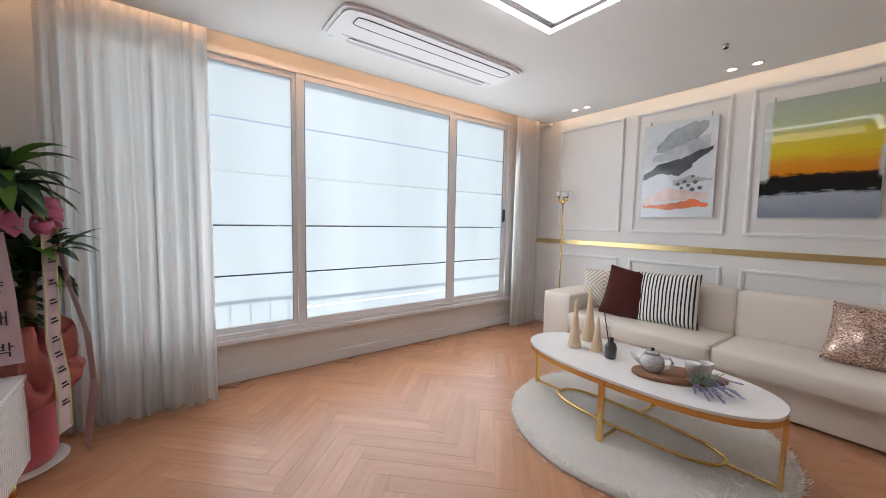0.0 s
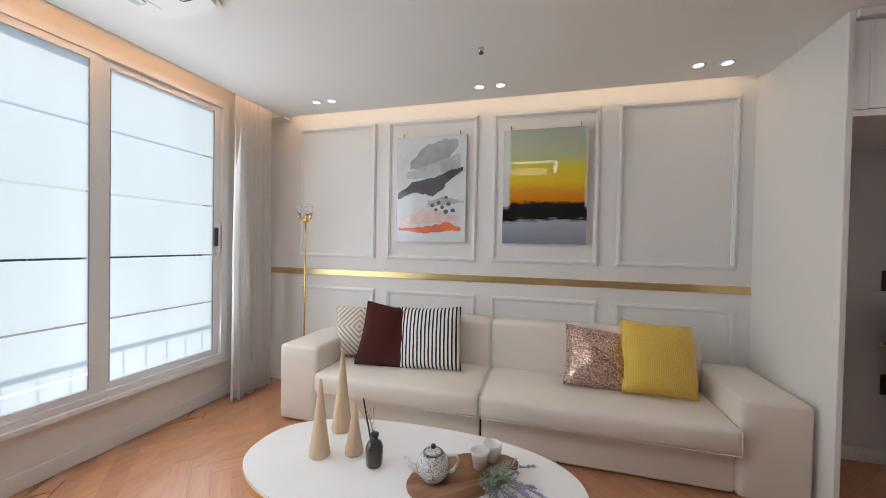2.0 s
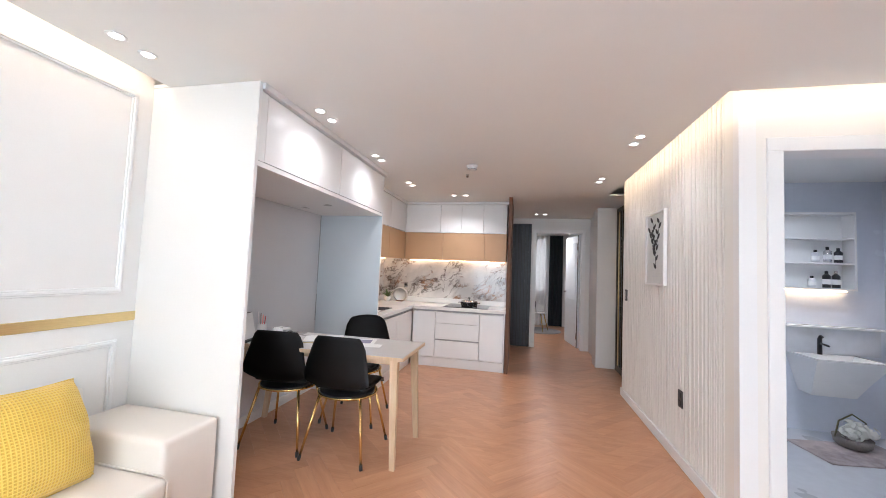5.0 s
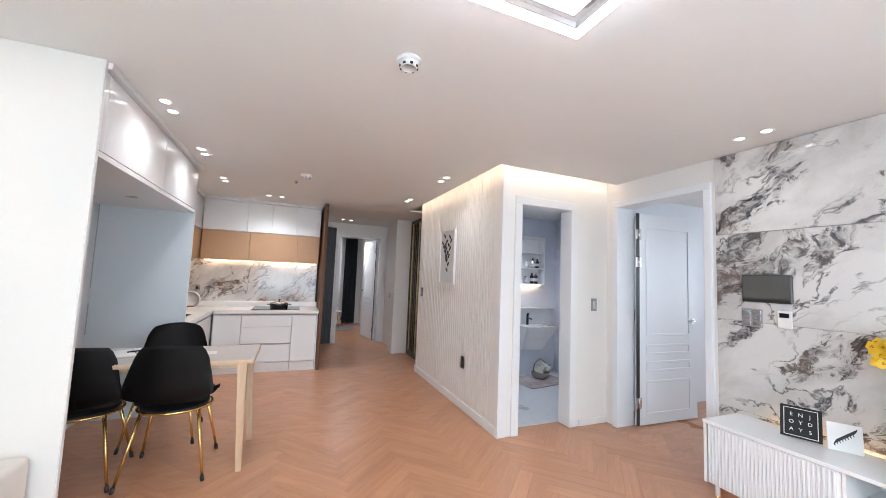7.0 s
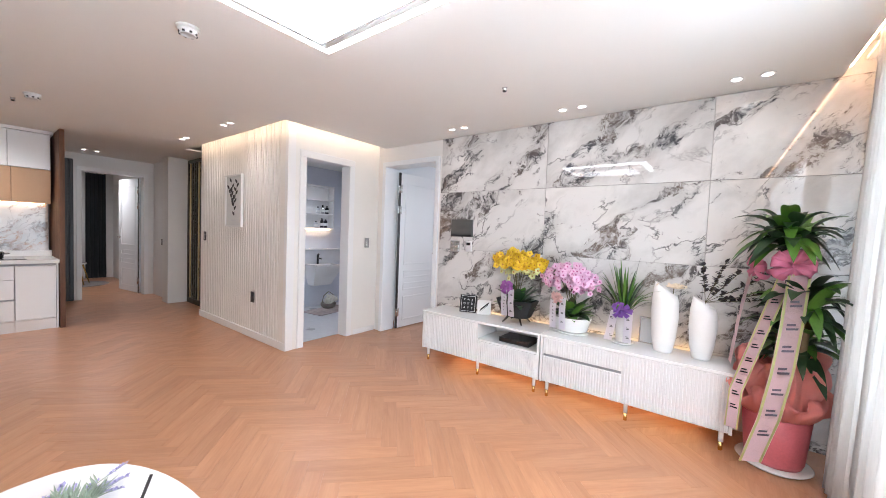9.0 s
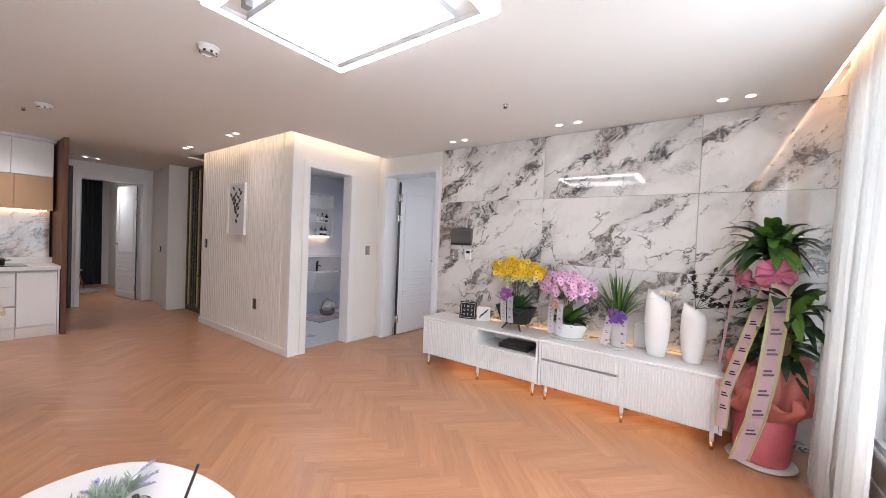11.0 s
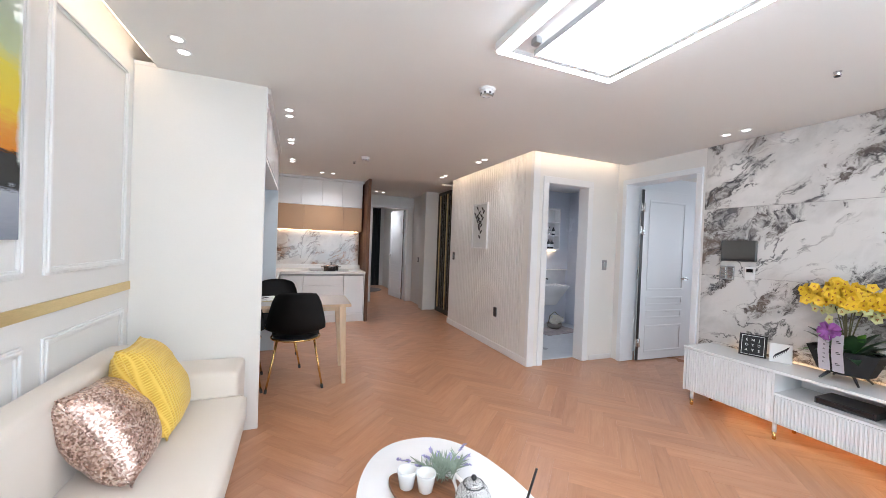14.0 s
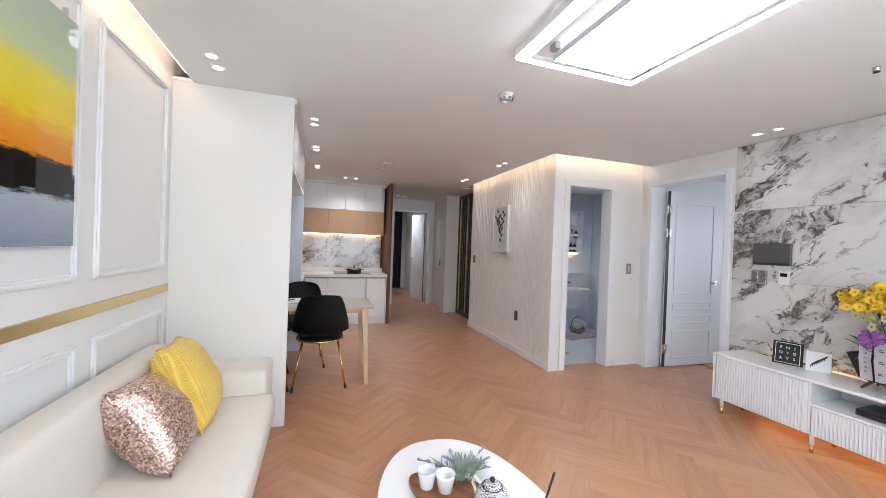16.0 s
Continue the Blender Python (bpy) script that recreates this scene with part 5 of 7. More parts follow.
def sheet(points, width_dir, w0, w1=None, thick=0.0012):
    """A ribbon along a line of points, as wide as told along one direction."""
    bm = bmesh.new()
    d = Vector(width_dir).normalized()
    n = len(points)
    rows = []
    for i, p in enumerate(points):
        w = w0 + ((w1 if w1 is not None else w0) - w0) * i / (n - 1)
        rows.append((bm.verts.new(Vector(p) - d * w / 2), bm.verts.new(Vector(p) + d * w / 2)))
    for a, b in zip(rows, rows[1:]):
        bm.faces.new((a[0], a[1], b[1], b[0]))
    bmesh.ops.solidify(bm, geom=list(bm.faces), thickness=thick)
    return bm


def bow(parent, at, size, material, loops=6, seed=1, facing=(1, 0, 0)):
    """A bow of puffed ribbon loops round a knot."""
    rnd = random.Random(seed)
    f = Vector(facing).normalized()
    side = Vector((0, 0, 1)).cross(f).normalized()
    for k in range(loops):
        a = 2 * math.pi * k / loops + rnd.uniform(-0.2, 0.2)
        r = size * rnd.uniform(0.85, 1.1)
        out = side * math.cos(a) + Vector((0, 0, 1)) * math.sin(a) * 0.75 + f * rnd.uniform(-0.1, 0.5)
        out.normalize()
        nrm = out.cross(f).normalized()
        bm = bmesh.new()
        rows = []
        for i in range(23):
            t = i / 22 * 2 * math.pi
            c = Vector(at) + out * (r * 0.5 * (1 - math.cos(t))) + f * (r * 0.36 * math.sin(t))
            w = size * 0.24 * (0.25 + 0.75 * math.sin(t / 2)) * (1 + 0.12 * math.sin(3 * t + k))
            rows.append([bm.verts.new(c + nrm * w * q + f * (0.05 * size * abs(q))) for q in (-1, -0.5, 0, 0.5, 1)])
        for lo, hi in zip(rows, rows[1:]):
            for q in range(4):
                bm.faces.new((lo[q], lo[q + 1], hi[q + 1], hi[q]))
        bmesh.ops.solidify(bm, geom=list(bm.faces), thickness=0.0012)
        part("bow_loop", bm, material, parent, "", True)
    part("knot", lathe([(0, -size * 0.16), (size * 0.14, -size * 0.1), (size * 0.16, 0), (size * 0.14, size * 0.1), (0, size * 0.16)], 12), material, parent, "", True, Matrix.Translation(at))


def flower(bm, at, size, facing, rnd, petals=5):
    f = Vector(facing).normalized()
    s = f.cross(Vector((0, 0, 1)))
    s = s.normalized() if s.length > 1e-3 else Vector((1, 0, 0))
    u = s.cross(f)
    a0 = rnd.uniform(0, 6.28)
    for k in range(petals):
        a = a0 + 2 * math.pi * k / petals
        d = s * math.cos(a) + u * math.sin(a)
        e = s * -math.sin(a) + u * math.cos(a)
        c = Vector(at)
        v = [bm.verts.new(c + f * 0.002), bm.verts.new(c + d * size * 0.5 + e * size * 0.52 + f * size * 0.18), bm.verts.new(c + d * size * 0.95 + f * size * rnd.uniform(0.0, 0.25)), bm.verts.new(c + d * size * 0.5 - e * size * 0.52 + f * size * 0.18)]
        bm.faces.new((v[0], v[1], v[2]))
        bm.faces.new((v[0], v[2], v[3]))


def text_bars(parent, base, down, across, n, w, gap, material=None):
    """Short dark bars for writing too small to read, one below another."""
    d, a = Vector(down), Vector(across).normalized()
    nrm = a.cross(d.normalized())
    if nrm.x < 0:
        nrm = -nrm
    for k in range(n):
        c = Vector(base) + d * gap * k + nrm * 0.0024
        bm = bmesh.new()
        for (p, q, ww, hh) in ((0.05, 0.22, 0.95, 0.2), (-0.08, -0.2, 0.7, 0.2)):
            o = c + a * p * w + d.normalized() * q * w
            vs = [bm.verts.new(o + a * sx * w * ww / 2 + d.normalized() * sy * w * hh / 2) for sx, sy in ((-1, -1), (1, -1), (1, 1), (-1, 1))]
            bm.faces.new(vs)
        bmesh.ops.solidify(bm, geom=list(bm.faces), thickness=0.0005)
        part("character", bm, material or M_INK, parent)


def orchid(label, at, petal, centre, spread, low, high, count, size, seed, ring=None, mid=None):
    """Arching stems that carry many flat flowers above strap leaves."""
    rnd = random.Random(seed)
    o = thing("orchid", label, "orchid", at, group="gift orchids")
    heads = []
    for k in range(9):
        a = 2 * math.pi * k / 9 + rnd.uniform(-0.2, 0.2)
        r = spread * rnd.uniform(0.45, 0.95)
        top = Vector((r * math.cos(a) * 0.6, r * math.sin(a), high * rnd.uniform(0.86, 1.0) - 0.25 * r))
        pts = [Vector((0.03 * math.cos(a), 0.03 * math.sin(a), low * 0.4))]
        for i in range(1, 7):
            t = i / 6
            pts.append(Vector((top.x * t ** 1.6, top.y * t ** 1.6, low * 0.4 + (top.z - low * 0.4) * math.sin(t * math.pi / 2))))
        part("stem", tube(pts, 0.0035, 6), M_STEM, o, "", True)
        heads.append(top)
    for k in range(count):
        h = rnd.choice(heads)
        p = h + Vector((rnd.gauss(0, 0.032), rnd.gauss(0, 0.045), rnd.gauss(-0.035, 0.04)))
        p.x = max(p.x, -0.11 - at[0] + WEST + 0.13) if at[0] < -0.5 else p.x
        bm = bmesh.new()
        f = Vector((0.9, rnd.uniform(-0.8, 0.8), rnd.uniform(-0.2, 0.6)))
        flower(bm, p, size * rnd.uniform(0.8, 1.15), f, rnd)
        fl = part("flower", bm, mid if (mid and p.z < low + (high - low) * 0.67) else petal, o)
        c = bmesh.new()
        flower(c, p + f.normalized() * 0.005, size * 0.3, f, rnd, 3)
        part("flower_lip", c, centre, fl)
    for k in range(44):
        a = 2 * math.pi * k / 22 + rnd.uniform(-0.2, 0.2)
        bm = bmesh.new()
        l = rnd.uniform(0.13, 0.25)
        tip = (max(0.8 * l * math.cos(a), -0.10), l * math.sin(a), low + rnd.uniform(-0.03, 0.19))
        leaf_strip(bm, (0.02 * math.cos(a), 0.02 * math.sin(a), low * 0.75), tip, 0.036, 0.09)
        part("leaf", bm, M_LEAFDARK if k % 3 else M_LEAF, o, "", True)
    return o


CB = 0.501


def cabinet_things():
    s = thing("letter_sign", "small black sign with white block letters", "sign", (-0.93, 0.235, CB), 20)
    lean = pose(0, 0, 0, 0, -12, 0)
    bd = part("board", box(-0.004, 0.006, -0.085, 0.085, 0.001, 0.172, 0.002), M_MATTBLACK, s, at=lean)
    part("frame_line", boxes((0.0065, 0.0075, -0.07, 0.07, 0.158, 0.161), (0.0065, 0.0075, -0.07, 0.07, 0.012, 0.015), (0.0065, 0.0075, -0.07, -0.067, 0.015, 0.158), (0.0065, 0.0075, 0.067, 0.07, 0.015, 0.158)), M_PAPER, bd)
    for r, row in enumerate(("ENJ", "OYD", "AYS")):
        for c, ch in enumerate(row):
            words(ch, 0.027, M_PAPER, bd, Matrix.Translation((0.0068, (c - 1) * 0.038, 0.126 - r * 0.04)) @ Matrix(((0, 0, 1, 0), (1, 0, 0, 0), (0, 1, 0, 0), (0, 0, 0, 1))), name="letter")
    p = thing("picture_card", "white card with a dark fern drawing", "card", (-0.955, 0.405, CB), 28)
    cd = part("board", box(-0.004, 0.004, -0.065, 0.065, 0.001, 0.14, 0.002), M_PAPER, p, at=pose(0, 0, 0, 0, -12, 0))
    bm = bmesh.new()
    for k in range(8):
        t = k / 7
        for sgn in (-1, 1):
            leaf_strip(bm, (0.0055, -0.04 + 0.07 * t, 0.035 + 0.06 * t), (0.0055, -0.03 + 0.07 * t + sgn * 0.008, 0.045 + 0.06 * t + 0.022 * sgn), 0.004, 0, 3, 0, Vector((0, 0.8, -0.6)))
    part("fern", bm, M_INK, cd)

    o = orchid("yellow orchids in a black footed bowl with a lettered ribbon", (-0.905, 0.77, CB), M_YELLOW, M_BROWNLIP, 0.19, 0.20, 0.64, 300, 0.032, 4, mid=M_LEMON)
    b = part("bowl", lathe([(0.09, 0.05), (0.13, 0.06), (0.185, 0.20), (0.19, 0.21), (0.175, 0.21), (0.17, 0.19), (0, 0.185)], 6, sx=0.8, sy=1.05), M_MATTBLACK, o, "black hexagonal bowl")
    for k in range(4):
        a = math.pi / 4 + k * math.pi / 2
        part("foot", tube([(0.06 * math.cos(a), 0.06 * math.sin(a), 0.075), (0.105 * math.cos(a), 0.105 * math.sin(a), 0.03), (0.13 * math.cos(a), 0.13 * math.sin(a), 0.006)], 0.011, 6, taper=0.006), M_BLACK, b)
    bow(o, (0.15, -0.03, 0.33), 0.058, M_VIOLET, 9, 3)
    for y, n in ((-0.055, 0), (0.01, 3)):
        part("ribbon", sheet([(0.15, y, 0.32), (0.155, y, 0.2), (0.15, y + 0.01, 0.08)], (0, 1, 0), 0.055), M_RIBBON, o)
        text_bars(o, (0.1535, y + 0.004, 0.27), (0, 0.0, -1), (0, 1, 0), n or 6, 0.022 if n else 0.012, 0.07 if n else 0.028)

    o = orchid("pink orchids in a white oval bowl with ribbons", (-0.93, 1.24, CB), M_PINK, M_MAGENTA, 0.185, 0.16, 0.56, 290, 0.030, 7)
    b = part("bowl", lathe([(0.09, 0.012), (0.12, 0.03), (0.145, 0.12), (0.15, 0.135), (0.135, 0.135), (0.13, 0.12), (0, 0.115)], 32, sx=0.85, sy=1.1), M_CERAMIC, o, "white oval bowl", True)
    part("saucer", lathe([(0.11, 0.0), (0.135, 0.010), (0.13, 0.0125), (0, 0.0115)], 32, sx=0.85, sy=1.1), M_CERAMIC, b, "", True)
    bow(o, (0.145, -0.07, 0.30), 0.050, M_BLUSH, 8, 5)
    for y, n in ((-0.10, 0), (-0.025, 3)):
        part("ribbon", sheet([(0.14, y, 0.30), (0.155, y, 0.2), (0.15, y + 0.005, 0.05)], (0, 1, 0), 0.05), M_RIBBON, o)
        text_bars(o, (0.1555, y + 0.002, 0.25), (0, 0, -1), (0, 1, 0), n or 6, 0.02 if n else 0.012, 0.07 if n else 0.028)

    rnd = random.Random(9)
    g = thing("potted_orchid", "green strap-leaved orchid in a clear pot with ribbons", "potted plant", (-0.92, 1.63, CB))
    part("saucer", lathe([(0.07, 0.0), (0.085, 0.012), (0.08, 0.014), (0, 0.010)], 28), M_CERAMIC, g, "", True)
    part("pot", lathe([(0.048, 0.015), (0.052, 0.2), (0.068, 0.235), (0.06, 0.235), (0.046, 0.2), (0.043, 0.02), (0, 0.02)], 24), M_CERAMIC, g, "", True)
    for k in range(60):
        a = rnd.uniform(0, 2 * math.pi)
        l = rnd.uniform(0.08, 0.30)
        bm = bmesh.new()
        leaf_strip(bm, (0.02 * math.cos(a), 0.02 * math.sin(a), 0.21), (max(-0.13, l * 0.75 * math.cos(a)), l * math.sin(a), 0.74 - l * 0.8 + rnd.uniform(-0.14, 0.02)), 0.0085, 0.75 * l, 8, 0.4)
        part("leaf", bm, M_LEAF if k % 3 else M_LEAFDARK, g, "", True)
    bow(g, (0.075, 0.0, 0.26), 0.068, M_PURPLE, 9, 8)
    for y, e in ((-0.045, -0.035), (0.05, 0.0)):
        part("ribbon", sheet([(0.08, y, 0.25), (0.10, y + e * 0.4, 0.15), (0.105, y + e, 0.03)], (0, 1, 0), 0.055), M_RIBBON, g)
        text_bars(g, (0.1045, y + e * 0.4, 0.20), (0, e * 0.3, -1), (0, 1, 0), 3, 0.022, 0.065)

    for (y, h, r, lab) in ((1.895, 0.49, 0.085, "tall white matt vase with an aslant rim"), (2.115, 0.415, 0.079, "shorter white matt vase with an aslant rim")):
        v = thing("vase", lab, "vase", (-0.90, y, CB), group="white vases")
        bm = bmesh.new()
        n = 36
        prof = [(0.60, 0.0), (0.66, 0.01), (0.86, 0.2), (1.0, 0.52), (0.96, 0.78), (0.80, 1.0)]
        rings = []
        for (q, t) in prof + [(0.74, 1.0), (0.86, 0.78), (0.5, 0.3)]:
            rings.append([])
            for i in range(n):
                a = 2 * math.pi * i / n
                z = h * t - (0.18 * h * (0.5 + 0.5 * math.sin(a)) if t == 1.0 else 0.10 * h * (0.5 + 0.5 * math.sin(a)) * max(0, t - 0.5) * 2)
                rings[-1].append(bm.verts.new((r * q * 0.8 * math.cos(a), r * q * math.sin(a), z)))
        for a, b in zip(rings, rings[1:]):
            for i in range(n):
                bm.faces.new((a[i], a[(i + 1) % n], b[(i + 1) % n], b[i]))
        bm.faces.new(rings[0][::-1])
        bm.faces.new(rings[-1])
        part("body", bm, M_MATTCERAMIC, v, "", True)
    f = thing("dried_flower", "cream dried flower head in the tall vase", "dried flower", (-0.90, 1.92, CB + 0.40))
    bm = bmesh.new()
    for k in range(40):
        flower(bm, Vector((rnd.gauss(0, 0.022), 0.02 + rnd.gauss(0, 0.03), 0.055 + abs(rnd.gauss(0, 0.012)))), 0.016, (rnd.uniform(0, 1), rnd.uniform(-1, 1), 1), rnd)
    part("head", bm, plain("cream_petal", (0.74, 0.64, 0.48), 0.7), f)
    part("stem", tube([(0, 0, -0.2), (0, 0.02, 0.05)], 0.003, 6), M_STEM, f)
    t = thing("eucalyptus_twigs", "dark dried eucalyptus twigs in the short vase", "dried twigs", (-0.90, 2.115, CB + 0.30))
    m = plain("dark_dried_leaf", (0.02, 0.014, 0.018), 0.7, grain=60, vary=0.2)
    for k, (dy, dz) in enumerate(((-0.02, 0.33), (0.10, 0.36), (0.26, 0.26), (0.32, 0.14), (0.30, 0.18), (0.17, 0.30))):
        tip = Vector((rnd.uniform(-0.03, 0.08), dy, dz))
        part("twig", tube([(0, 0, -0.15), (0, 0.005, 0.08), tip], 0.002, 5), M_STEM, t)
        bm = bmesh.new()
        for i in range(34):
            c = Vector((0, 0.005, 0.08)).lerp(tip, 0.25 + 0.75 * i / 33)
            a = rnd.uniform(0, 6.28)
            leaf_strip(bm, c, c + Vector((0.020 * math.cos(a), 0.030 * math.sin(a), rnd.uniform(-0.006, 0.030))), 0.013, 0, 4)
        part("leaf_spray", bm, m, t)
    fr = thing("photo_frame", "small grey picture frame standing against the marble", "picture frame", (-1.02, 1.775, CB))
    b = part("frame", box(-0.006, 0.006, -0.05, 0.05, 0.001, 0.20, 0.002), M_STEEL, fr, at=pose(0, 0, 0, 0, -8, 0))
    part("picture", box(0.0065, 0.008, -0.04, 0.04, 0.014, 0.19), M_NICHE, b)
    st = thing("set_top_box", "flat black media box in the open niche", "media box", (-0.88, 0.82, 0.3415))
    part("case", box(-0.09, 0.12, -0.14, 0.14, 0.004, 0.045, 0.004), M_BLACK, st)
    part("face", box(0.1205, 0.123, -0.13, 0.13, 0.010, 0.040), M_BLACKGLASS, st)
    for y in (-0.11, 0.11):
        part("foot", box(-0.07, 0.10, y - 0.01, y + 0.01, 0.0, 0.004), M_BLACK, st)


cabinet_things()


def dracaena():
    """A gift plant: cane stems with leaf crowns, wrapped pot, bow and long ribbons."""
    rnd = random.Random(4)
    X, Y = -0.79, 2.49
    d = thing("potted_dracaena", "tall green plant with pink bow and lettered ribbons", "potted plant", (X, Y, 0))
    part("saucer", lathe([(0.15, 0.0), (0.175, 0.02), (0.168, 0.023), (0, 0.015)], 40), M_CERAMIC, d, "white saucer", True)
    part("pot", lathe([(0.125, 0.024), (0.135, 0.05), (0.16, 0.36), (0.15, 0.36), (0.145, 0.34), (0, 0.33)], 40), M_REDPOT, d, "pot wrapped in rose red paper", True)
    # ruffled cloth collar in two layers
    n = 96
    for layer, (r0, bulge, z0, z1, ph) in enumerate(((0.148, 0.050, 0.34, 0.64, 0.0), (0.160, 0.070, 0.31, 0.52, 1.9))):
        bm = bmesh.new()
        rows = []
        for j in range(14):
            t = j / 13
            row = []
            for i in range(n):
                a = 2 * math.pi * i / n
                fold = 0.030 * math.sin(7 * a + 3 * t + ph) + 0.018 * math.sin(13 * a - 5 * t * t + ph) + 0.009 * math.sin(31 * a + 2 * t)
                r = r0 + bulge * math.sin(math.pi * t * 0.85) + fold * (0.15 + t)
                z = z0 + (z1 - z0) * t + (0.045 * math.sin(5 * a + 1 + ph) + 0.022 * math.sin(11 * a + ph)) * t - 0.05 * layer * t * t
                row.append(bm.verts.new((max(r * math.cos(a), WEST - X + 0.02), r * math.sin(a) * 0.96, z)))
            rows.append(row)
        for a, b in zip(rows, rows[1:]):
            for i in range(n):
                bm.faces.new((a[i], a[(i + 1) % n], b[(i + 1) % n], b[i]))
        bmesh.ops.solidify(bm, geom=list(bm.faces), thickness=0.0015)
        part("wrapping", bm, M_CORAL, d, "ruffled coral wrapping cloth", True)
    bark = plain("cane_bark", (0.20, 0.13, 0.07), 0.8, grain=50, vary=0.25, relief=0.5)
    for (x, y, h) in ((0.0, 0.0, 1.36), (0.05, 0.07, 0.98), (-0.06, 0.06, 0.74)):
        part("cane", tube([(x, y, 0.33), (x, y, h * 0.7), (x + 0.01, y + 0.01, h)], 0.03, 12), bark, d, "", True)
        for k in range(54):
            a = rnd.uniform(0, 2 * math.pi)
            up = rnd.uniform(-0.12, 0.27)
            l = rnd.uniform(0.15, 0.29)
            tip = Vector((x + l * math.cos(a), y + l * math.sin(a), h + up - 0.04))
            tip.x, tip.y = max(tip.x, WEST - X + 0.02), min(tip.y, 2.74 - Y)
            bm = bmesh.new()
            leaf_strip(bm, (x + 0.02 * math.cos(a), y + 0.02 * math.sin(a), h - rnd.uniform(0, 0.14)), tip, 0.030 + 0.012 * rnd.random(), 0.20, 9, 0.35)
            part("leaf", bm, M_LEAF if rnd.random() < 0.38 else M_LEAFDARK, d, "", True)
    bow(d, (0.13, 0.0, 1.17), 0.100, M_PINKRIB, 10, 11, (0.8, 0.1, 0))
    bow(d, (0.02, -0.12, 1.14), 0.078, M_PINKRIB, 8, 12, (0.3, -0.9, 0))
    # two long ribbons with writing
    edge = plain("ribbon_green_edge", (0.74, 0.74, 0.36), 0.4, grain=120)
    pink = plain("pale_pink_ribbon", (0.88, 0.64, 0.67), 0.35, grain=160, vary=0.08, sheen=0.2)
    grey = plain("grey_ink", (0.22, 0.19, 0.24), 0.6)
    l1 = [Vector(p) for p in ((0.15, -0.02, 1.12), (0.16, -0.09, 0.85), (0.17, -0.15, 0.62), (0.20, -0.20, 0.44), (0.20, -0.21, 0.22))]
    l2 = [Vector(p) for p in ((0.16, 0.03, 1.12), (0.20, 0.01, 0.85), (0.26, -0.02, 0.60), (0.28, -0.06, 0.35), (0.25, -0.12, 0.08))]
    for k, (line, wd, txt, ink) in enumerate(((l1, (0.5, 0.85, 0.1), 9, M_INK), (l2, (-0.35, 0.93, 0.1), 7, grey))):
        dense = []
        for a, b in zip(line, line[1:]):
            dense += [a.lerp(b, i / 4) for i in range(4)]
        dense.append(line[-1])
        w = 0.072 if k == 0 else 0.108
        rb = part("ribbon", sheet(dense, wd, w), pink, d, "pale pink lettered ribbon", True)
        dv = Vector(wd).normalized()
        for sgn in (-1, 1):
            part("ribbon_edge", sheet([p + dv * sgn * w * 0.42 + Vector((0.003, 0, 0)) for p in dense], wd, w * 0.11, None, 0.0008), edge, rb)
        for i in range(txt):
            t = 0.14 + 0.8 * i / txt
            j = t * (len(dense) - 1)
            c = dense[int(j)].lerp(dense[min(len(dense) - 1, int(j) + 1)], j - int(j))
            dn = (dense[min(len(dense) - 1, int(j) + 1)] - dense[int(j)]).normalized()
            text_bars(rb, c + Vector((0.005, 0, 0)), dn, wd, 1, w * 0.52, 1.0, ink)
    # ribbon that faces the cabinet
    rb = part("ribbon", sheet([(0.0, -0.16, 1.10), (0.03, -0.20, 0.85), (0.05, -0.23, 0.56)], (1, 0.1, 0), 0.10), pink, d, "pale pink lettered ribbon", True)
    down = (Vector((0.10, -0.26, 0.56)) - Vector((0.02, -0.20, 1.10))).normalized()
    for i, ch in enumerate("분양대박"):
        c = Vector((0.01, -0.174, 1.0)).lerp(Vector((0.046, -0.224, 0.62)), i / 3)
        words(ch, 0.065, M_INK, rb, Matrix.Translation(c + Vector((0, -0.012, 0))) @ pose(0, 0, 0, 90, 0, 4), name="character")


dracaena()


# ---- sofa wall: paintings and lamp ----
def paint_layer(parent, name, x, pts, material):
    bm = bmesh.new()
    f = bm.faces.new([bm.verts.new((x, y, z)) for y, z in pts])
    bm.normal_update()
    if f.normal.x > 0:
        f.normal_flip()
    bmesh.ops.triangulate(bm, faces=[f])
    part(name, bm, material, parent)


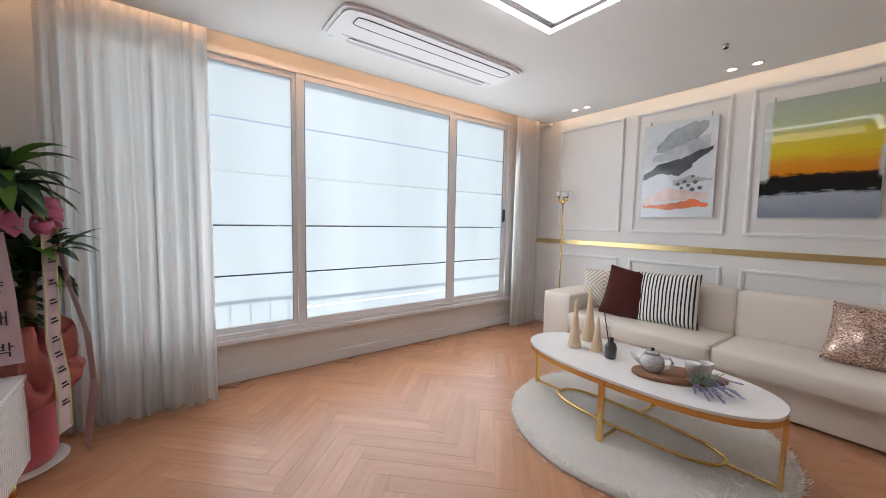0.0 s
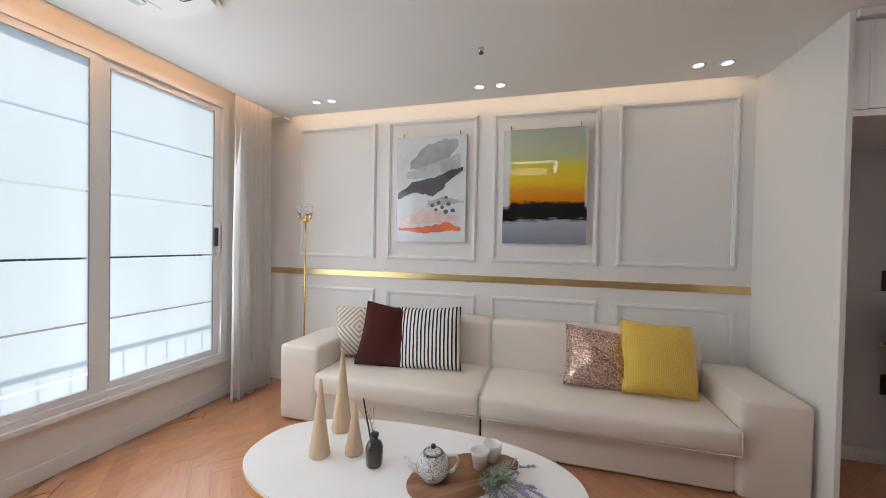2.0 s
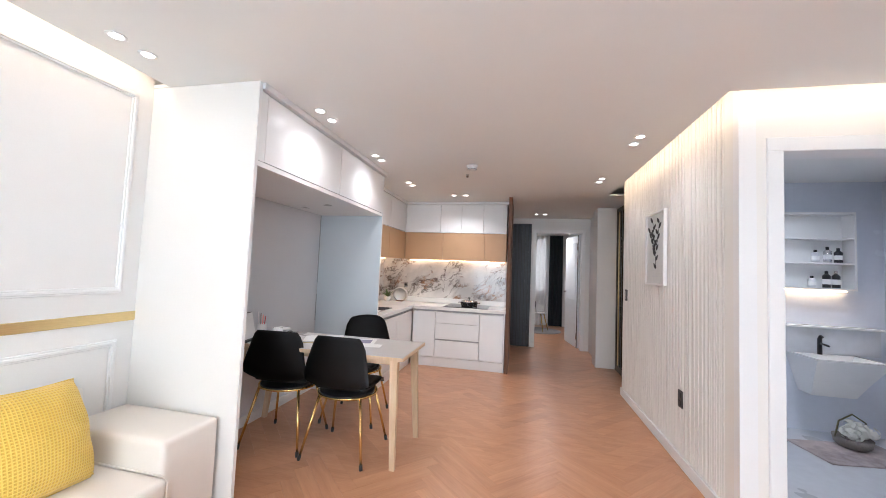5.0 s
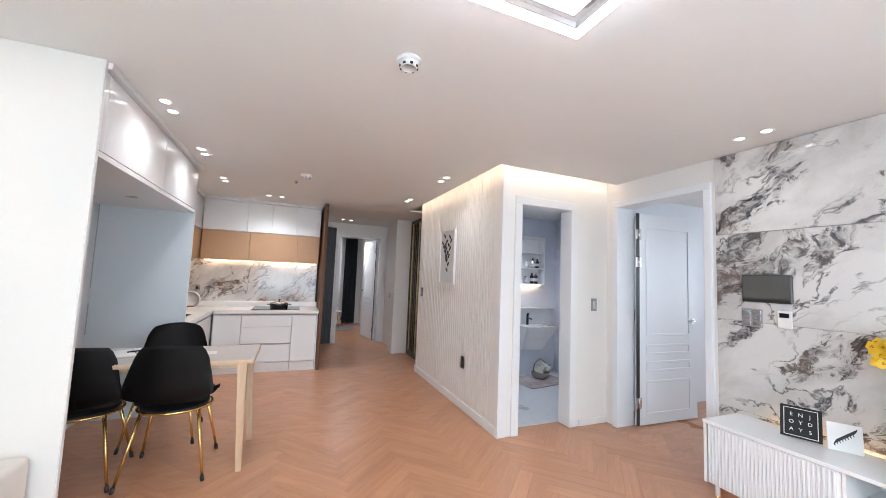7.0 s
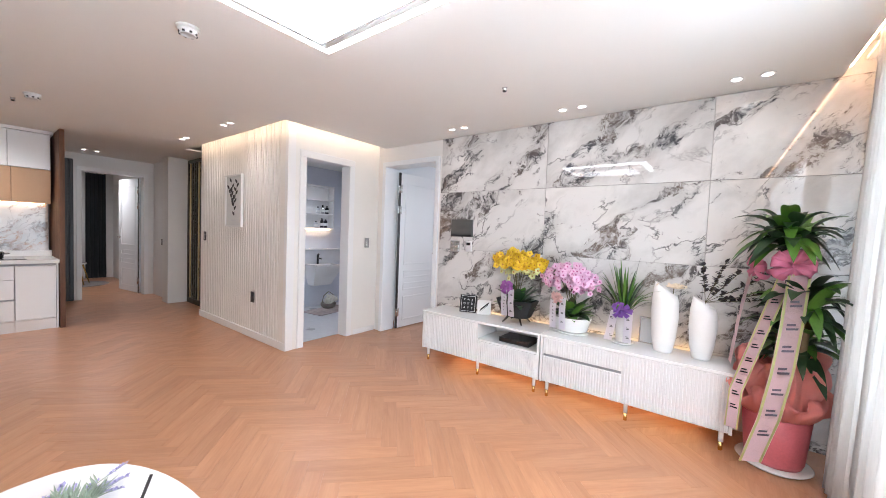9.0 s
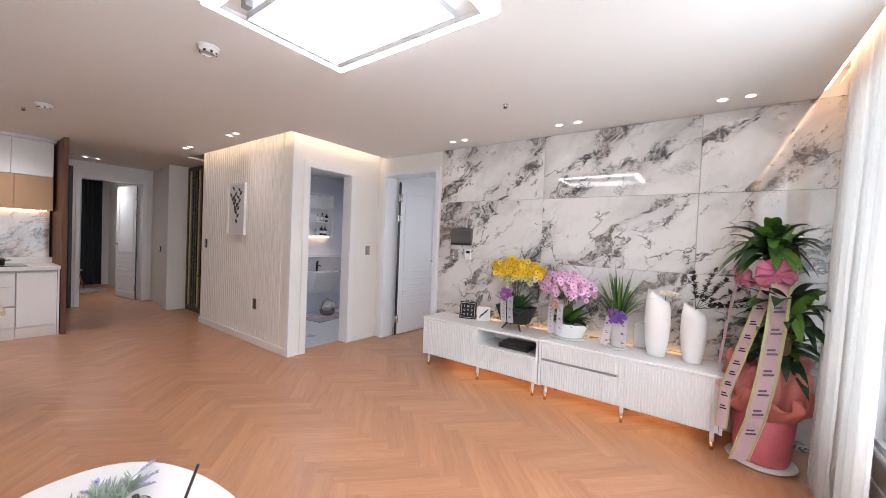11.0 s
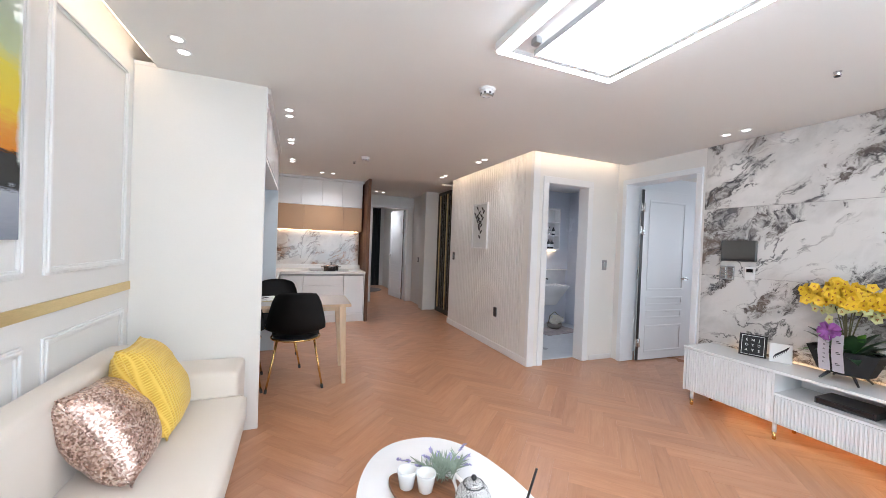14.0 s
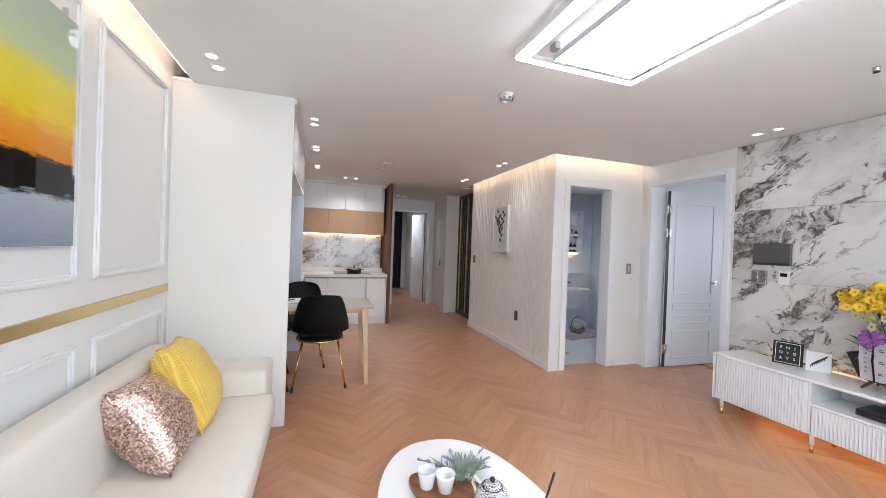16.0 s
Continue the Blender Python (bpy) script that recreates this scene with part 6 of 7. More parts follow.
def sunset_material():
    """Bands of watercolour from pale sage through yellow and orange to black and grey-blue."""
    m, nt, p = node_material("sunset_abstract")
    v = coords(nt)
    sep = nt.nodes.new("ShaderNodeSeparateXYZ")
    nt.links.new(v, sep.inputs[0])
    w1, w2 = noise_node(nt, v, 5.5, 6, 0.6), noise_node(nt, coords(nt, (1, 2.0, 14.0)), 5.0, 5, 0.65)
    h = math_node(nt, "DIVIDE", sep.outputs[2], 0.84)
    h = math_node(nt, "ADD", h, math_node(nt, "MULTIPLY", math_node(nt, "SUBTRACT", w1, 0.5), 0.10))
    h = math_node(nt, "ADD", h, math_node(nt, "MULTIPLY", math_node(nt, "SUBTRACT", w2, 0.5), 0.09))
    c = ramp(nt, h, (0.0, (0.22, 0.25, 0.31)), (0.19, (0.36, 0.39, 0.45)), (0.215, (0.010, 0.010, 0.010)), (0.345, (0.012, 0.010, 0.008)), (0.365, (0.66, 0.22, 0.01)), (0.46, (0.72, 0.32, 0.03)), (0.53, (0.76, 0.56, 0.03)), (0.68, (0.70, 0.60, 0.07)), (0.76, (0.48, 0.56, 0.32)), (1.0, (0.42, 0.48, 0.44)))
    side = ramp(nt, math_node(nt, "ADD", math_node(nt, "MULTIPLY", math_node(nt, "ABSOLUTE", math_node(nt, "ADD", sep.outputs[1], 0.02)), 3.0), math_node(nt, "MULTIPLY", w1, 0.2)), (0.86, (0, 0, 0)), (0.92, (1, 1, 1)))
    top = ramp(nt, h, (0.30, (0, 0, 0)), (0.34, (1, 1, 1)))
    nt.links.new(mix(nt, mix(nt, 1.0, side, top, "MULTIPLY"), c, (0.62, 0.66, 0.62)), p.inputs["Base Color"])
    p.inputs["Roughness"].default_value, p.inputs["Coat Weight"].default_value, p.inputs["Coat Roughness"].default_value = 0.3, 0.6, 0.01
    p.inputs["Specular IOR Level"].default_value = 0.0
    return m


def wash(name, colour, vary=0.35):
    m = plain(name, colour, 0.3, grain=12, vary=vary, relief=0, coat=1.0)
    m.node_tree.nodes["Principled BSDF"].inputs["Coat Roughness"].default_value = 0.01
    return m


def painting(label, y0, y1, z0, z1, face):
    p = thing("painting", label, "painting", (EAST - 0.022, (y0 + y1) / 2, z0), group="sofa wall paintings")
    hy, h = (y1 - y0) / 2, z1 - z0
    part("canvas", box(-0.012, 0.010, -hy, hy, 0, h, 0.001), face, p)
    part("edge", boxes((-0.0125, 0.0105, -hy - 0.002, -hy - 0.0003, 0, h), (-0.0125, 0.0105, hy + 0.0003, hy + 0.002, 0, h), (-0.0125, 0.0105, -hy - 0.002, hy + 0.002, -0.002, -0.0003)), M_TRIM, p)
    for s in (-1, 1):
        part("hook", box(-0.004, 0.010, s * (hy - 0.05) - 0.004, s * (hy - 0.05) + 0.004, h, h + 0.035), M_STEEL, p)
    part("batten", box(0.0105, 0.0215, -hy + 0.05, hy - 0.05, h - 0.1, h - 0.06), M_STEEL, p)
    return p


pale_wash = wash("pale_blue_grey_wash", (0.66, 0.71, 0.74), 0.06)
p1 = painting("abstract painting of grey and coral brush strokes", 1.105, 1.667, 1.255, 2.08, pale_wash)
X1 = -0.0128


def stroke(parent, name, material, line, widths, x, seed):
    """One ragged brush stroke along a line in the picture's plane (side, height)."""
    rnd = random.Random(seed)
    up, lo = [], []
    n = len(line)
    m = 26
    for i in range(m + 1):
        t = i / m * (n - 1)
        k = min(n - 2, int(t))
        f = t - k
        f = f * f * (3 - 2 * f)
        y = line[k][0] + (line[k + 1][0] - line[k][0]) * f
        z = line[k][1] + (line[k + 1][1] - line[k][1]) * f
        w = widths[k] + (widths[k + 1] - widths[k]) * f
        up.append((y, z + w / 2 + rnd.uniform(-1, 1) * 0.008))
        lo.append((y, z - w / 2 + rnd.uniform(-1, 1) * 0.006))
    paint_layer(parent, name, x, up + lo[::-1], material)


stroke(p1, "brush_stroke", wash("mid_grey_wash", (0.36, 0.40, 0.42)), [(0.17, 0.60), (0.05, 0.66), (-0.10, 0.70), (-0.22, 0.76)], [0.05, 0.18, 0.20, 0.05], X1, 1)
stroke(p1, "brush_stroke", wash("light_grey_wash", (0.52, 0.56, 0.58)), [(0.20, 0.52), (0.0, 0.55), (-0.24, 0.60)], [0.04, 0.12, 0.16], X1 - 0.0008, 2)
stroke(p1, "brush_stroke", wash("charcoal_wash", (0.045, 0.055, 0.065)), [(0.27, 0.36), (0.14, 0.43), (-0.05, 0.44), (-0.16, 0.52), (-0.26, 0.56)], [0.05, 0.08, 0.13, 0.07, 0.03], X1 - 0.0016, 3)
stroke(p1, "brush_stroke", wash("charcoal_wash_thin", (0.07, 0.08, 0.09)), [(0.12, 0.40), (-0.02, 0.38), (-0.12, 0.44)], [0.02, 0.05, 0.03], X1 - 0.0024, 4)
stroke(p1, "brush_stroke", wash("blush_wash", (0.74, 0.58, 0.54)), [(0.26, 0.13), (0.08, 0.20), (-0.24, 0.18)], [0.06, 0.12, 0.05], X1 - 0.0010, 5)
stroke(p1, "brush_stroke", wash("coral_wash", (0.74, 0.16, 0.05)), [(0.26, 0.10), (0.05, 0.09), (-0.14, 0.12), (-0.25, 0.10)], [0.02, 0.05, 0.07, 0.02], X1 - 0.0018, 6)
stroke(p1, "brush_stroke", wash("silver_wash", (0.42, 0.45, 0.48)), [(0.02, 0.30), (-0.12, 0.32), (-0.27, 0.31)], [0.05, 0.06, 0.01], X1 - 0.0013, 7)
dot = wash("pebble_grey", (0.10, 0.10, 0.11))
for (y, z, r) in ((-0.02, 0.285, 0.018), (-0.07, 0.305, 0.017), (-0.10, 0.27, 0.016), (-0.15, 0.295, 0.018), (-0.13, 0.235, 0.020), (-0.185, 0.245, 0.018), (-0.13, 0.345, 0.014), (-0.05, 0.25, 0.014)):
    paint_layer(p1, "pebble", X1 - 0.0032, [(y + r * math.cos(a * math.pi / 8), z + 0.85 * r * math.sin(a * math.pi / 8)) for a in range(16)], dot)
painting("abstract sunset painting in yellow, orange, black and grey", 0.235, 0.82, 1.255, 2.085, sunset_material())


def floor_lamp():
    f = thing("floor_lamp", "slim brass floor lamp with small bare bulbs", "floor lamp", (3.22, 2.43, 0))
    part("base", lathe([(0.11, 0), (0.11, 0.012), (0.10, 0.018), (0, 0.018)], 32), M_GOLD, f, "", True)
    part("pole", tube([(0, 0, 0.018), (0, 0, 1.40)], 0.007, 10), M_GOLD, f, "", True)
    part("hub", lathe([(0, 1.39), (0.022, 1.40), (0.026, 1.42), (0.018, 1.44), (0, 1.445)], 16), M_GOLD, f, "", True)
    clear = glass("clear_bulb", (1, 1, 1), 0.0)
    for k in range(3):
        a = k * 2.094 + 0.4
        p = Vector((0.05 * math.cos(a), 0.05 * math.sin(a), 1.425))
        arm = part("arm", tube([(0, 0, 1.42), p], 0.005, 8), M_GOLD, f, "", True)
        part("socket", tube([p, p + Vector((0, 0, 0.035))], 0.012, 12), M_GOLD, arm, "", True)
        part("bulb", lathe([(0.010, 0.036), (0.024, 0.065), (0.026, 0.085), (0.016, 0.105), (0, 0.11)], 16), clear, arm, "clear glass bulb", True, Matrix.Translation(p))


floor_lamp()


# ---- things on the coffee table ----
def table_things():
    for (x, y, h, r) in ((1.90, 1.375, 0.31, 0.040), (2.10, 1.395, 0.37, 0.044), (1.955, 1.25, 0.215, 0.036)):
        c = thing("wooden_cone", "pale turned wooden cone ornament", "ornament", (x, y, TZ), group="wooden cones")
        part("cone", lathe([(r, 0), (r + 0.002, 0.006), (r * 0.62, h * 0.42), (0.006, h * 0.98), (0, h)], 28), M_CONE, c, "", True)
    d = thing("reed_diffuser", "smoky glass diffuser bottle with a black reed", "diffuser", (1.905, 1.135, TZ))
    part("bottle", lathe([(0.030, 0.0), (0.033, 0.006), (0.034, 0.07), (0.026, 0.09), (0.012, 0.10), (0.012, 0.118), (0, 0.118)], 24), plain("smoked_glass", (0.05, 0.04, 0.045), 0.08, coat=0.5, relief=0), d, "", True)
    part("collar", lathe([(0.015, 0.112), (0.017, 0.122), (0.012, 0.124)], 16), M_BLACK, d, "", True)
    part("reed", tube([(0, 0, 0.02), (-0.105, -0.005, 0.30)], 0.0035, 6), M_BLACK, d, "black reed")
    rnd = random.Random(2)
    for k in range(5):
        part("dried_stem", tube([(0, 0, 0.1), (rnd.uniform(-0.03, 0.05), rnd.uniform(0, 0.06), 0.18 + rnd.uniform(0, 0.05))], 0.0008, 4), M_STEM, d)
    b = thing("serving_board", "wavy oval acacia serving board", "serving board", (1.93, 0.79, TZ), 38)
    part("board", prism([(0.105 * math.cos(t) * (1 + 0.10 * math.cos(2 * t + 0.6)), 0.225 * math.sin(t) * (1 + 0.06 * math.sin(3 * t))) for t in [k * 2 * math.pi / 48 for k in range(48)]], 0.0, 0.018, 0.005), M_ACACIA, b, "", True)
    zb = TZ + 0.0185
    m, nt, p = node_material("speckled_glaze")
    vo = nt.nodes.new("ShaderNodeTexVoronoi")
    vo.feature = "DISTANCE_TO_EDGE"
    vo.inputs["Scale"].default_value = 140
    nt.links.new(coords(nt), vo.inputs["Vector"])
    nt.links.new(ramp(nt, vo.outputs["Distance"], (0.05, (0.03, 0.03, 0.035)), (0.10, (0.80, 0.79, 0.77))), p.inputs["Base Color"])
    p.inputs["Roughness"].default_value = 0.2
    t = thing("teapot", "round black and white patterned teapot", "teapot", (1.865, 0.885, zb))
    part("body", lathe([(0.032, 0.0), (0.036, 0.004), (0.058, 0.03), (0.061, 0.052), (0.052, 0.078), (0.034, 0.094), (0.030, 0.096)], 32), m, t, "", True)
    lid = part("lid", lathe([(0.034, 0.0965), (0.026, 0.104), (0.0, 0.108)], 24), m, t, "", True)
    part("knob", lathe([(0.005, 0.1085), (0.010, 0.116), (0.008, 0.124), (0, 0.126)], 14), M_BLACK, lid, "", True)
    part("lid_ring", tube([(0.035 * math.cos(a * math.pi / 14), 0.035 * math.sin(a * math.pi / 14), 0.097) for a in range(28)], 0.0016, 5, True), M_BLACK, t)
    part("spout", tube([(-0.02, 0.05, 0.035), (-0.03, 0.075, 0.055), (-0.038, 0.092, 0.082)], 0.013, 12, taper=0.007), M_CERAMIC, t, "", True)
    part("handle", tube([(0.02, -0.045, 0.078), (0.028, -0.078, 0.085), (0.032, -0.088, 0.06), (0.026, -0.07, 0.03), (0.02, -0.055, 0.022)], 0.007, 10), M_CERAMIC, t, "white loop handle", True)
    for (x, y) in ((1.98, 0.735), (2.04, 0.695)):
        c = thing("tea_cup", "small white ceramic tea cup", "cup", (x, y, zb), group="tea cups")
        part("body", lathe([(0.022, 0.0), (0.026, 0.004), (0.036, 0.06), (0.0365, 0.066), (0.033, 0.066), (0.030, 0.05), (0.02, 0.008), (0, 0.008)], 28), M_CERAMIC, c, "", True)
        part("rim", tube([(0.0348 * math.cos(a * math.pi / 14), 0.0348 * math.sin(a * math.pi / 14), 0.066) for a in range(28)], 0.0018, 5, True), M_NICHE, c, "grey rim")
    l = thing("lavender_spray", "artificial lavender sprigs lying on the table", "lavender", (1.87, 0.70, zb))
    green = plain("sage_green_leaf", (0.25, 0.31, 0.24), 0.7, grain=60, vary=0.25)
    lilac = plain("lavender_bloom", (0.36, 0.34, 0.56), 0.8, grain=80, vary=0.3)
    for k in range(16):
        a = radians(rnd.uniform(-165, -45))
        ln = rnd.uniform(0.10, 0.24)
        z1 = rnd.uniform(-0.012, 0.025)
        tip = Vector((ln * math.cos(a), ln * math.sin(a), max(z1, -0.012)))
        root = Vector((rnd.uniform(0, 0.06), rnd.uniform(0, 0.03), 0.012))
        midp = root.lerp(tip, 0.5) + Vector((0, 0, 0.02))
        part("sprig_stem", tube([root, midp, tip], 0.0016, 5), green, l)
        bm, bl = bmesh.new(), bmesh.new()
        for i in range(18):
            q = 0.15 + 0.55 * i / 25
            c = root.lerp(midp, q * 2) if q < 0.5 else midp.lerp(tip, q * 2 - 1)
            e = Vector((rnd.uniform(-1, 1), rnd.uniform(-1, 1), rnd.uniform(0.1, 0.9))).normalized() * 0.035
            leaf_strip(bm, c, c + e + (tip - root).normalized() * 0.02, 0.0026, 0, 3)
        for i in range(34):
            q = 0.70 + 0.32 * i / 33
            c = midp.lerp(tip, q * 2 - 1)
            e = Vector((rnd.uniform(-1, 1), rnd.uniform(-1, 1), rnd.uniform(-0.1, 1))).normalized() * 0.011
            leaf_strip(bl, c, c + e, 0.004, 0, 2)
        part("sprig_leaves", bm, green, l)
        part("sprig_bloom", bl, lilac, l)


table_things()


# ---- desk niche ----
def desk():
    d = thing("desk", "pale grey desk on slanting beech legs", "desk", (0, 0, 0))
    part("top", box(1.97, 3.345, -1.935, -1.385, 0.695, 0.722, 0.004), M_DESKTOP, d)
    part("apron", box(2.06, 3.28, -1.88, -1.44, 0.655, 0.694), M_BEECH, d, "pale beech apron")
    part("edge_band", boxes((1.966, 1.9695, -1.935, -1.385, 0.697, 0.720), (1.97, 3.345, -1.3845, -1.381, 0.697, 0.720)), M_BEECH, d, "pale beech edge")
    for (x0, y0, x1, y1) in ((2.04, -1.43, 2.012, -1.40), (2.04, -1.89, 1.996, -1.885), (3.24, -1.45, 3.325, -1.46), (3.24, -1.87, 3.325, -1.86)):
        bm = bmesh.new()
        a = [(x0 - 0.028, y0 - 0.022), (x0 + 0.028, y0 - 0.022), (x0 + 0.028, y0 + 0.022), (x0 - 0.028, y0 + 0.022)]
        b = [(x1 - 0.017, y1 - 0.015), (x1 + 0.017, y1 - 0.015), (x1 + 0.017, y1 + 0.015), (x1 - 0.017, y1 + 0.015)]
        hi = [bm.verts.new((*q, 0.6945)) for q in a]
        lo = [bm.verts.new((*q, 0.0)) for q in b]
        bm.faces.new(hi)
        bm.faces.new(lo[::-1])
        for i in range(4):
            bm.faces.new((lo[i], lo[(i + 1) % 4], hi[(i + 1) % 4], hi[i]))
        part("leg", bm, M_BEECH, d)


desk()


def dining_chair():
    """A shell chair: padded seat and wrap-round back, gold ring and four splayed legs. It faces local +y."""
    c = thing("dining_chair", "black leatherette shell chair on slim gold legs", "chair", (2.425, -1.555, 0), 180, "desk chairs")
    bm = bmesh.new()
    rows, n = [], 18
    prof = [(0.20, 0.455, 0.20), (0.17, 0.468, 0.225), (0.08, 0.462, 0.235), (-0.04, 0.452, 0.235), (-0.13, 0.458, 0.232), (-0.195, 0.48, 0.238), (-0.228, 0.55, 0.236), (-0.250, 0.65, 0.222), (-0.265, 0.75, 0.198), (-0.274, 0.82, 0.176), (-0.276, 0.845, 0.155)]
    for j, (y, z, w) in enumerate(prof):
        row = []
        for i in range(n + 1):
            u = i / n * 2 - 1
            curl = abs(u) ** 2.4
            back = max(0.0, min(1.0, (z - 0.46) / 0.3))
            row.append(bm.verts.new((w * u, y + 0.09 * curl * back - (0.05 * curl if j < 2 else 0), z + (0.05 * curl * (1 - back) if 1 < j < 7 else 0) - (0.02 * curl if j > 8 else 0))))
        rows.append(row)
    for a, b in zip(rows, rows[1:]):
        for i in range(n):
            bm.faces.new((a[i], b[i], b[i + 1], a[i + 1]))
    seat_faces = list(bm.faces)
    bmesh.ops.solidify(bm, geom=seat_faces, thickness=0.035)
    bmesh.ops.recalc_face_normals(bm, faces=list(bm.faces))
    part("shell", bm, M_LEATHER, c, "", True)
    part("seat_pad", soft_box(-0.19, 0.19, -0.13, 0.185, 0.455, 0.488, 0.016, 0.006, 3), M_LEATHER, c, "", True)
    part("seat_ring", tube([(0.205 * math.cos(a * math.pi / 20), 0.01 + 0.195 * math.sin(a * math.pi / 20), 0.413) for a in range(40)], 0.009, 8, True), M_GOLD, c, "", True)
    part("under_plate", lathe([(0.19, 0.415), (0.19, 0.43), (0, 0.43)], 32), M_BLACK, c)
    for sx in (-1, 1):
        for (ya, yb) in ((0.13, 0.225), (-0.12, -0.215)):
            l = part("leg", tube([(sx * 0.15, ya, 0.412), (sx * 0.222, yb, 0.018)], 0.0105, 10, taper=0.008), M_GOLD, c, "", True)
            part("foot_cap", tube([(sx * 0.2195, yb * 0.994, 0.032), (sx * 0.2245, yb * 1.01, 0.0)], 0.012, 10), M_BLACK, l, "black rubber cap", True)
    return c


ch = dining_chair()
copy_thing(ch, pose(2.92, -1.57, 0, 0, 0, 184))
copy_thing(ch, pose(2.62, -2.13, 0, 0, 0, 4))


def desk_things():
    DZ = 0.7225
    n = thing("notebook", "open white notebook lying on the desk", "notebook", (2.72, -1.70, DZ), 25)
    part("cover", box(-0.15, 0.15, -0.11, 0.11, 0, 0.006, 0.002), plain("tan_cover", (0.62, 0.52, 0.30), 0.6), n)
    part("page_block", box(-0.145, -0.003, -0.105, 0.105, 0.0062, 0.018, 0.003), M_PAPER, n)
    part("page_block", box(0.003, 0.145, -0.105, 0.105, 0.0062, 0.016, 0.003), M_PAPER, n)
    p = thing("pen", "black pen on the notebook", "pen", (2.71, -1.69, DZ + 0.0225), 40)
    part("barrel", tube([(-0.05, 0, 0), (0.05, 0, 0)], 0.0042, 8), M_BLACK, p)
    part("clip", box(0.02, 0.05, -0.001, 0.001, 0.0042, 0.006), M_STEEL, p)
    d = thing("leaflet", "printed leaflet lying on the desk", "leaflet", (2.47, -1.74, DZ), 14)
    part("sheet", box(-0.15, 0.15, -0.105, 0.105, 0, 0.0025), M_PAPER, d)
    part("print", box(-0.12, 0.06, -0.07, 0.06, 0.0026, 0.0034), plain("violet_print", (0.25, 0.24, 0.36), 0.6, grain=40, vary=0.4), d)
    part("print", box(0.075, 0.13, -0.08, 0.08, 0.0026, 0.0034), plain("grey_print", (0.45, 0.47, 0.52), 0.6, grain=90, vary=0.4), d)
    d = thing("leaflet", "small white paper slip on the desk", "leaflet", (2.30, -1.65, DZ), 8)
    part("sheet", box(-0.07, 0.07, -0.05, 0.05, 0, 0.002), M_PAPER, d)
    c = thing("desk_calendar", "white desk calendar with a black base", "calendar", (3.20, -1.46, DZ), 12)
    part("page_block", box(-0.006, 0.0, -0.10, 0.11, 0.012, 0.20, 0.001), M_PAPER, c, at=pose(0, 0, 0, 0, 12, 0))
    part("back_board", box(0.003, 0.007, -0.105, 0.115, 0.012, 0.205), M_BLACK, c, at=pose(0.0, 0, 0, 0, 12, 0))
    part("base", box(-0.03, 0.075, -0.105, 0.115, 0.0, 0.012), M_BLACK, c)
    m = thing("mug", "white ceramic mug on the desk", "mug", (3.06, -1.60, DZ))
    part("body", lathe([(0.032, 0), (0.036, 0.004), (0.037, 0.085), (0.033, 0.085), (0.031, 0.01), (0, 0.01)], 24), M_CERAMIC, m, "", True)
    part("handle", tube([(0.0, -0.036, 0.07), (0, -0.06, 0.062), (0, -0.06, 0.03), (0, -0.036, 0.02)], 0.005, 8), M_CERAMIC, m, "", True)
    h = thing("pen_holder", "white cup holding pens", "pen holder", (3.22, -1.62, DZ))
    part("cup", lathe([(0.035, 0), (0.036, 0.10), (0.032, 0.10), (0.031, 0.01), (0, 0.01)], 20), M_PAPER, h, "", True)
    for k, col in enumerate((M_REDPOT, M_CORAL, M_STEEL, M_PAPER)):
        part("pen", tube([(0.01 * (k - 1.5), 0.004 * k, 0.012), (0.014 * (k - 1.5), 0.01 * k - 0.01, 0.16 + 0.012 * k)], 0.004, 6), col, h)
    t = thing("calculator", "black desk gadget beside the papers", "gadget", (3.12, -1.74, DZ), 20)
    part("body", box(-0.07, 0.07, -0.05, 0.05, 0, 0.03, 0.006), M_BLACK, t)
    part("screen", box(-0.05, 0.05, -0.02, 0.04, 0.0305, 0.033), M_BLACKGLASS, t)
    for k, (x, y, z, a) in enumerate(((3.13, -1.745, DZ + 0.034, 10), (3.125, -1.74, DZ + 0.048, -14))):
        s = thing("paper_stack", "small stack of cards and papers on the desk", "paper stack", (x, y, z), a)
        part("stack", box(-0.06, 0.06, -0.04, 0.04, 0, 0.012, 0.002), M_PAPER if k else M_NICHE, s)
    b = thing("business_cards", "pink and white card box on the desk", "card box", (3.12, -1.50, DZ), 20)
    part("box", box(-0.03, 0.03, -0.045, 0.045, 0, 0.055, 0.002), M_PAPER, b)
    part("band", box(-0.0305, 0.0305, -0.0455, 0.0455, 0.010, 0.022), M_BLUSH, b)


desk_things()


def wall_plate(name, label, at, turn, w, h, holes, plate=None):
    """A wall plate with raised face and rockers or socket holes. It faces local +x."""
    s = thing(name, label, "switch" if name == "light_switch" else "socket", at, turn)
    part("plate", box(0.0, 0.008, -w / 2, w / 2, -h / 2, h / 2, 0.003), plate or M_SHADOWGAP, s)
    for (y, z, a, b) in holes:
        part("rocker" if name == "light_switch" else "outlet", box(0.0082, 0.0115, y - a / 2, y + a / 2, z - b / 2, z + b / 2, 0.001), M_BLACK if name != "light_switch" else M_STEEL, s)
    return s


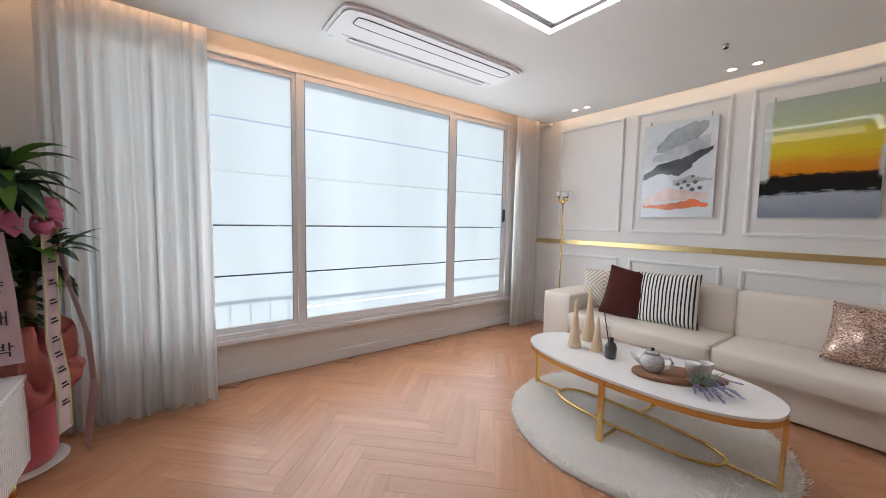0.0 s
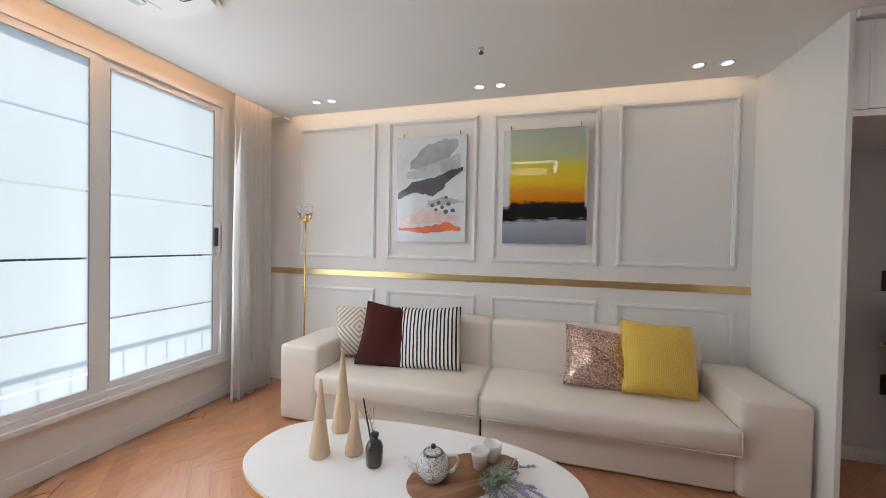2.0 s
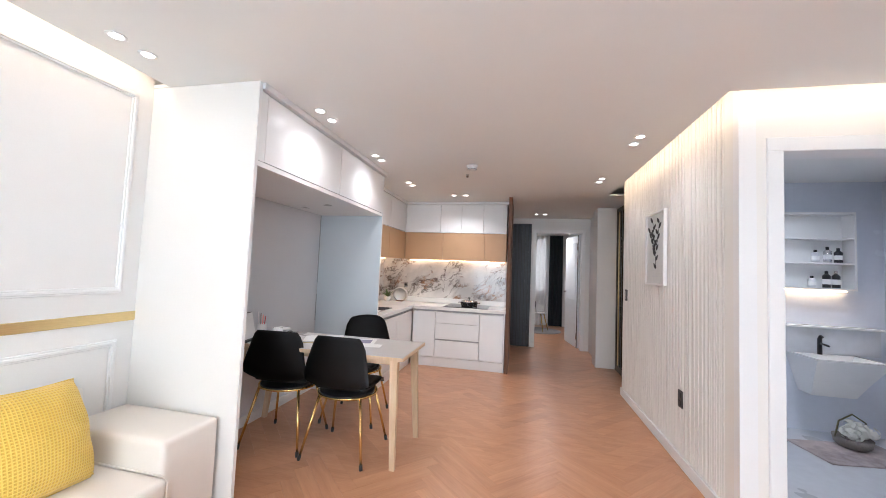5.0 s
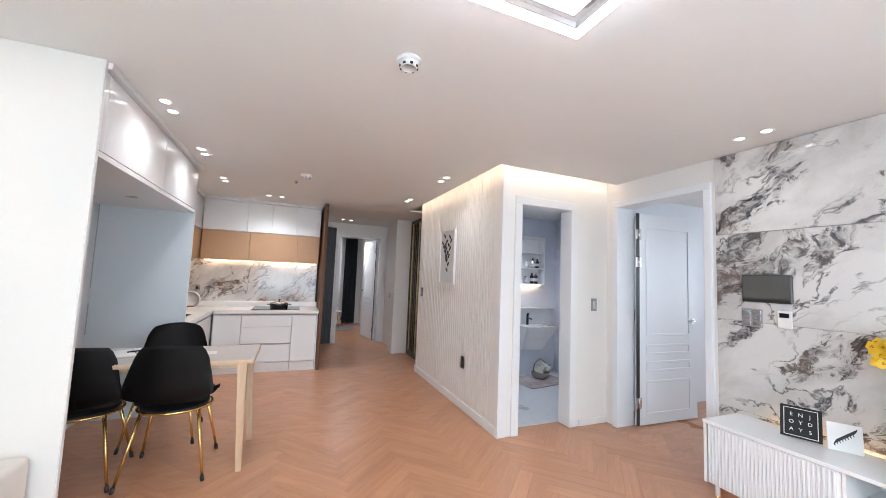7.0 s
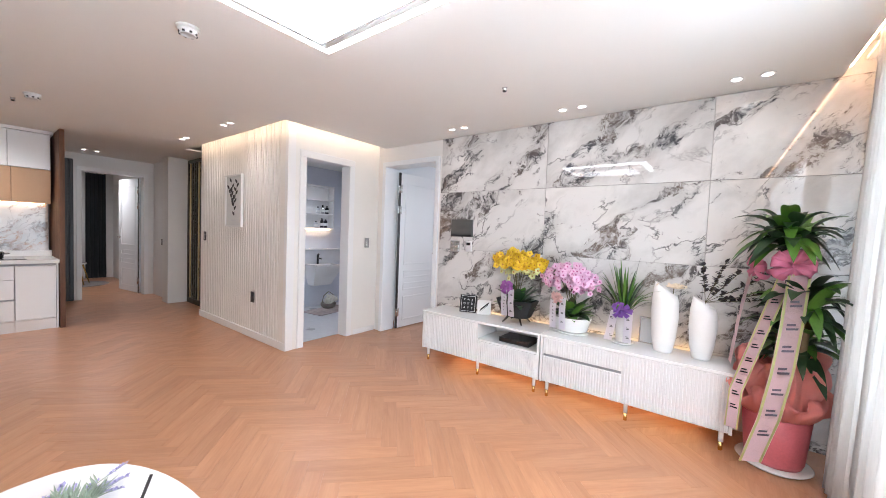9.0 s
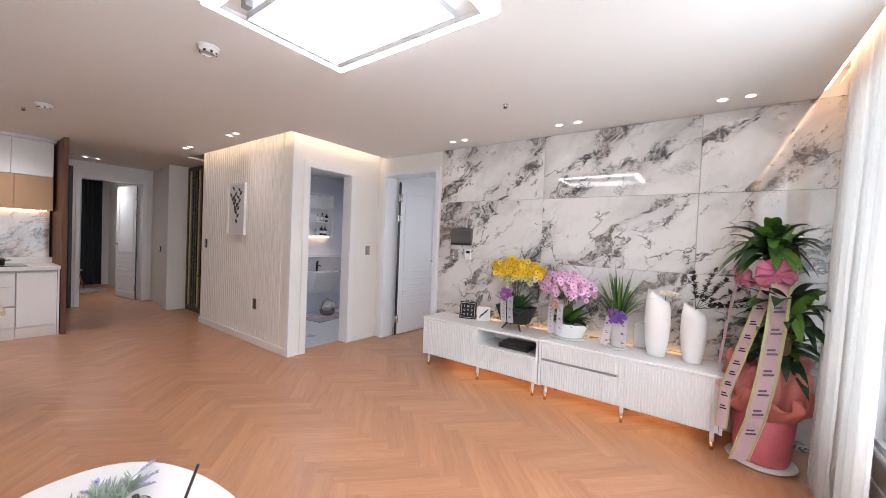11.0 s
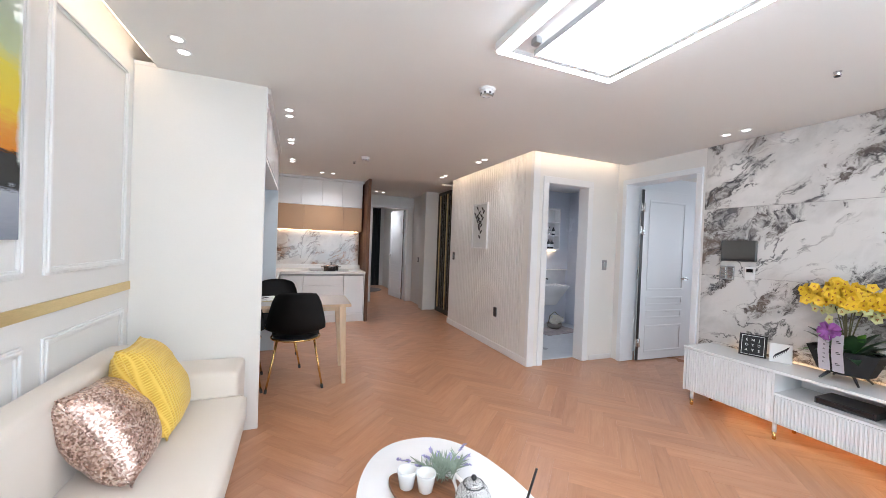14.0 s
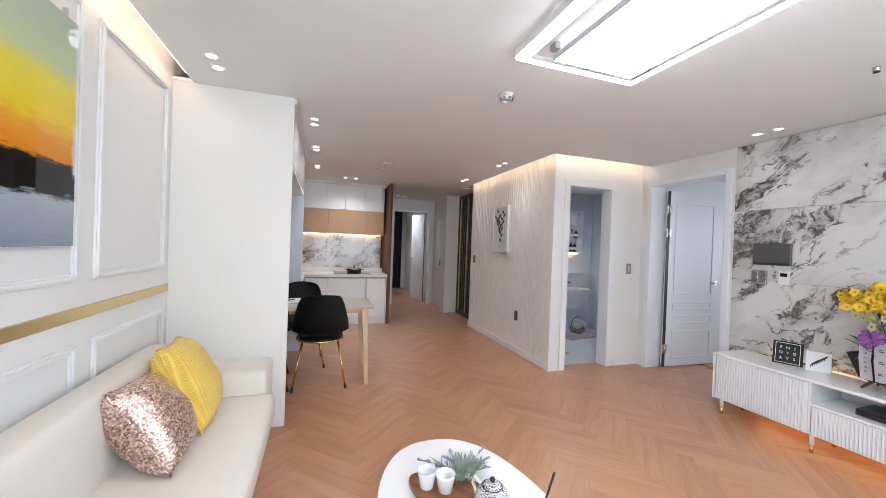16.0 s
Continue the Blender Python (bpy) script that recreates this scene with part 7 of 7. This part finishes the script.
DARKPLATE = plain("bronze_plate", (0.055, 0.05, 0.048), 0.4, 0.3)
GREYPLATE = plain("grey_plate", (0.30, 0.30, 0.30), 0.4, 0.2)
wall_plate("wall_socket", "dark double socket on the slatted wall", (0.102, -2.0, 0.469), 0, 0.07, 0.12, ((0, 0.028, 0.036, 0.036), (0, -0.028, 0.036, 0.036)), DARKPLATE)
wall_plate("light_switch", "dark slim switch on the slatted wall", (0.102, -3.36, 1.115), 0, 0.07, 0.12, ((0, 0.0, 0.03, 0.08),), DARKPLATE)
wall_plate("light_switch", "grey switch beside the bathroom doorway", (-0.95, -1.309, 1.12), 90, 0.07, 0.12, ((0, 0.0, 0.03, 0.08),), GREYPLATE)
wall_plate("wall_socket", "dark double socket in the desk niche", (EAST - 0.013, -1.42, 1.075), 180, 0.07, 0.12, ((0, 0.028, 0.036, 0.036), (0, -0.028, 0.036, 0.036)), DARKPLATE)
wall_plate("wall_socket", "dark double socket below the desk", (EAST - 0.013, -1.43, 0.468), 180, 0.07, 0.12, ((0, 0.028, 0.036, 0.036), (0, -0.028, 0.036, 0.036)), DARKPLATE)
wall_plate("wall_socket", "dark socket on the bedroom wall", (0.051, -7.4, 0.45), 0, 0.07, 0.12, ((0, 0.028, 0.036, 0.036),), DARKPLATE)
wall_plate("light_switch", "grey switch panel with six keys on the marble", (WEST + 0.001, -0.072, 1.14), 0, 0.12, 0.12, [(-0.03 + 0.06 * (k % 2), 0.036 - 0.036 * (k // 2), 0.045, 0.026) for k in range(6)], GREYPLATE)
wall_plate("wall_socket", "dark socket on the wall beyond the bedroom door", (-1.7, -1.449, 1.0), 90, 0.07, 0.12, ((0, 0.028, 0.036, 0.036),), DARKPLATE)
wall_plate("light_switch", "dark switch on the hall's side wall", (0.051, -5.336, 0.945), 0, 0.06, 0.10, ((0, 0.0, 0.03, 0.06),), DARKPLATE)
t = thing("thermostat", "white thermostat with a dark display on the marble", "thermostat", (WEST + 0.001, 0.106, 1.146))
part("case", box(0, 0.016, -0.036, 0.036, -0.055, 0.055, 0.004), M_TRIM, t)
part("display", box(0.0162, 0.0175, -0.024, 0.024, 0.012, 0.04), M_BLACKGLASS, t)
w = thing("wall_pad", "dark home control pad on the marble wall", "control pad", (WEST + 0.001, 0.015, 1.335))
part("case", box(0, 0.022, -0.135, 0.135, -0.09, 0.09, 0.005), plain("graphite", (0.07, 0.07, 0.068), 0.3, 0.4), w)
part("screen", box(0.0222, 0.0245, -0.128, 0.128, -0.062, 0.084), plain("dim_screen", (0.10, 0.10, 0.095), 0.12), w)
part("speaker_bar", box(0.0222, 0.026, -0.128, 0.128, -0.084, -0.070), M_BLACK, w)


def botanical_print():
    p = thing("botanical_print", "framed botanical print on the slatted wall", "picture", (0.102, -2.475, 1.255))
    w, h = 0.215, 0.62
    part("frame", boxes((0, 0.028, -w, -w + 0.015, 0, h), (0, 0.028, w - 0.015, w, 0, h), (0, 0.028, -w + 0.015, w - 0.015, 0, 0.015), (0, 0.028, -w + 0.015, w - 0.015, h - 0.015, h)), M_TRIM, p)
    pr = part("print", box(0, 0.015, -w + 0.015, w - 0.015, 0.015, h - 0.015), plain("grey_print_paper", (0.66, 0.67, 0.66), 0.4, grain=20, vary=0.05), p)
    rnd = random.Random(6)
    for (a, b) in (((0.02, 0.14), (-0.06, 0.54)), ((0.0, 0.25), (0.09, 0.52)), ((-0.01, 0.30), (-0.12, 0.46))):
        part("drawn_stem", tube([(0.0162, *a), (0.0162, (a[0] + b[0]) / 2 + 0.01, (a[1] + b[1]) / 2), (0.0162, *b)], 0.002, 5), M_INK, pr)
        for k in range(7):
            t = k / 6
            y, z = a[0] + (b[0] - a[0]) * t, a[1] + (b[1] - a[1]) * t
            s = 1 if k % 2 else -1
            bm = bmesh.new()
            leaf_strip(bm, (0.0164, y, z), (0.0164, y + s * 0.06, z + 0.045), 0.017, 0, 5, 0.0, Vector((0, 0.6, -0.8 * s)))
            part("drawn_leaf", bm, M_INK, pr)
    part("caption_bar", box(0.0152, 0.0158, -0.07, 0.07, 0.07, 0.078), M_NICHE, pr)


botanical_print()


# ---- hall and back bedroom ----
def hall_things():
    w = thing("wood_end_panel", "dark walnut panel at the kitchen's end", "wall panel", (0, 0, 0))
    part("panel", box(1.36, 1.404, -4.75, -3.885, 0, CEIL - 0.001, 0.002), M_WALNUT, w)
    f = thing("fluted_panel", "charcoal fluted wall panel beside the bedroom door", "wall panel", (0, 0, 0))
    for k in range(12):
        x = 1.055 + k * 0.058
        part("flute", box(x, x + 0.044, -5.799, -5.775, 0.0, 2.2, 0.008), M_FLUTE, f)
    part("backing", box(1.05, 1.76, -5.7995, -5.792, 0, 2.2), M_BLACK, f)
    c = curtain("charcoal curtain beside the far bedroom wall", 0.20, 0.52, -8.55, 0.02, 2.28, 5, M_DARKCURTAIN, "far curtains", 0.035, seed=4)
    curtain("sheer white curtain over the far bedroom window", 0.52, 2.3, -8.6, 0.02, 2.28, 16, M_CURTAIN, "far curtains", 0.03, seed=6)
    area_lamp("far_window_daylight", (1.4, -8.66, 1.4), (1.4, -6, 1.2), 1.6, 1.6, 10, (0.9, 0.95, 1.0))
    r = thing("bedroom_rug", "round grey rug in the far bedroom", "rug", (0.75, -7.75, 0.0))
    part("mat", lathe([(0.45, 0.0), (0.46, 0.008), (0.44, 0.014), (0, 0.014)], 40), plain("grey_rug_pile", (0.28, 0.26, 0.26), 0.95, grain=160, vary=0.2, relief=0.5), r, "", True)
    a = thing("armchair", "white shell armchair with a dark cushion", "armchair", (0.82, -7.7, 0.0145), 70)
    bm = bmesh.new()
    rows = []
    for j in range(9):
        t = j / 8
        row = []
        for i in range(25):
            q = math.pi * (0.0 + 1.0 * i / 24) + math.pi
            rr = 0.16 + 0.13 * t ** 0.7
            z = 0.40 + 0.30 * t * (0.45 + 0.55 * math.sin(math.pi * i / 24))
            row.append(bm.verts.new((rr * math.cos(q), rr * math.sin(q) + 0.05, z)))
        rows.append(row)
    for p, q in zip(rows, rows[1:]):
        for i in range(24):
            bm.faces.new((p[i], p[i + 1], q[i + 1], q[i]))
    bmesh.ops.solidify(bm, geom=list(bm.faces), thickness=0.012)
    part("shell", bm, M_CERAMIC, a, "", True)
    part("seat", lathe([(0.16, 0.385), (0.20, 0.40), (0.19, 0.42), (0, 0.42)], 28), M_CERAMIC, a, "", True)
    part("cushion", soft_box(-0.15, 0.15, -0.18, -0.08, 0.42, 0.66, 0.04, 0.01, 3), M_FLUTE, a, "dark seat cushion", True)
    for sx in (-1, 1):
        for sy in (-1, 1):
            part("leg", tube([(sx * 0.11, sy * 0.11, 0.388), (sx * 0.19, sy * 0.19, 0.0)], 0.013, 8, taper=0.009), M_GOLD, a, "", True)


hall_things()


# ---- bathroom ----
def bathroom():
    b = thing("wash_basin", "white wall-hung wash basin with tapered sides", "wash basin", (-1.42, -3.049, 0))
    bm = bmesh.new()
    lv = []
    for (w, d, z) in ((0.16, 0.16, 0.36), (0.20, 0.24, 0.50), (0.25, 0.36, 0.68), (0.255, 0.37, 0.70)):
        lv.append([bm.verts.new(p) for p in ((-w, 0, z), (w, 0, z), (w, d, z), (-w, d, z))])
    lv.append([bm.verts.new(p) for p in ((-0.23, 0.05, 0.70), (0.23, 0.05, 0.70), (0.23, 0.345, 0.70), (-0.23, 0.345, 0.70))])
    lv.append([bm.verts.new(p) for p in ((-0.17, 0.09, 0.60), (0.17, 0.09, 0.60), (0.17, 0.29, 0.60), (-0.17, 0.29, 0.60))])
    for p, q in zip(lv, lv[1:]):
        for i in range(4):
            bm.faces.new((p[i], p[(i + 1) % 4], q[(i + 1) % 4], q[i]))
    bm.faces.new(lv[0][::-1])
    bm.faces.new(lv[-1])
    part("bowl", bm, M_CERAMIC, b)
    part("ledge", box(-0.42, 0.42, 0.0, 0.10, 0.93, 0.95, 0.003), M_CERAMIC, b)
    part("splash_board", box(-0.42, 0.42, 0.0, 0.055, 0.702, 0.929), M_BATHTILE, b)
    t = part("tap", tube([(0.05, 0.09, 0.702), (0.05, 0.09, 0.84), (0.05, 0.11, 0.86)], 0.017, 12), M_BLACK, b, "dark tap", True)
    part("spout", tube([(0.05, 0.10, 0.80), (0.05, 0.19, 0.79)], 0.009, 8), M_BLACK, t, "", True)
    c = thing("bath_cabinet", "open white shelf cabinet above the basin", "shelf cabinet", (-1.30, -3.049, 0))
    part("carcass", boxes((-0.32, -0.305, 0, 0.14, 1.27, 1.96), (0.305, 0.32, 0, 0.14, 1.27, 1.96), (-0.305, 0.305, 0, 0.14, 1.27, 1.29), (-0.305, 0.305, 0, 0.14, 1.94, 1.96), (-0.305, 0.305, 0, 0.01, 1.29, 1.94)), M_TRIM, c)
    for z in (1.50, 1.72):
        part("shelf", box(-0.304, 0.304, 0.0105, 0.135, z, z + 0.014), M_TRIM, c)
    part("light_strip", box(-0.30, 0.30, 0.04, 0.06, 1.258, 1.269), M_LEDK, c)
    li = thing("wall_light", "warm light strip below the tall bathroom cabinet", "light strip", (-1.84, -2.4, 1.25))
    part("light_strip", box(-0.03, -0.01, -0.25, 0.25, 0, 0.012), M_LEDK, li)
    part("valance", box(-0.06, 0.02, -0.27, 0.27, 0.0125, 0.10), M_BATHWALL, li)
    for k, (x, z, h, mat) in enumerate(((-1.52, 1.515, 0.13, M_INK), (-1.44, 1.515, 0.14, M_STEEL), (-1.50, 1.291, 0.15, M_BLACK), (-1.43, 1.291, 0.15, M_BLACK), (-1.32, 1.291, 0.10, M_NICHE), (-1.35, 1.515, 0.11, M_NICHE))):
        o = thing("toiletry_bottle", "small toiletry bottle on the bathroom shelf", "bottle", (x, -2.96, z), group="toiletry bottles")
        part("body", lathe([(0.026, 0), (0.028, 0.004), (0.028, h * 0.7), (0.012, h * 0.82)], 18), mat, o, "", True)
        part("cap", lathe([(0.012, h * 0.825), (0.012, h), (0, h)], 14), M_BLACK if k != 2 else M_STEEL, o, "", True)
        part("label", lathe([(0.0286, h * 0.2), (0.0286, h * 0.5)], 18), M_PAPER, o)
    m = thing("bath_mat", "flat mottled bath mat on the tiles", "bath mat", (-1.35, -2.6, 0.0065), 8)
    part("mat", box(-0.35, 0.35, -0.2, 0.2, 0, 0.012, 0.004), plain("mottled_mat", (0.42, 0.36, 0.35), 0.9, grain=16, vary=0.5, relief=0.4), m)
    f = thing("flower_basket", "white hydrangea blooms in a low basket", "flower basket", (-1.42, -2.72, 0.019))
    rnd = random.Random(3)
    part("basket", lathe([(0.08, 0), (0.11, 0.03), (0.12, 0.08), (0.10, 0.08), (0, 0.06)], 22), plain("grey_wicker", (0.22, 0.19, 0.17), 0.85, grain=90, vary=0.4, relief=0.6), f, "", True)
    part("handle", tube([(-0.12, 0, 0.07), (-0.09, 0, 0.2), (0, 0, 0.26), (0.09, 0, 0.2), (0.12, 0, 0.07)], 0.006, 8), M_STEM, f, "", True)
    cream = plain("white_bloom", (0.78, 0.77, 0.70), 0.7, grain=60, vary=0.08)
    for k in range(7):
        c = Vector((rnd.uniform(-0.08, 0.08), rnd.uniform(-0.04, 0.09), 0.11 + rnd.uniform(0, 0.06)))
        bm = bmesh.new()
        for i in range(46):
            v = Vector((rnd.gauss(0, 1), rnd.gauss(0, 1), rnd.gauss(0, 1))).normalized()
            flower(bm, c + v * 0.045, 0.018, v, rnd, 4)
        part("bloom", bm, cream, f)


bathroom()

# ---- herringbone floor ----
def herringbone():
    W, L = 0.095, 0.57
    plank = bmesh.new()
    add_box(plank, -L / 2 + 0.0003, L / 2 - 0.0003, -W / 2 + 0.0003, W / 2 - 0.0003, -0.0035, 0.0, 0.0005)
    me = bpy.data.meshes.new("plank")
    plank.to_mesh(me)
    plank.free()
    me.materials.append(M_PLANK)
    rest = bmesh.new()
    places = []
    r2 = math.sqrt(0.5)
    # rows of planks at right angles, in a frame turned by 45 degrees
    for i in range(-130, 131):
        for j in range(-16, 17):
            # plank along u, then its partner along v
            u0 = i * W + j * L
            v0 = i * W - j * L
            for kind in (0, 1):
                if kind == 0:
                    cu, cv = u0 + L / 2, v0 + W / 2
                else:
                    cu, cv = u0 + L + W / 2 - W * 0, v0 + W / 2 - (L - W) / 2
                x, y = (cu - cv) * r2 + 1.0, (cu + cv) * r2 - 1.5
                if not (-1.75 < x < 3.6 and -8.9 < y < 3.2):
                    continue
                if x < -0.3 and y < -1.75 and y > -3.3:
                    continue
                places.append((x, y, 45.0 if kind == 0 else 135.0))
    near = sorted(places, key=lambda q: (q[0] - 0.8) ** 2 + (q[1] - 0.4) ** 2)[:300]
    chosen = set(near)
    for x, y, a in near:
        o = new("plank", me)
        o.parent = floor
        o.matrix_basis = pose(x, y, 0, 0, 0, a)
    verts, faces = [], []
    h, k = L / 2 - 0.0003, W / 2 - 0.0003
    for x, y, a in places:
        if (x, y, a) in chosen:
            continue
        c, s = math.cos(radians(a)), math.sin(radians(a))
        b = len(verts)
        for z in (-0.0035, 0.0):
            for p, q in ((-h, -k), (h, -k), (h, k), (-h, k)):
                verts.append((min(x + c * p - s * q, 3.45), min(y + s * p + c * q, 3.05), z))
        faces += [(b + 4, b + 5, b + 6, b + 7), (b, b + 1, b + 5, b + 4), (b + 1, b + 2, b + 6, b + 5), (b + 2, b + 3, b + 7, b + 6), (b + 3, b, b + 4, b + 7)]
    m = bpy.data.meshes.new("planks")
    m.from_pydata(verts, [], faces)
    m.materials.append(M_PLANKS)
    ob = new("planks", m)
    ob.parent = floor
    tagged(ob, "warm oak herringbone planks farther off", "", "", "stuff")


herringbone()
structure("floor_far", box(-4.1, -1.95, -1.45, 1.4, -0.004, 0.0), M_PLANKS, "warm oak floor of the bedroom", "floor")
